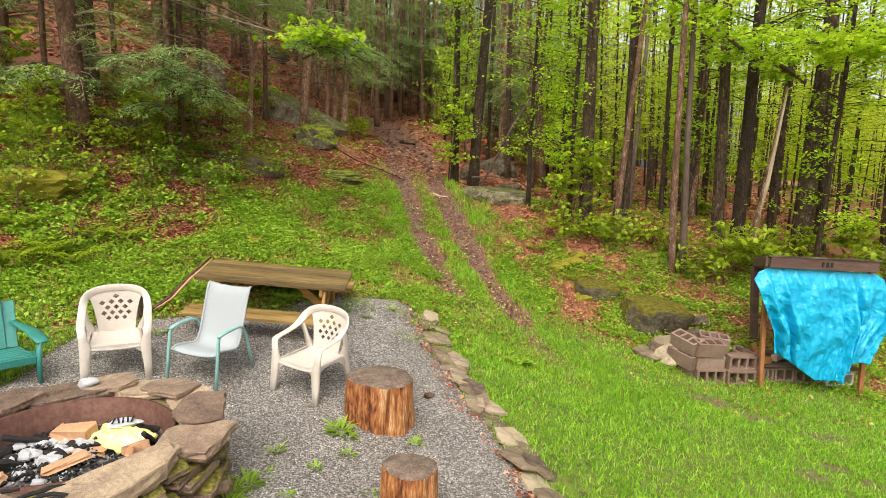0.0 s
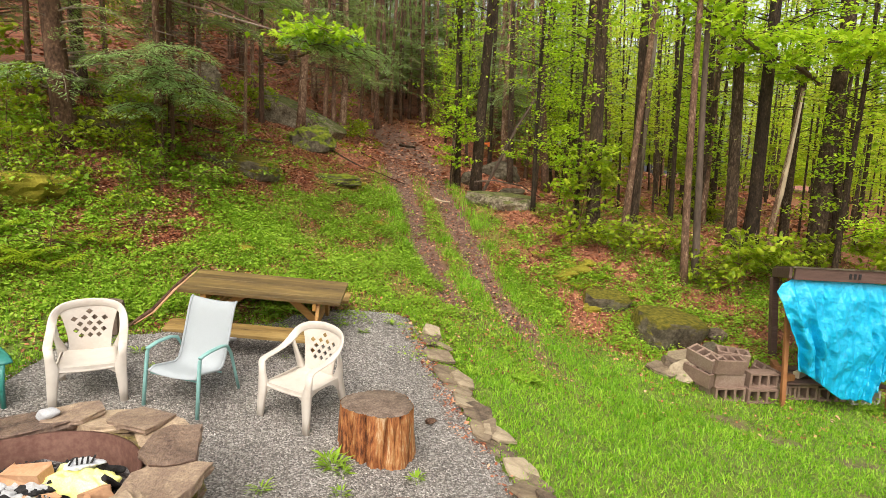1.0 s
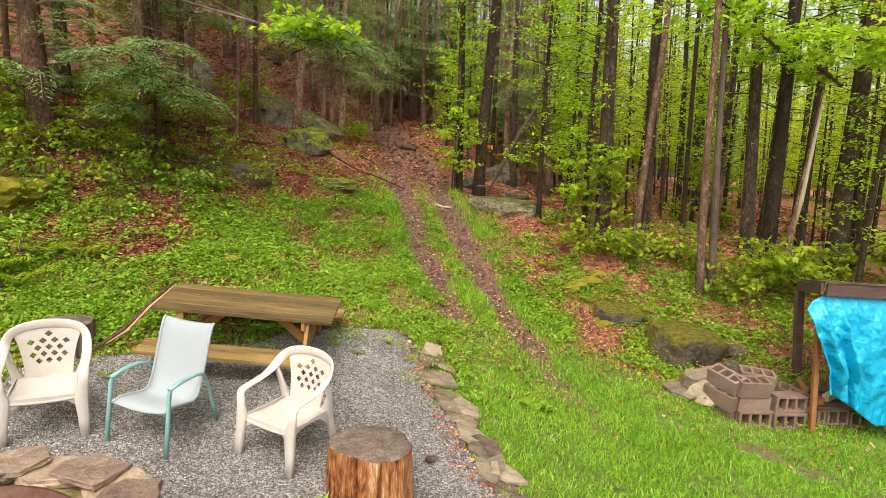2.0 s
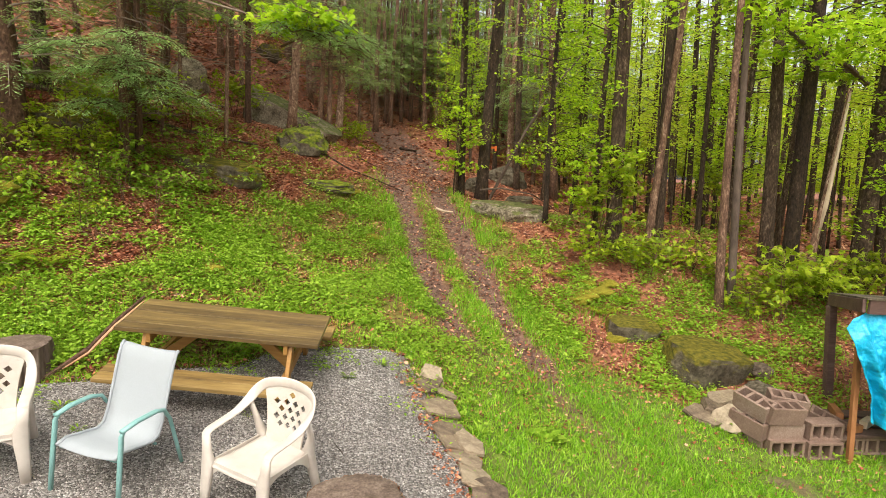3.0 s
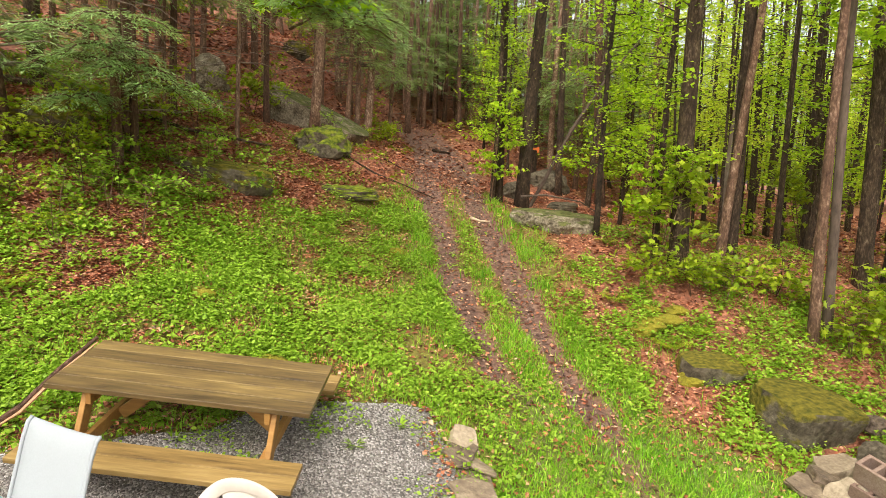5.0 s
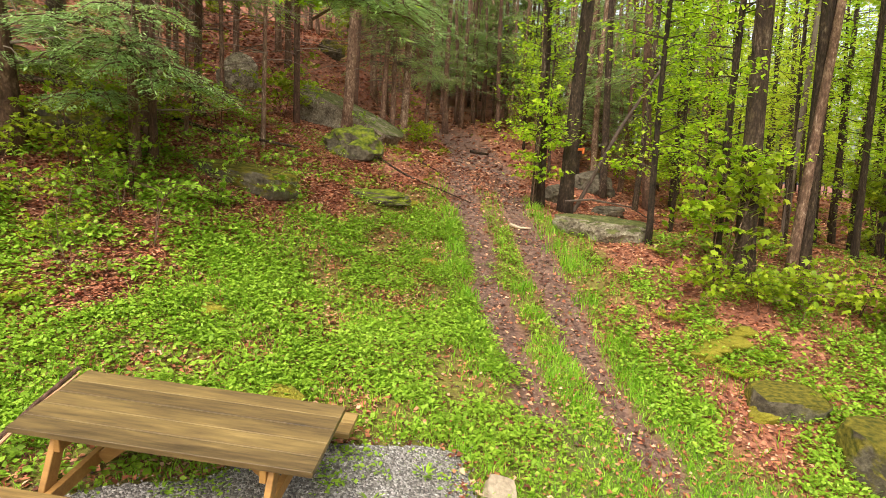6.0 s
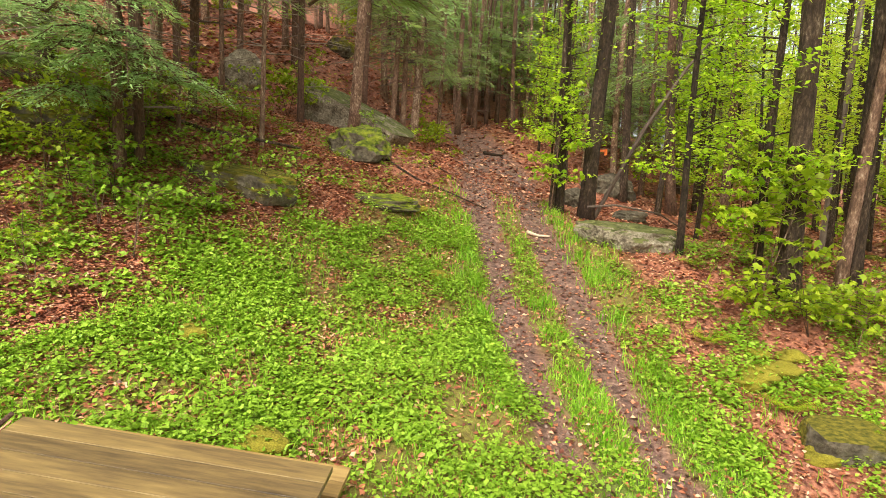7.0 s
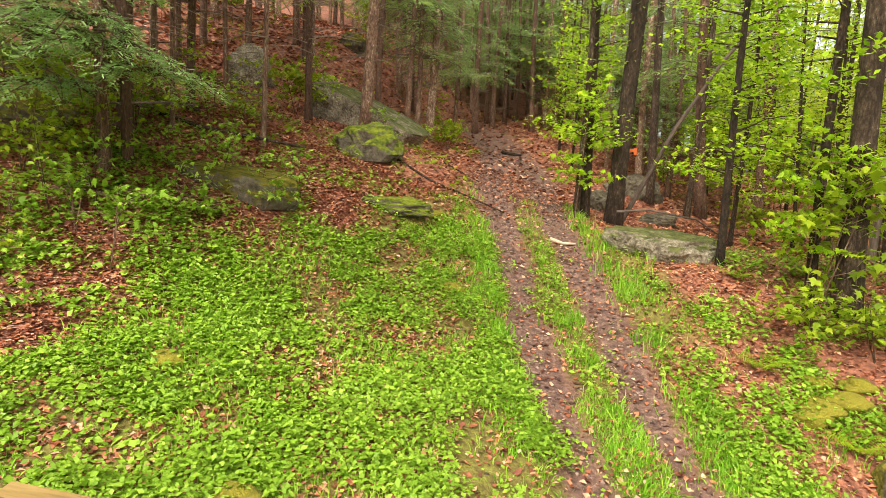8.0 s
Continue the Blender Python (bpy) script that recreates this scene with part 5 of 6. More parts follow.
# ---- stumps, edging, small things ----
def log_stump(x, y, r, h, seed, label, mat_side=None, tilt=0.0):
    rng = np.random.RandomState(seed)
    t = thing("log_stump", label, "stump", standing(x, y, (0, 1), tilt), "log seats")
    N = 150
    ph = rng.uniform(0, 6.28, 5)
    o = rng.uniform(0, 40, 3)

    def wob(a, z):
        p = Vector((math.cos(a), math.sin(a), 0))
        split = noise.noise(p * 8 + Vector((o[0], o[1], z * 1.5))) + 0.7 * noise.noise(p * 20 + Vector((o[2], o[0], z * 2.5))) + 0.35 * noise.noise(p * 50 + Vector((o[1], o[2], z * 4)))
        return 1 + 0.07 * math.sin(2 * a + ph[0]) + 0.05 * math.sin(3 * a + ph[1]) + (0.10 * split - 0.2 * max(0, -split - 0.2)) * (1 - 0.55 * min(1, max(0, (z - 0.6 * h) / (0.4 * h)))) + 0.13 * math.exp(-max(z, 0) / 0.15) * (0.6 + 0.4 * math.sin(a + ph[2]))
    zs = [-0.04, 0.02] + [0.02 + (h - 0.032) * q for q in (0.15, 0.3, 0.45, 0.6, 0.75, 0.9, 1.0)]
    bm = bmesh.new()
    rings = [[bm.verts.new((r * wob(a, z) * math.cos(a), r * wob(a, z) * math.sin(a), z)) for a in (2 * math.pi * k / N for k in range(N))] for z in zs]
    for a, b in zip(rings, rings[1:]):
        for k in range(N):
            bm.faces.new((a[k], a[(k + 1) % N], b[(k + 1) % N], b[k]))
    part("side", bm, mat_side or STUMPBARK, t, "", True)
    bm = bmesh.new()
    rim = [bm.verts.new((r * 0.99 * wob(a, h) * math.cos(a), r * 0.99 * wob(a, h) * math.sin(a), h - 0.012)) for a in (2 * math.pi * k / N for k in range(N))]
    inn = [bm.verts.new((r * 0.9 * wob(a, h) * math.cos(a), r * 0.9 * wob(a, h) * math.sin(a), h)) for a in (2 * math.pi * k / N for k in range(N))]
    for k in range(N):
        bm.faces.new((rim[k], rim[(k + 1) % N], inn[(k + 1) % N], inn[k]))
    bm.faces.new(inn)
    part("sawn_top", bm, CUT, t, "grey weathered sawn top", True)
    return t


log_stump(-0.555, 5.46, 0.305, 0.46, 1, "orange-brown log stump with bare split sides, on gravel")
log_stump(-0.19, 4.06, 0.195, 0.42, 2, "small orange-brown log stump with a grey top")
log_stump(-4.02, 7.25, 0.28, 0.28, 3, "weathered log round standing in the grass", BARK_PALE)


def edging():
    rng = np.random.RandomState(11)
    y = 8.25
    k = 0
    while y > 2.2:
        x = float(np.interp(y, EDGE_Y, EDGE_X)) + rng.normal(0, 0.035)
        L, d, h = rng.uniform(0.34, 0.52), rng.uniform(0.26, 0.38), rng.uniform(0.03, 0.055)
        if k == 0:
            L, d, h = 0.36, 0.28, 0.17
        a = math.degrees(math.atan2(-0.96, 0.30)) + rng.normal(0, 22)
        lift = 0.012 + 0.028 * (k % 2) + (0.03 if k % 5 == 3 else 0)
        ob = loose("edging_stone", "flat brown fieldstone edging the gravel", "stone", slab(rng, L, d, h, 0.26, 11), FLAG, standing(x, y, (math.cos(radians(a + 90)), math.sin(radians(a + 90)))) @ pose(0, 0, lift, rng.normal(0, 5), rng.normal(0, 5)), "edging stones")
        if k % 4 == 1:
            loose("edging_stone", "flat brown fieldstone edging the gravel", "stone", slab(rng, L * 0.8, d * 0.7, 0.04, 0.26, 9), FLAG, standing(x + 0.14, y - 0.1, (0.5, 0.8)) @ pose(0, 0, 0.05, rng.normal(0, 6), rng.normal(0, 6)), "edging stones")
        y -= L * 0.55
        k += 1


edging()
loose("drink_can", "white drinks can lying on the gravel under the bench", "can", tube([(-0.06, 0, 0), (-0.052, 0, 0), (0.052, 0, 0), (0.06, 0, 0)], [0.026, 0.033, 0.033, 0.026], 14), CAN, pose(-2.43, 7.12, gz(-2.43, 7.12) + 0.045, 0, 0, 25), "", True)
leaner = thing("leaning_branch", "split dead branch leaning against the picnic table", "branch", Matrix())
part("bark", tube([(-3.06, 7.74, 0.93), (-3.28, 7.6, 0.70), (-3.45, 7.42, 0.47), (-3.75, 7.12, 0.23)], [0.014, 0.022, 0.026, 0.018], 7), BARK_RED, leaner, "dark bark")
part("split_face", tube([(-3.04, 7.71, 0.90), (-3.27, 7.565, 0.665), (-3.44, 7.385, 0.435), (-3.6, 7.24, 0.32)], [0.006, 0.016, 0.012, 0.005], 6), KINDLING, leaner, "raw pinkish split wood")
loose("thin_root", "thin dark curved root lying on the gravel", "twig", tube([(-1.0, 6.75, gz(-1.0, 6.75) + 0.02), (-0.8, 6.5, gz(-0.8, 6.5) + 0.02), (-0.6, 6.45, gz(-0.6, 6.45) + 0.02), (-0.35, 6.47, gz(-0.35, 6.47) + 0.02)], [0.008, 0.009, 0.008, 0.004], 6), BARK, Matrix())

loose("bark_scrap", "dark curled scrap of bark on the gravel", "bark", chunk(np.random.RandomState(6), (0.13, 0.08, 0.05), 0.5, 3), BARK_RED, pose(-0.11, 5.99, gz(-0.11, 5.99) + 0.045, 0, 0, 20))


# ---- the wood shelter ----
def wood_shelter():
    t = thing("wood_shelter", "small open timber wood shelter with a flat brown roof", "shed", Matrix())
    for x, y, dx, zt, mt, w in ((4.86, 8.60, -0.11, 0.92, POSTWOOD, 0.06), (6.46, 8.72, -0.09, 0.88, POSTWOOD, 0.065), (5.42, 9.95, -0.12, 0.66, SHEDWOOD, 0.10), (6.98, 10.05, -0.08, 0.62, SHEDWOOD, 0.09)):
        part("post", beam((x, y, gz(x, y) - 0.1), (x + dx, y, zt), w, w), mt, t)
    f0, f1, b0, b1 = Vector((4.70, 8.43, 0.99)), Vector((6.34, 8.545, 0.945)), Vector((5.36, 10.1, 0.72)), Vector((6.9, 10.2, 0.67))
    part("fascia_board", beam(f0, f1, 0.04, 0.165), SHEDWOOD, t)
    part("side_board", beam(f0 + Vector((-0.03, 0.03, 0)), b0, 0.04, 0.15), SHEDWOOD, t)
    part("side_board", beam(f1 + Vector((0.0, 0.06, 0)), b1, 0.04, 0.15), SHEDWOOD, t)
    bm = bmesh.new()
    up = [bm.verts.new(p + Vector((0, 0, 0.105))) for p in (f0 + Vector((-0.05, -0.04, 0)), f1 + Vector((0.03, -0.04, 0)), b1, b0)]
    lo = [bm.verts.new(v.co - Vector((0, 0, 0.022))) for v in up]
    bm.faces.new(up)
    bm.faces.new(lo[::-1])
    for k in range(4):
        bm.faces.new((lo[k], lo[(k + 1) % 4], up[(k + 1) % 4], up[k]))
    part("roof_sheet", bm, ROCK, t, "grey felted roof sheet")
    for k in range(3):
        part("shelf_board", beam((4.95, 8.80 + 0.3 * k, -0.66), (6.5, 8.93 + 0.3 * k, -0.72), 0.2, 0.035), SHEDWOOD, t)
    for k in range(3):
        part("letter_mark", boxed((0.035, 0.008, 0.075), pose(5.48 + 0.065 * k, 8.462, 0.965, 0, 0, 4), 0.001), CHAR, t)
    return t


wood_shelter()
for _k, (_x, _y, _rz, _L) in enumerate([(5.0, 8.78, 20, 0.16), (6.2, 8.86, 12, 0.2), (6.32, 8.9, -10, 0.12), (5.3, 9.0, 40, 0.3), (5.1, 9.3, 70, 0.4)]):
    loose("lumber_scrap", "short sawn lumber offcut on the shelter's shelf", "lumber", boxed((_L, 0.09, 0.09)), (POSTWOOD, SPLIT)[_k % 2], pose(_x, _y, -0.585 - 0.04 * (_x - 4.9), 0, 2, _rz), "lumber offcuts")


def tarp():
    """A sheet hung under the fascia, gathered at its upper corners, its lowest hem right of the middle."""
    top = [(4.52, 0.72), (4.58, 0.83), (4.76, 0.925), (5.51, 0.885), (6.36, 0.83), (6.50, 0.75), (6.60, 0.60)]
    low = [(4.90, -0.36), (5.13, -0.47), (5.46, -0.70), (5.60, -0.785), (5.98, -0.80), (6.03, -0.59), (6.10, -0.52), (6.44, -0.50)]
    left = [(4.52, 0.72), (4.66, 0.36), (4.85, -0.03), (4.90, -0.36)]
    right = [(6.60, 0.60), (6.67, 0.05), (6.53, -0.24), (6.44, -0.50)]

    def along_line(p, u):
        P = np.array(p)
        d = np.concatenate([[0], np.cumsum(np.hypot(*np.diff(P, axis=0).T))])
        return np.array([np.interp(u * d[-1], d, P[:, k]) for k in (0, 1)])

    tri = lambda x: 2 * abs((x % 1.0) - 0.5) * 2 - 1
    bm = bmesh.new()
    nu, nv = 140, 96
    A, B, Lf, Rt = [[along_line(p, k / n) for k in range(n + 1)] for p, n in ((top, nu), (low, nu), (left, nv), (right, nv))]
    grid = []
    for j in range(nv + 1):
        v, row = j / nv, []
        for i in range(nu + 1):
            u = i / nu
            q = (1 - v) * A[i] + v * B[i] + (1 - u) * Lf[j] + u * Rt[j] - ((1 - u) * (1 - v) * A[0] + u * (1 - v) * A[-1] + (1 - u) * v * B[0] + u * v * B[-1])
            x, z = q
            gather = 0.10 + 0.5 * math.exp(-((u - 0.13) / 0.11) ** 2) + 0.6 * math.exp(-((u - 0.70) / 0.10) ** 2) + 0.45 * math.exp(-((u - 0.95) / 0.06) ** 2)
            warp = u + 0.03 * math.sin(v * 3 + u * 5) + 0.02 * noise.noise((u * 4, v * 2, 8))
            fold = (0.02 + 0.13 * min(1, v * 1.6)) * gather * (tri(warp * 9.3) + 0.55 * tri(warp * 17.7 + v * 0.6))
            sweep = 0.018 * tri(2.2 * v + 3.1 * u + 0.3 * noise.noise((u * 3, v * 3, 2))) * math.sin(math.pi * v)
            c1, c2 = noise.voronoi(Vector((u * 8 + 3 + 0.8 * v, v * 2.4, 0.5)))[0][:2], noise.voronoi(Vector((u * 15 - v, v * 6, 2.5)))[0][:2]
            facet = 0.06 * (c1[1] - c1[0]) + 0.03 * (c2[1] - c2[0])
            belly = 0.05 + 0.07 * math.sin(math.pi * min(1, v * 1.05)) * (0.7 + 0.3 * math.sin(u * 6))
            edge = min(1, v * 6 + 0.15)
            y = 8.50 + 0.07 * (x - 4.7) - (belly + fold + sweep + facet) * edge
            grid_z = z + 0.008 * noise.noise((u * 40, 1, 1)) * (v > 0.99)
            row.append(bm.verts.new((x, y, grid_z)))
        grid.append(row)
    for a, b in zip(grid, grid[1:]):
        for i in range(nu):
            bm.faces.new((a[i], b[i], b[i + 1], a[i + 1]))
    thicken(bm, 0.003)
    loose("blue_tarp", "creased bright blue tarpaulin hung over the wood shelter", "tarpaulin", bm, TARP, Matrix(), "", True)


tarp()


def block_mesh(cores=3):
    """A hollow concrete block, 390 x 190 x 190, its cores open upwards."""
    bm = bmesh.new()
    L, W, H, w = 0.39, 0.19, 0.19, 0.03
    for s in (-1, 1):
        box(bm, (L, w, H), pose(0, s * (W - w) / 2, 0), 0.004)
    for k in range(cores + 1):
        box(bm, (w, W - 2 * w + 0.002, H - 0.006), pose(-L / 2 + w / 2 + k * (L - w) / cores, 0, 0), 0)
    return mesh_of("concrete_block", bm, BLOCK)


def block_pile():
    me = block_mesh()
    base = Vector((4.3, 8.85, gz(4.3, 8.85)))
    big = Matrix.Diagonal((1.14, 1.14, 1.14, 1))
    for dx, dy, dz, rx, ry, rz in [
        (-0.19, -0.12, 0.05, 90, 0, 4), (0.27, -0.12, 0.04, 90, 0, 5), (0.62, 0.02, 0.05, 90, 0, 8),
        (-0.20, -0.08, 0.25, 3, 2, 6), (0.30, -0.05, 0.25, 90, 2, 8), (-0.54, 0.0, 0.27, 4, 8, -58), (-0.12, 0.16, 0.27, 0, 2, -6),
        (-0.23, -0.13, 0.47, 11, 3, 8), (-0.06, 0.10, 0.51, 11, 5, -14), (-0.50, 0.02, 0.50, 14, 10, -60),
        (-0.12, 0.2, 0.05, 0, 0, 0), (-0.5, 0.1, 0.05, 0, 0, -50), (0.3, 0.22, 0.05, 0, 0, 4), (0.55, 0.24, 0.2, 12, 20, -34)]:
        thing("concrete_block", "hollow brown-grey concrete block in a rough pile", "concrete block", Matrix.Translation(base) @ pose(dx, dy, dz, rx, ry, rz) @ big, "piled concrete blocks", "", me)
    for k, dx in enumerate((0.95, 1.4, 1.92)):
        x, y = 4.3 + dx, 8.85 + 0.06 * dx
        ob = thing("concrete_block", "pale grey concrete block under the shelter's shelf" if k == 2 else "hollow concrete block under the shelter's shelf", "concrete block", pose(x, y, gz(x, y) + 0.10, 90, 0, 5) @ big, "blocks under the shelf", "", block_mesh(2) if k == 2 else me)
        if k == 2:
            ob.data.materials[0] = PALEBLOCK
    rng = np.random.RandomState(21)
    for x, y, up, L, d, h, turn in [(3.62, 8.95, 0.16, 0.55, 0.40, 0.07, (62, 4, -38)), (3.38, 9.18, 0.05, 0.62, 0.5, 0.06, (6, 8, -20)), (3.55, 9.35, 0.10, 0.4, 0.3, 0.12, (10, 12, 30)), (3.75, 9.5, 0.12, 0.5, 0.35, 0.16, (4, -8, 10)), (4.95, 9.0, 0.16, 0.42, 0.3, 0.05, (8, 14, 20))]:
        loose("flat_stone", "flat brown stone slab beside the block pile", "stone", slab(rng, L, d, h, 0.2, 11), FLAG, pose(x, y, gz(x, y) + up, *turn), "slabs by the block pile")


block_pile()


# ---- rocks ----
def rock(x, y, size, seed, material, label, yaw=0.0, sink=0.25, tilt=(0, 0), flat=0.0, sub=4):
    rng = np.random.RandomState(seed)
    bm = bmesh.new()
    bmesh.ops.create_icosphere(bm, subdivisions=sub, radius=0.5)
    o = Vector(rng.uniform(0, 60, 3))
    for v in bm.verts:
        p = v.co.normalized()
        q = Vector([math.copysign(abs(c) ** 0.88, c) for c in p])
        k = 0.5 * (1 + 0.30 * noise.noise(p * 1.5 + o) + 0.13 * noise.noise(p * 4 + o) + 0.05 * noise.noise(p * 11 + o))
        k = k - 0.035 * abs(noise.noise(p * 3 + o))
        v.co = Vector((q.x * size[0] * k, q.y * size[1] * k, q.z * size[2] * k))
        if flat and v.co.z > flat * size[2]:
            v.co.z = flat * size[2] + (v.co.z - flat * size[2]) * 0.2
    me = mesh_of("boulder", bm, material, False)
    return thing("boulder", label, "rock", Matrix.Translation((x, y, gz(x, y) + size[2] * (0.5 - sink))) @ pose(0, 0, 0, tilt[0], tilt[1], yaw), "", "", me)


def ledge(c, size, turn, seed, material, label, taper=0.0):
    """A thick tilted slab of bedrock with broken edges."""
    rng = np.random.RandomState(seed)
    bm = bmesh.new()
    box(bm, (1, 1, 1))
    bmesh.ops.subdivide_edges(bm, edges=bm.edges[:], cuts=11, use_grid_fill=True)
    o = Vector(rng.uniform(0, 60, 3))
    for v in bm.verts:
        p = v.co.copy()
        q = Vector((p.x * size[0], p.y * size[1], p.z * size[2]))
        edge = 1 - 0.16 * max(0, abs(p.x) - 0.3) * 5 * abs(p.y) * 2 - 0.08 * max(0, abs(p.z) - 0.3) * 5 * max(abs(p.x), abs(p.y))
        k = 0.16 * noise.noise(q * 1.1 + o) + 0.07 * noise.noise(q * 3.2 + o) + 0.03 * noise.noise(q * 9 + o)
        thick = 1 - taper * (p.x + 0.5)
        v.co = Vector((q.x * edge * (1 + k * 0.6), q.y * edge * (1 + k), q.z * edge * thick + size[2] * 0.5 * (1 - thick) + 0.5 * k * (1 - 0.75 * (p.z > 0.4))))
    return thing("rock_ledge", label, "rock", Matrix.Translation(c) @ pose(0, 0, 0, *turn), "", "", mesh_of("rock_ledge", bm, material))


PALEROCK = mat("lichened_ledge", [(0.34, (0.046, 0.034, 0.022)), (0.46, (0.172, 0.138, 0.09)), (0.57, (0.322, 0.27, 0.184)), (0.70, (0.598, 0.529, 0.391))], 0.22, 6, 0.9, 1.0, spec=0.12, bump_size=0.04)
LEDGE = moss_over(PALEROCK, "ledge_rock", 0.48, ((0.06, 0.065, 0.02), (0.16, 0.16, 0.05)))
ledge((3.78, 10.35, gz(3.78, 10.35) + 0.02), (1.25, 0.85, 0.62), (10, 8, 24), 1, OVERGROWN, "broken mossy boulder at the edge of the lawn", 0.25)
rock(4.35, 9.75, (0.55, 0.4, 0.35), 2, ROCK, "small grey rock beside the mossy boulder", 40, 0.3)
rock(4.62, 10.3, (0.36, 0.28, 0.22), 3, FLAG, "tan angular stone resting on the bank", 30, 0.2)
ledge((2.85, 10.85, gz(2.85, 10.85) + 0.02), (0.85, 0.5, 0.34), (12, 6, 14), 5, OVERGROWN, "low mossy rock among weeds", 0.3)
rock(1.28, 14.55, (1.6, 1.0, 0.85), 7, LEDGE, "large grey lichened boulder beside the lane", 5, 0.48, (2, 4), 0.24, 5)
rock(1.95, 22.7, (1.5, 0.9, 0.9), 8, ROCK, "grey boulder behind the double tree", 10, 0.35)
rock(0.75, 19.0, (0.7, 0.6, 0.6), 18, ROCK, "grey boulder behind the double tree", 50, 0.35)
rock(2.1, 19.8, (0.9, 0.5, 0.35), 9, ROCK, "flat grey rock among the leaves", 20, 0.35)
rock(-3.3, 15.4, (1.15, 0.9, 0.8), 10, MOSSIER, "rock thickly covered in bright green moss", 15, 0.4)
ledge((-4.5, 18.85, 3.28), (2.8, 1.5, 0.95), (6, 27, -4), 12, LEDGE, "long slanting grey ledge with a dark overhang", 0.55)
rock(-7.35, 18.9, (1.0, 0.8, 1.15), 13, PALEROCK, "upright grey boulder among the hemlocks", 25, 0.3)
ledge((-4.55, 12.75, 2.02), (2.3, 0.8, 0.62), (4, 7, -6), 14, MOSSY, "long low dark ledge with moss on its top", 0.3)
rock(-6.6, 11.9, (1.4, 0.7, 0.6), 15, MOSSY, "dark mossy ledge in the bank", 12, 0.4)
rock(-6.75, 9.75, (1.6, 0.8, 0.6), 16, MOSS, "rock under thick ochre moss in the weeds", 10, 0.4)
rock(-2.5, 13.75, (1.3, 0.35, 0.28), 17, MOSSIER, "mossy fallen stone ridge in the leaves", -12, 0.4)
for k, (x, y, s) in enumerate([(5.8, 16.5, 0.6), (8.2, 19, 0.8), (7.0, 12.8, 0.9), (4.6, 17.4, 0.5), (9.5, 22, 0.9), (-8.8, 13.5, 0.9), (6.6, 21.5, 1.0), (3.2, 16.6, 0.4)]):
    rock(x, y, (s, s * 0.8, s * 0.6), 30 + k, MOSSY, "grey rock half sunk in leaf litter", 40 * k, 0.4, sub=3)


for x, y, w in [(2.3, 11.6, 0.42), (2.55, 11.75, 0.5), (2.8, 11.95, 0.34), (2.4, 11.95, 0.3), (2.62, 10.7, 0.36), (2.9, 10.85, 0.3), (-2.0, 8.6, 0.42), (-1.34, 12.26, 0.34), (2.2, 11.5, 0.4), (2.6, 10.62, 0.32), (-2.0, 13.95, 0.4), (-3.1, 9.6, 0.3)]:
    bm = chunk(np.random.RandomState(int(w * 100)), (w, w * 0.7, 0.10 + 0.16 * w), 0.28, 4)
    loose("moss_cushion", "cushion of yellow-green moss on the ground", "moss", bm, MOSS, Matrix.Translation((x, y, gz(x, y) + 0.01)), "moss cushions", True)


def fallen(pts, r, label, material=BARK):
    P = [(x, y, gz(x, y) + h) for x, y, h in pts]
    loose("fallen_branch", label, "branch", tube(P, [r * (1 - 0.5 * k / (len(P) - 1)) for k in range(len(P))], 7), material, Matrix())


fallen([(-0.28, 14.2, 0.03), (-0.1, 14.22, 0.03), (0.08, 14.3, 0.02)], 0.03, "pale broken stick lying in the wheel track", SPLIT)
fallen([(-3.0, 15.6, 0.03), (-2.2, 15.1, 0.03), (-1.6, 14.9, 0.03), (-1.0, 14.9, 0.02)], 0.022, "long dark branch fallen beside the lane")
fallen([(-2.05, 26.6, 0.06), (-1.7, 26.5, 0.06), (-1.35, 26.4, 0.05)], 0.07, "short dark log at the top of the lane")
fallen([(0.65, 14.65, 0.42), (1.1, 14.7, 0.5), (1.8, 14.9, 0.45), (2.3, 15.2, 0.2)], 0.02, "pale branch resting on the boulder", BARK_PALE)
fallen([(-6.4, 13.2, 0.05), (-5.2, 13.4, 0.06), (-4.0, 14.3, 0.05)], 0.04, "dark fallen branch on the bank")
fallen([(-8.5, 12.6, 0.1), (-7, 13.1, 0.12), (-5.5, 13.9, 0.1)], 0.06, "dark fallen log on the bank")
fallen([(-7.6, 17.1, 0.1), (-7.0, 17.05, 0.12), (-6.35, 17.0, 0.08)], 0.08, "short reddish log lying beside a boulder", BARK_RED)
rock(-6.95, 24.9, (0.9, 0.7, 0.7), 41, OVERGROWN, "pale broken rock high on the wooded slope", 30, 0.3)
fallen([(-2.4, 17.2, 0.03), (-1.6, 16.4, 0.03)], 0.015, "thin dead branch in the leaves")
loose("leaning_pole", "long pale dead pole leaning among the trees", "branch", tube([(1.0, 17.2, gz(1.0, 17.2)), (1.9, 17.6, 3.3), (2.7, 17.9, 4.6), (3.6, 18.2, 5.7)], [0.045, 0.04, 0.03, 0.015], 7), BARK_PALE, Matrix())
snag = thing("broken_snag", "broken dead trunk with pale split wood", "dead tree", Matrix())
part("trunk", tube([(6.75, 12.9, gz(6.75, 12.9) - 0.1), (6.85, 13.0, 1.2), (7.15, 13.2, 2.7), (7.4, 13.4, 4.1)], [0.085, 0.07, 0.055, 0.035], 9), BARK_RED, snag, "", True)
part("split_face", tube([(6.87, 12.96, 1.3), (7.0, 13.04, 1.9), (7.14, 13.14, 2.7), (7.38, 13.34, 4.0)], [0.015, 0.045, 0.035, 0.02], 7), SPLIT, snag, "pale split face", True)
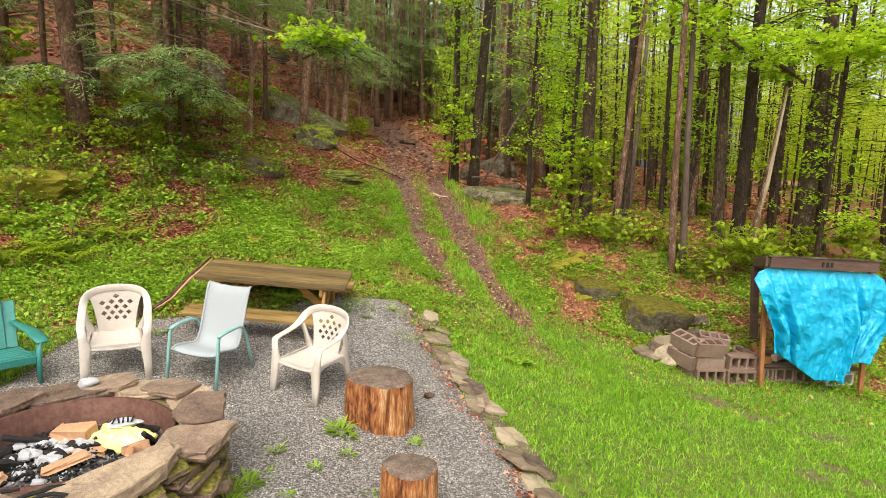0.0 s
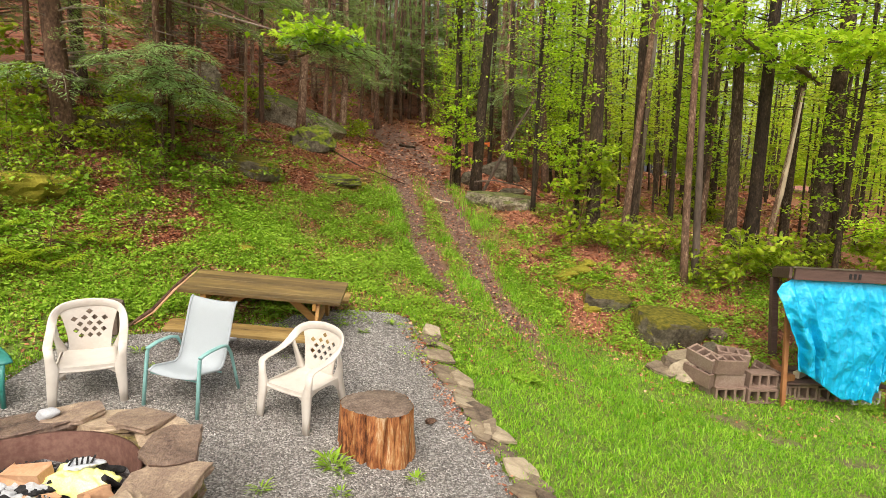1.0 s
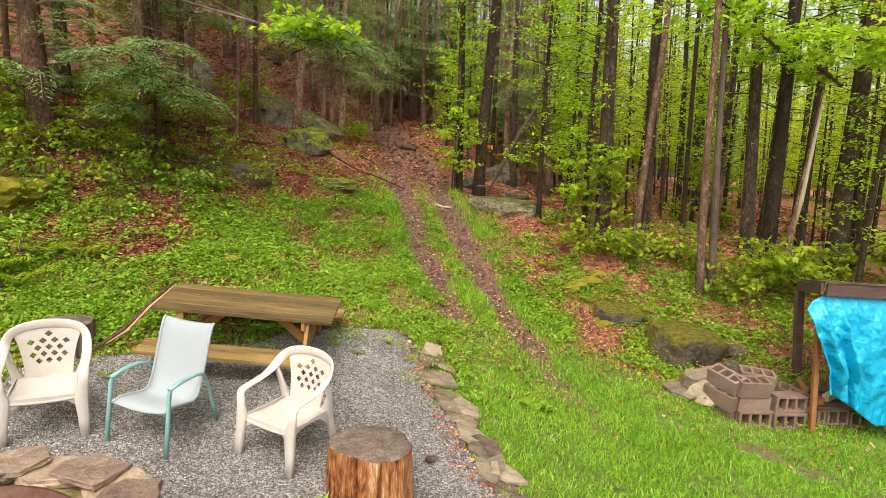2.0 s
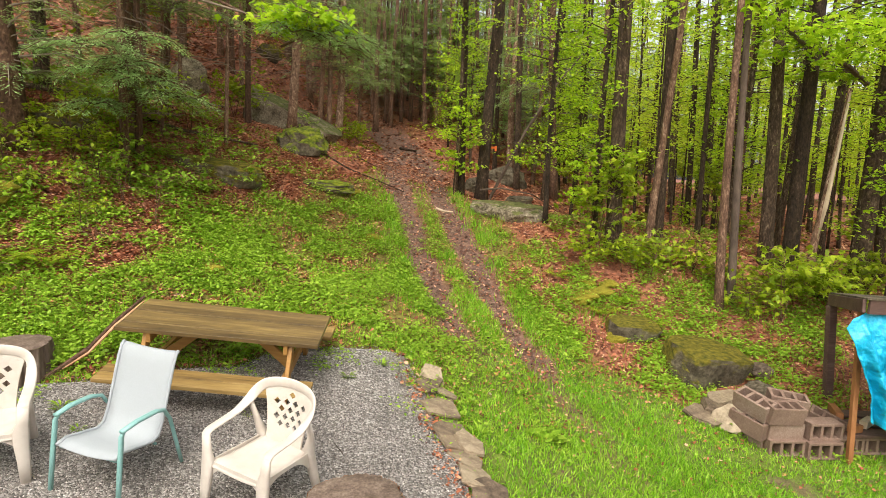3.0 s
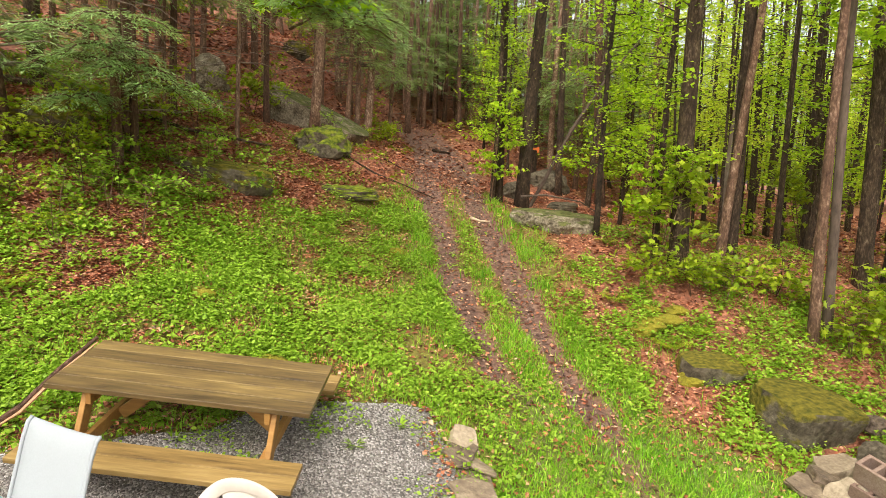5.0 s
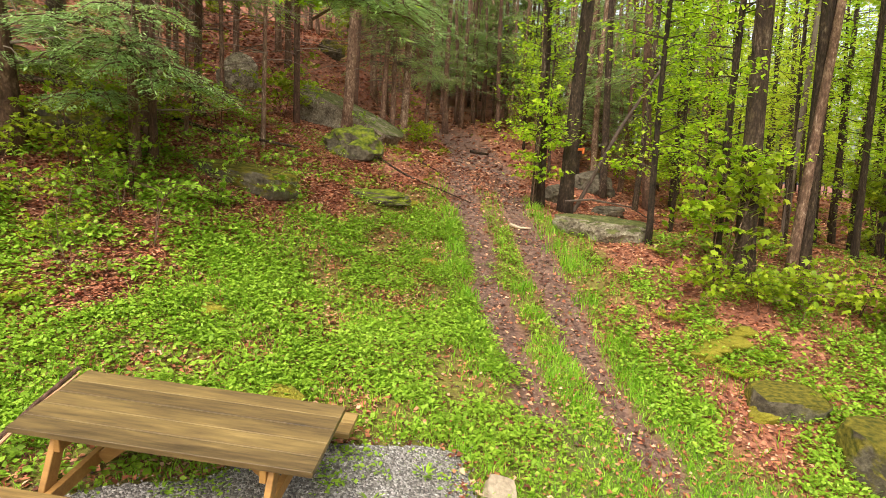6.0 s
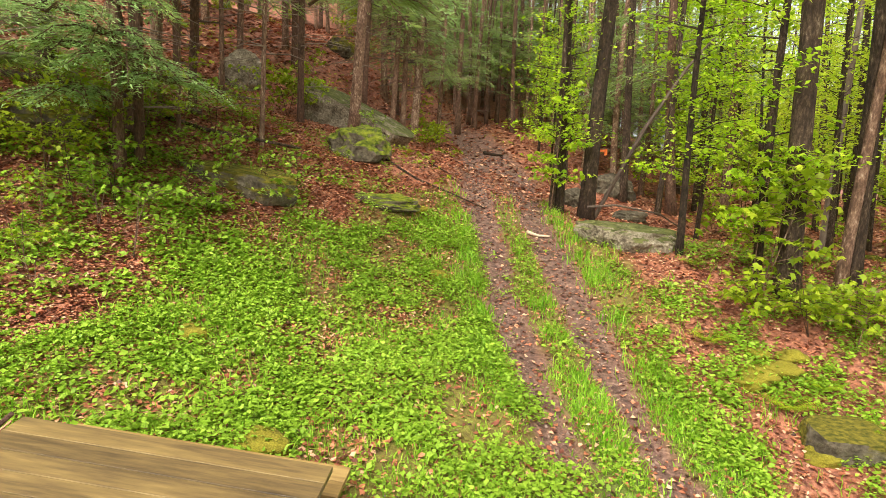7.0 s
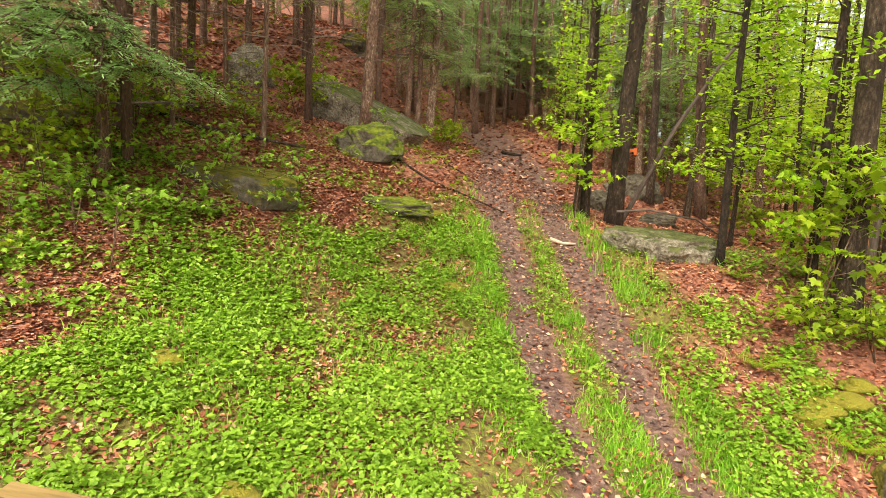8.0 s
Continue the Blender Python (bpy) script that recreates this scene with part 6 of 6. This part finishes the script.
blaze = thing("trail_marker", "orange painted trail blaze nailed to a trunk", "sign", pose(0.93, 16.42, gz(0.9, 16.4) + 1.28, 90, 0, 0))
part("board", boxed((0.30, 0.05, 0.012), pose(0.0, 0, 0), 0.004), ORANGE, blaze)
part("tab", boxed((0.05, 0.12, 0.012), pose(0.14, -0.02, 0.006), 0.004), ORANGE, blaze)


# ---- undergrowth ----
def sapling(seed, h, reach, n, size=0.10, leaf=None, stems=1):
    """Stem and leaf meshes of a low maple sapling: thin stems with flat tiers of leaves."""
    rng = np.random.RandomState(seed)
    bm, cs = bmesh.new(), []
    for s in range(stems):
        a0 = rng.uniform(0, 6.28)
        top = np.array([math.cos(a0), math.sin(a0), 0]) * (0.25 * h if stems > 1 else 0.06 * h) + [0, 0, h]
        tube([(0, 0, -0.05), tuple(top * 0.5 + rng.normal(0, 0.03, 3)), tuple(top)], [0.004 + 0.004 * h, 0.003 + 0.0025 * h, 0.002], 5, bm, False)
        for k in range(n):
            f = rng.uniform(0.25, 1.0)
            o = top * f
            a, L = rng.uniform(0, 6.28), reach * rng.uniform(0.4, 1.0) * (1.15 - 0.5 * f)
            tip = o + L * np.array([math.cos(a), math.sin(a), rng.uniform(-0.15, 0.35)])
            tube([o, (o + tip) / 2 + [0, 0, 0.03], tip], [0.005, 0.004, 0.002], 4, bm, False)
            m = max(4, int(17 * L / 0.6))
            g = rng.uniform(0.3, 1.1, (m, 1))
            th, rr = rng.uniform(0, 6.28, (m, 1)), np.abs(rng.normal(0, 0.13 + 0.08 * L, (m, 1)))
            cs.append(o + (tip - o) * g + np.concatenate([np.cos(th) * rr, np.sin(th) * rr, rng.normal(0, 0.03, (m, 1))], 1))
    v, f = leaves(np.concatenate(cs), size, rng, 0.45, 0.9, True)
    return mesh_of("stem", bm, BARK_RED, True), raw("foliage", v, f, leaf or SHRUB)


LOW = [sapling(70 + k, 0.55 + 0.1 * k, 0.55, 11, 0.09, stems=2) for k in range(3)]
MID = [sapling(80 + k, 1.2 + 0.2 * k, 0.75, 16, 0.13, stems=2) for k in range(3)]
AIRY = [sapling(170 + k, 0.6 + 0.12 * k, 0.6, 7, 0.075, WEED, 2) for k in range(3)]
AIRY_MID = [sapling(180 + k, 1.15 + 0.2 * k, 0.8, 9, 0.085, stems=2) for k in range(3)]
TALL = [sapling(90 + k, 2.4 + 0.3 * k, 0.9, 26, 0.135) for k in range(3)]
TALL_MAPLE = [sapling(97 + k, 2.6 + 0.4 * k, 0.95, 30, 0.14, LEAF) for k in range(2)]
GREENS = [sapling(95 + k, 0.8, 0.5, 10, 0.10, LEAF, 2) for k in range(2)]


def shrub(meshes, x, y, yaw, scale, label="low maple sapling with yellow-green new leaves", group="saplings of the undergrowth"):
    t = thing("sapling", label, "shrub", Matrix.Translation((x, y, gz(x, y))) @ pose(0, 0, 0, 0, 0, yaw) @ Matrix.Diagonal((scale, scale, scale, 1)), group)
    tagged(part("stem", meshes[0], None, t), "", "", "", "stuff")
    part("foliage", meshes[1], None, t)


for k, (x, y, h) in enumerate([(3.6, 12.5, 0), (4.1, 12.7, 0), (3.1, 12.3, 0), (2.6, 12.6, 0), (4.8, 12.3, 0), (5.3, 12.0, 0), (5.6, 11.6, 1), (5.0, 11.5, 0), (6.1, 12.2, 0), (6.6, 12.0, 1), (7.2, 12.3, 0), (3.5, 12.1, 0), (7.9, 12.9, 1), (9.0, 13.2, 1), (2.8, 13.1, 1), (4.4, 12.5, 0), (4.0, 15.5, 1), (6.0, 15.0, 1), (10.2, 13.5, 1), (8.3, 11.6, 1)]):
    shrub((LOW, MID)[h][k % 3], x, y, 67 * k, 0.85 + 0.1 * (k % 4))
shrub(TALL_MAPLE[0], 2.7, 13.2, 20, 0.75, "young maple in large bright new leaves")
shrub(TALL_MAPLE[1], 0.1, 15.7, 130, 0.75, "young maple in large bright new leaves")
for k, (x, y, h) in enumerate([(-7.1, 10.2, 2), (-8.2, 9.6, 2), (-8.8, 10.6, 2), (-6.2, 9.7, 0), (-5.3, 10.4, 0), (-4.3, 12.35, 0), (-3.75, 12.45, 0), (-5.0, 11.2, 0), (-7.4, 8.7, 1), (-8.4, 8.2, 1), (-8.8, 12.2, 2), (-5.0, 13.4, 0), (-5.3, 14.8, 1), (-3.7, 17.4, 0), (-4.3, 10.5, 0), (-6.6, 10.7, 1), (-4.9, 12.3, 0), (-7.3, 12.9, 1), (-5.9, 11.2, 1), (-6.6, 9.1, 0)]):
    shrub((AIRY, AIRY_MID, TALL)[h][k % 3], x, y, 49 * k, 0.75 + 0.1 * (k % 4), "thin maple sapling with sparse pale new leaves")
for k, (x, y) in enumerate([(-5.0, 9.9), (-6.0, 10.1), (-6.6, 9.6), (-7.4, 9.5), (-5.3, 10.9)]):
    shrub(AIRY_MID[k % 3], x, y, 83 * k, 0.62 + 0.1 * (k % 3), "thin maple sapling with sparse pale new leaves")
for k in range(46):
    rng_k = np.random.RandomState(700 + k)
    x, y = rng_k.uniform(-9.5, -3.4), rng_k.uniform(8.0, 13.2)
    if green(x, y) < 0.5:
        shrub((AIRY, AIRY, AIRY_MID)[k % 3][k % 2], x, y, 31 * k, rng_k.uniform(0.6, 1.05), "thin maple sapling with sparse pale new leaves")
for k in range(15):
    rng_k = np.random.RandomState(300 + k)
    x, y = rng_k.uniform(1.5, 15), rng_k.uniform(14.5, 30)
    if lane(x, y) < 0.1:
        shrub((MID, TALL, GREENS)[k % 3][k % 2], x, y, 31 * k, rng_k.uniform(0.6, 1.2))
for k in range(16):
    rng_k = np.random.RandomState(400 + k)
    x, y = rng_k.uniform(-12, -2.5), rng_k.uniform(14, 30)
    if lane(x, y) < 0.1:
        shrub((MID, GREENS, TALL)[k % 3][k % 2], x, y, 31 * k, rng_k.uniform(0.5, 1.0))


def fern_mesh(seed, n=9, L=0.55):
    rng = np.random.RandomState(seed)
    V, F = [], []
    for k in range(n):
        a = 2 * math.pi * k / n + rng.uniform(-0.3, 0.3)
        d, s = np.array([math.cos(a), math.sin(a), 0]), np.array([-math.sin(a), math.cos(a), 0])
        for i in range(13):
            f = 0.15 + 0.85 * i / 12
            o = d * L * f * 0.8 + np.array([0, 0, L * (0.95 * f - 0.62 * f * f)])
            w = L * 0.26 * math.sin(math.pi * (0.12 + 0.86 * f)) + 0.012
            for q in (-1, 1):
                b = len(V)
                V += [o - d * 0.012, o + d * 0.014, o + s * q * w + d * 0.05 - np.array([0, 0, 0.25 * w])]
                F.append((b, b + 1, b + 2))
    return raw("fern", V, F, SHRUB)


FERNS = [fern_mesh(k, 8 + k, 0.5 + 0.08 * k) for k in range(3)]
for k, (x, y, s) in enumerate([(-5.6, 8.4, 1.2), (-5.2, 8.2, 1.0), (-5.9, 8.0, 1.1), (-5.3, 8.9, 1.0), (-6.4, 8.9, 1.0), (2.5, 11.2, 0.55), (2.95, 11.5, 0.5), (3.3, 11.0, 0.5), (1.9, 12.0, 0.5), (2.1, 13.7, 0.5), (-4.9, 9.0, 0.8)]):
    thing("fern", "fresh green fern with arching fronds", "fern", Matrix.Translation((x, y, gz(x, y))) @ pose(0, 0, 0, 0, 0, 50 * k) @ Matrix.Diagonal((s, s, s, 1)), "ferns", "", FERNS[k % 3])


def rosette(seed, n=36, L=0.17, wide=0.05):
    rng = np.random.RandomState(seed)
    V, F = [], []
    for k in range(n):
        a, l = rng.uniform(0, 6.28), L * rng.uniform(0.5, 1.1)
        d, s, w = np.array([math.cos(a), math.sin(a), 0]), np.array([-math.sin(a), math.cos(a), 0]), l * rng.uniform(wide, wide * 2.0)
        up = rng.uniform(0.15, 0.8)
        b = len(V)
        V += [d * 0.01, d * l * 0.55 + s * w + [0, 0, l * up * 0.6], d * l + [0, 0, l * up * 0.75], d * l * 0.55 - s * w + [0, 0, l * up * 0.6]]
        F.append((b, b + 1, b + 2, b + 3))
    return raw("weed", V, F, WEED)


ROSETTES = [rosette(k) for k in range(3)]
BROAD = rosette(9, 12, 0.24, 0.22)
for k, (x, y, s) in enumerate([(-0.88, 5.12, 1.5), (-0.95, 5.2, 1.2), (-0.8, 5.05, 1.1), (-0.2, 5.08, 1.0), (-1.36, 4.72, 1.0), (-0.76, 4.78, 1.0), (-0.98, 4.52, 0.8), (-1.3, 4.4, 0.6), (-1.42, 4.18, 1.6), (-1.5, 4.05, 1.5), (-1.46, 3.9, 1.4), (-0.5, 4.25, 0.7), (-1.1, 4.1, 0.7), (-1.0, 7.75, 0.9), (-1.75, 6.9, 0.6), (-0.7, 8.15, 0.9), (-2.0, 7.3, 0.8), (-2.3, 7.45, 0.9), (-1.7, 7.35, 0.8), (0.35, 7.3, 1.1), (0.9, 8.6, 0.9), (-3.3, 6.75, 1.0), (-3.0, 6.5, 0.7)]):
    thing("weed", "small green rosette weed growing in the gravel", "weed", Matrix.Translation((x, y, gz(x, y) + 0.012)) @ pose(0, 0, 0, 0, 0, 77 * k) @ Matrix.Diagonal((s * 0.72, s * 0.72, s * 0.8, 1)), "weeds in the gravel", "", ROSETTES[k % 3])


thing("broad_weed", "broad-leaved pale green weed in the lawn", "weed", Matrix.Translation((1.08, 7.735, gz(1.08, 7.735) + 0.01)) @ Matrix.Diagonal((1.0, 1.0, 0.8, 1)), "", "", BROAD)


# ---- uncountable growth and debris ----
def stuff(name, label, category, v, f, material):
    tagged(new(name, raw(name, v, f, material)), label, category, "", "stuff")


def scatter(seed, n, region, chance):
    rng = np.random.RandomState(seed)
    x, y = rng.uniform(region[0], region[1], n), rng.uniform(region[2], region[3], n)
    keep = rng.uniform(0, 1, n) < chance(x, y)
    x, y = x[keep], y[keep]
    return rng, np.stack([x, y, land(x, y)], 1)


def blades(rng, c, length, width, lean=0.5):
    n = len(c)
    a, tilt = rng.uniform(0, 6.28, n), np.abs(rng.normal(0, lean, n))
    L = (length * rng.uniform(0.5, 1.4, n))[:, None]
    d = np.stack([np.cos(a) * np.sin(tilt), np.sin(a) * np.sin(tilt), np.cos(tilt)], 1)
    b = rng.uniform(0, 6.28, n)
    s = np.stack([np.cos(b), np.sin(b), 0 * b], 1) * width * rng.uniform(0.6, 1.4, (n, 1))
    c = c - [0, 0, 0.01]
    mid = c + d * L * 0.55
    tip = c + d * L + np.stack([np.cos(a), np.sin(a), 0 * a - 0.6], 1) * L * 0.22
    v = np.stack([c - s / 2, c + s / 2, mid + s * 0.4, mid - s * 0.4, tip], 1).reshape(-1, 3)
    i = np.arange(n)[:, None] * 5
    return v, np.concatenate([i + [[0, 1, 2]], i + [[0, 2, 3]], i + [[3, 2, 4]]], 0)


on_pad = lambda x, y: step(-0.02, 0.05, gravelled(x, y))
weedy = lambda x, y: 1 - step(-0.5, 0.6, x - np.interp(y, [0, 7, 9, 30], [-4.5, -3.8, 0.0, -1.0]) + 1.2 * (vn(x, y, 0.8, 21) - 0.5))

rng, c = scatter(501, 210000, (-0.6, 8.5, 2.6, 11), lambda x, y: green(x, y) * (1 - on_pad(x, y)) * (1 - 0.93 * ruts(x, y)) * (1 - 0.9 * bare(x, y)) * (0.25 + 0.75 * vn(x, y, 0.5, 22)) * (1 - 0.75 * weedy(x, y)))
stuff("lawn_grass", "short bright green lawn grass, wet and uneven", "grass", *blades(rng, c, 0.07, 0.011), GRASS)
rng, c = scatter(502, 130000, (-6, 3.5, 7, 16), lambda x, y: green(x, y) * (1 - on_pad(x, y)) * (1 - ruts(x, y)) * np.clip(0.10 + 1.5 * (vn(x, y, 0.6, 23) - 0.42) + 0.35 * lane(x, y) * step(9, 11, y), 0, 1))
stuff("rough_grass", "tufts of long fresh grass beside the wheel tracks", "grass", *blades(rng, c, 0.11, 0.010, 0.5), GRASS)


def tufts(seed, spots, per, length):
    rng = np.random.RandomState(seed)
    x = np.concatenate([rng.normal(a, r, per) for a, b, r in spots])
    y = np.concatenate([rng.normal(b, r, per) for a, b, r in spots])
    return blades(rng, np.stack([x, y, land(x, y)], 1), length, 0.011, 0.4)


EDGE_TUFTS = [(float(np.interp(y, RUT_Y, RUT_L)) - 0.38, y, 0.09) for y in (11.0, 11.7, 12.3, 13.0, 13.6, 14.1)] + [(float(np.interp(y, RUT_Y, RUT_R)) + 0.42, y, 0.12) for y in (10.6, 11.4, 12.2, 13.1, 13.6, 14.2, 14.9, 15.6, 16.4)] + [((float(np.interp(y, RUT_Y, RUT_R)) + float(np.interp(y, RUT_Y, RUT_L))) / 2, y, 0.11) for y in (10.0, 10.9, 11.6, 12.3)]
stuff("lane_grass", "thick grass tufts along the edges of the lane", "grass", *tufts(503, EDGE_TUFTS, 110, 0.17), GRASS)


def weeds(seed, n, region, chance, size, per):
    rng, c = scatter(seed, n, region, chance)
    k = len(c)
    c = np.repeat(c, per, 0) + rng.normal(0, 1, (k * per, 3)) * [0.05, 0.05, 0.0]
    c[:, 2] += np.abs(rng.normal(0.05, 0.03, k * per))
    return leaves(c, size * rng.uniform(0.6, 1.35, k * per), rng, 0.05, 0.68)


not_here = lambda x, y: (1 - on_pad(x, y)) * (1 - 0.95 * ruts(x, y))
stuff("ground_weeds", "dense low broad-leaved weeds covering the slope", "weeds", *weeds(511, 52000, (-7, 1.2, 7.2, 14.6), lambda x, y: green(x, y) * not_here(x, y) * (0.15 + 0.85 * weedy(x, y)) * np.clip(0.16 * step(13, 9.5, y) + 2.6 * (0.7 * vn(x, y, 0.45, 25) + 0.3 * vn(x, y, 0.16, 47) - 0.38) - 0.15 * step(-2.0, -4.2, x + 0.8 * vn(x, y, 0.7, 52)), 0, 1), 0.042, 8), WEED)
stuff("bank_weeds", "scattered low weeds among the fallen leaves", "weeds", *weeds(512, 34000, (-11, -2.5, 4.5, 16), lambda x, y: (1 - 0.7 * green(x, y)) * not_here(x, y) * np.clip(3.2 * (0.6 * vn(x, y, 0.8, 26) + 0.4 * vn(x, y, 0.3, 46) - 0.37), 0, 1) * (1 - 0.75 * step(12, 14.5, y)), 0.055, 7), WEED)
stuff("bank_foot_weeds", "clumps of low weeds between red-brown leaves at the foot of the bank", "weeds", *weeds(518, 5500, (-8, -3.4, 7.0, 11.5), lambda x, y: (1 - 0.6 * green(x, y)) * not_here(x, y) * np.clip(3.0 * (0.6 * vn(x, y, 0.5, 61) + 0.4 * vn(x, y, 0.2, 62) - 0.40), 0, 1), 0.055, 8), WEED)
stuff("edge_weeds", "mixed weeds between the lawn and the wood", "weeds", *weeds(513, 34000, (0.6, 9.5, 8.4, 15), lambda x, y: (1 - 0.4 * step(6, 9, x)) * not_here(x, y) * np.clip(2.4 * (0.65 * vn(x, y, 0.6, 27) + 0.35 * vn(x, y, 0.25, 48) - 0.37), 0, 1) * step(0.25, 0.6, x - np.interp(y, RUT_Y, RUT_R)) * step(-0.6, 0.3, y - np.interp(x, [1.5, 3, 4, 9], [10.2, 9.6, 8.9, 8.6])) * (1 - 0.7 * step(12.6, 13.8, y)), 0.05, 7), WEED)
stuff("edge_grass", "long straggling grass at the edge of the lawn", "grass", *blades(*scatter(514, 26000, (0.8, 9, 8.3, 14), lambda x, y: not_here(x, y) * np.clip(1.6 * (vn(x, y, 0.5, 28) - 0.45), 0, 1) * step(0.3, 0.9, x - np.interp(y, RUT_Y, RUT_R)) * step(-0.3, 0.3, y - np.interp(x, [1.5, 3, 4, 9], [10.2, 9.6, 8.7, 8.5]))), 0.16, 0.009, 0.6), GRASS)
stuff("bank_grass", "fresh green grass beside the lounge chair", "grass", *blades(*scatter(517, 42000, (-8.5, -3.0, 4.2, 9.2), lambda x, y: (1 - on_pad(x, y)) * np.clip(0.25 + 1.5 * (vn(x, y, 0.5, 43) - 0.3), 0, 1) * step(9.2, 7.4, y)), 0.085, 0.011), GRASS)
stuff("pad_weeds", "small weeds creeping into the edge of the gravel", "weeds", *weeds(516, 5000, (-4.2, 0.2, 6.4, 8.7), lambda x, y: (gravelled(x, y) > 0) * step(0.7, 0.0, gravelled(x, y)) * np.clip(1.8 * (vn(x, y, 0.3, 44) - 0.45), 0, 1) * step(6.4, 7.2, y), 0.034, 6), WEED)
stuff("wood_seedlings", "green seedlings scattered over the forest floor", "weeds", *weeds(515, 9000, (-12, 14, 14, 30), lambda x, y: (1 - lane(x, y)) * np.clip(2.2 * (vn(x, y, 1.6, 29) - 0.55), 0, 1), 0.09, 5), SHRUB)


def litter(seed, n, region, chance, size):
    rng, c = scatter(seed, n, region, chance)
    c[:, 2] += rng.uniform(0.004, 0.022, len(c)) + 0.03 * (gravelled(c[:, 0], c[:, 1]) > 0)
    k = len(c)
    yaw = rng.uniform(0, 6.28, k)
    d = np.stack([np.cos(yaw), np.sin(yaw), rng.normal(0, 0.28, k)], 1)
    s = np.stack([-np.sin(yaw), np.cos(yaw), rng.normal(0, 0.28, k)], 1)
    L = size * rng.uniform(0.5, 1.3, (k, 1))
    up = np.array([[0, 0, 1.0]]) * L * rng.uniform(0.0, 0.22, (k, 1))
    v = np.stack([c - d * L / 2, c + s * L * 0.36 + up, c + d * L / 2, c - s * L * 0.36 + up], 1).reshape(-1, 3)
    i = np.arange(k)[:, None] * 4
    return v, np.concatenate([i + [[0, 1, 2]], i + [[0, 2, 3]]], 0)


stuff("leaf_litter", "wet red-brown fallen leaves covering the forest floor", "fallen leaves", *litter(521, 190000, (-10, 10, 7.5, 21), lambda x, y: np.clip(1.05 - 0.62 * green(x, y), 0, 1) * (1 - on_pad(x, y)) * (1 - 0.7 * step(0.8, 1.8, x) * step(9.6, 8.6, y)) * (1 - 0.5 * ruts(x, y)) * (0.35 + 0.65 * vn(x, y, 0.6, 31)), 0.056), DRY)
stuff("bank_leaf_litter", "thick wet red-brown leaves on the bank below the ledge", "fallen leaves", *litter(525, 90000, (-9, -1.2, 6.8, 15), lambda x, y: np.clip(1.0 - 0.55 * green(x, y), 0, 1) * (1 - on_pad(x, y)) * (1 - 0.6 * ruts(x, y)), 0.05), DRY)
stuff("far_leaf_litter", "red-brown fallen leaves deeper in the wood", "fallen leaves", *litter(522, 50000, (-16, 18, 19, 36), lambda x, y: 1 - 0.6 * lane(x, y), 0.13), DRY)
stuff("stray_leaves", "single brown leaves lying in grass and gravel", "fallen leaves", *litter(523, 22000, (-5, 6, 4, 14), lambda x, y: (0.55 - 0.535 * step(-0.2, 0.6, x) * step(10, 8.8, y) - 0.2 * step(7.5, 6, y)) * (1 - on_pad(x, y)) + 0.9 * step(0.25, 0.0, np.abs(x + 0.15 - np.interp(y, EDGE_Y, EDGE_X))) * (y < 8.6), 0.055), DRY)

stuff("edging_leaves", "red-brown leaf scraps drifted against the edging stones", "fallen leaves", *litter(524, 9000, (-0.6, 1.7, 3, 8.5), lambda x, y: np.clip(1 - np.abs(x + 0.24 - np.interp(y, EDGE_Y, EDGE_X)) / 0.16, 0, 1) * (0.15 + 1.2 * (vn(x, y, 0.5, 41) > 0.5)), 0.034), DRY)


def pebbles(seed, n):
    rng, c = scatter(seed, n, (-4.4, 2, 2, 8.8), lambda x, y: step(-0.12, 0.06, gravelled(x, y)))
    k = len(c)
    c[:, 2] += 0.028
    r = rng.uniform(0.0055, 0.012, (k, 1))
    v = np.stack([c + r * np.array(o) * rng.uniform(0.6, 1.2, (k, 1)) + rng.normal(0, 0.15, (k, 3)) * r for o in ((1, 0, 0), (0, 1, 0), (-1, 0, 0), (0, -1, 0), (0, 0, 0.8), (0, 0, -0.8))], 1).reshape(-1, 3)
    i = np.arange(k)[:, None] * 6
    return v, np.concatenate([i + [[a, b, e]] if e == 4 else i + [[b, a, e]] for e in (4, 5) for a, b in ((0, 1), (1, 2), (2, 3), (3, 0))], 0)


def lane_stones(seed, n):
    rng, c = scatter(seed, n, (-3.5, 2.6, 7, 28), lambda x, y: 0.06 + 0.94 * ruts(x, y) * (lane(x, y) > 0.1))
    k = len(c)
    r = rng.uniform(0.008, 0.022, (k, 1)) * rng.uniform(0.6, 1.6, (k, 1))
    v = np.stack([c + r * np.array(o) * rng.uniform(0.6, 1.2, (k, 1)) + rng.normal(0, 0.15, (k, 3)) * r for o in ((1, 0, 0), (0, 1, 0), (-1, 0, 0), (0, -1, 0), (0, 0, 0.7), (0, 0, -0.7))], 1).reshape(-1, 3)
    i = np.arange(k)[:, None] * 6
    return v, np.concatenate([i + [[a, b, e]] if e == 4 else i + [[b, a, e]] for e in (4, 5) for a, b in ((0, 1), (1, 2), (2, 3), (3, 0))], 0)


LANESTONE = mat("lane_stone", [(0.15, (0.05, 0.026, 0.018)), (0.5, (0.15, 0.085, 0.06)), (0.85, (0.34, 0.24, 0.18))], 0.4, 5, 0.8, 0.2, per="island", spread=0.7)
stuff("lane_stones", "small brown stones and soil crumbs in the wheel tracks", "stones", *lane_stones(532, 30000), LANESTONE)
stuff("loose_gravel", "loose grey crushed stones on the pad", "gravel", *pebbles(531, 40000), PEBBLE)
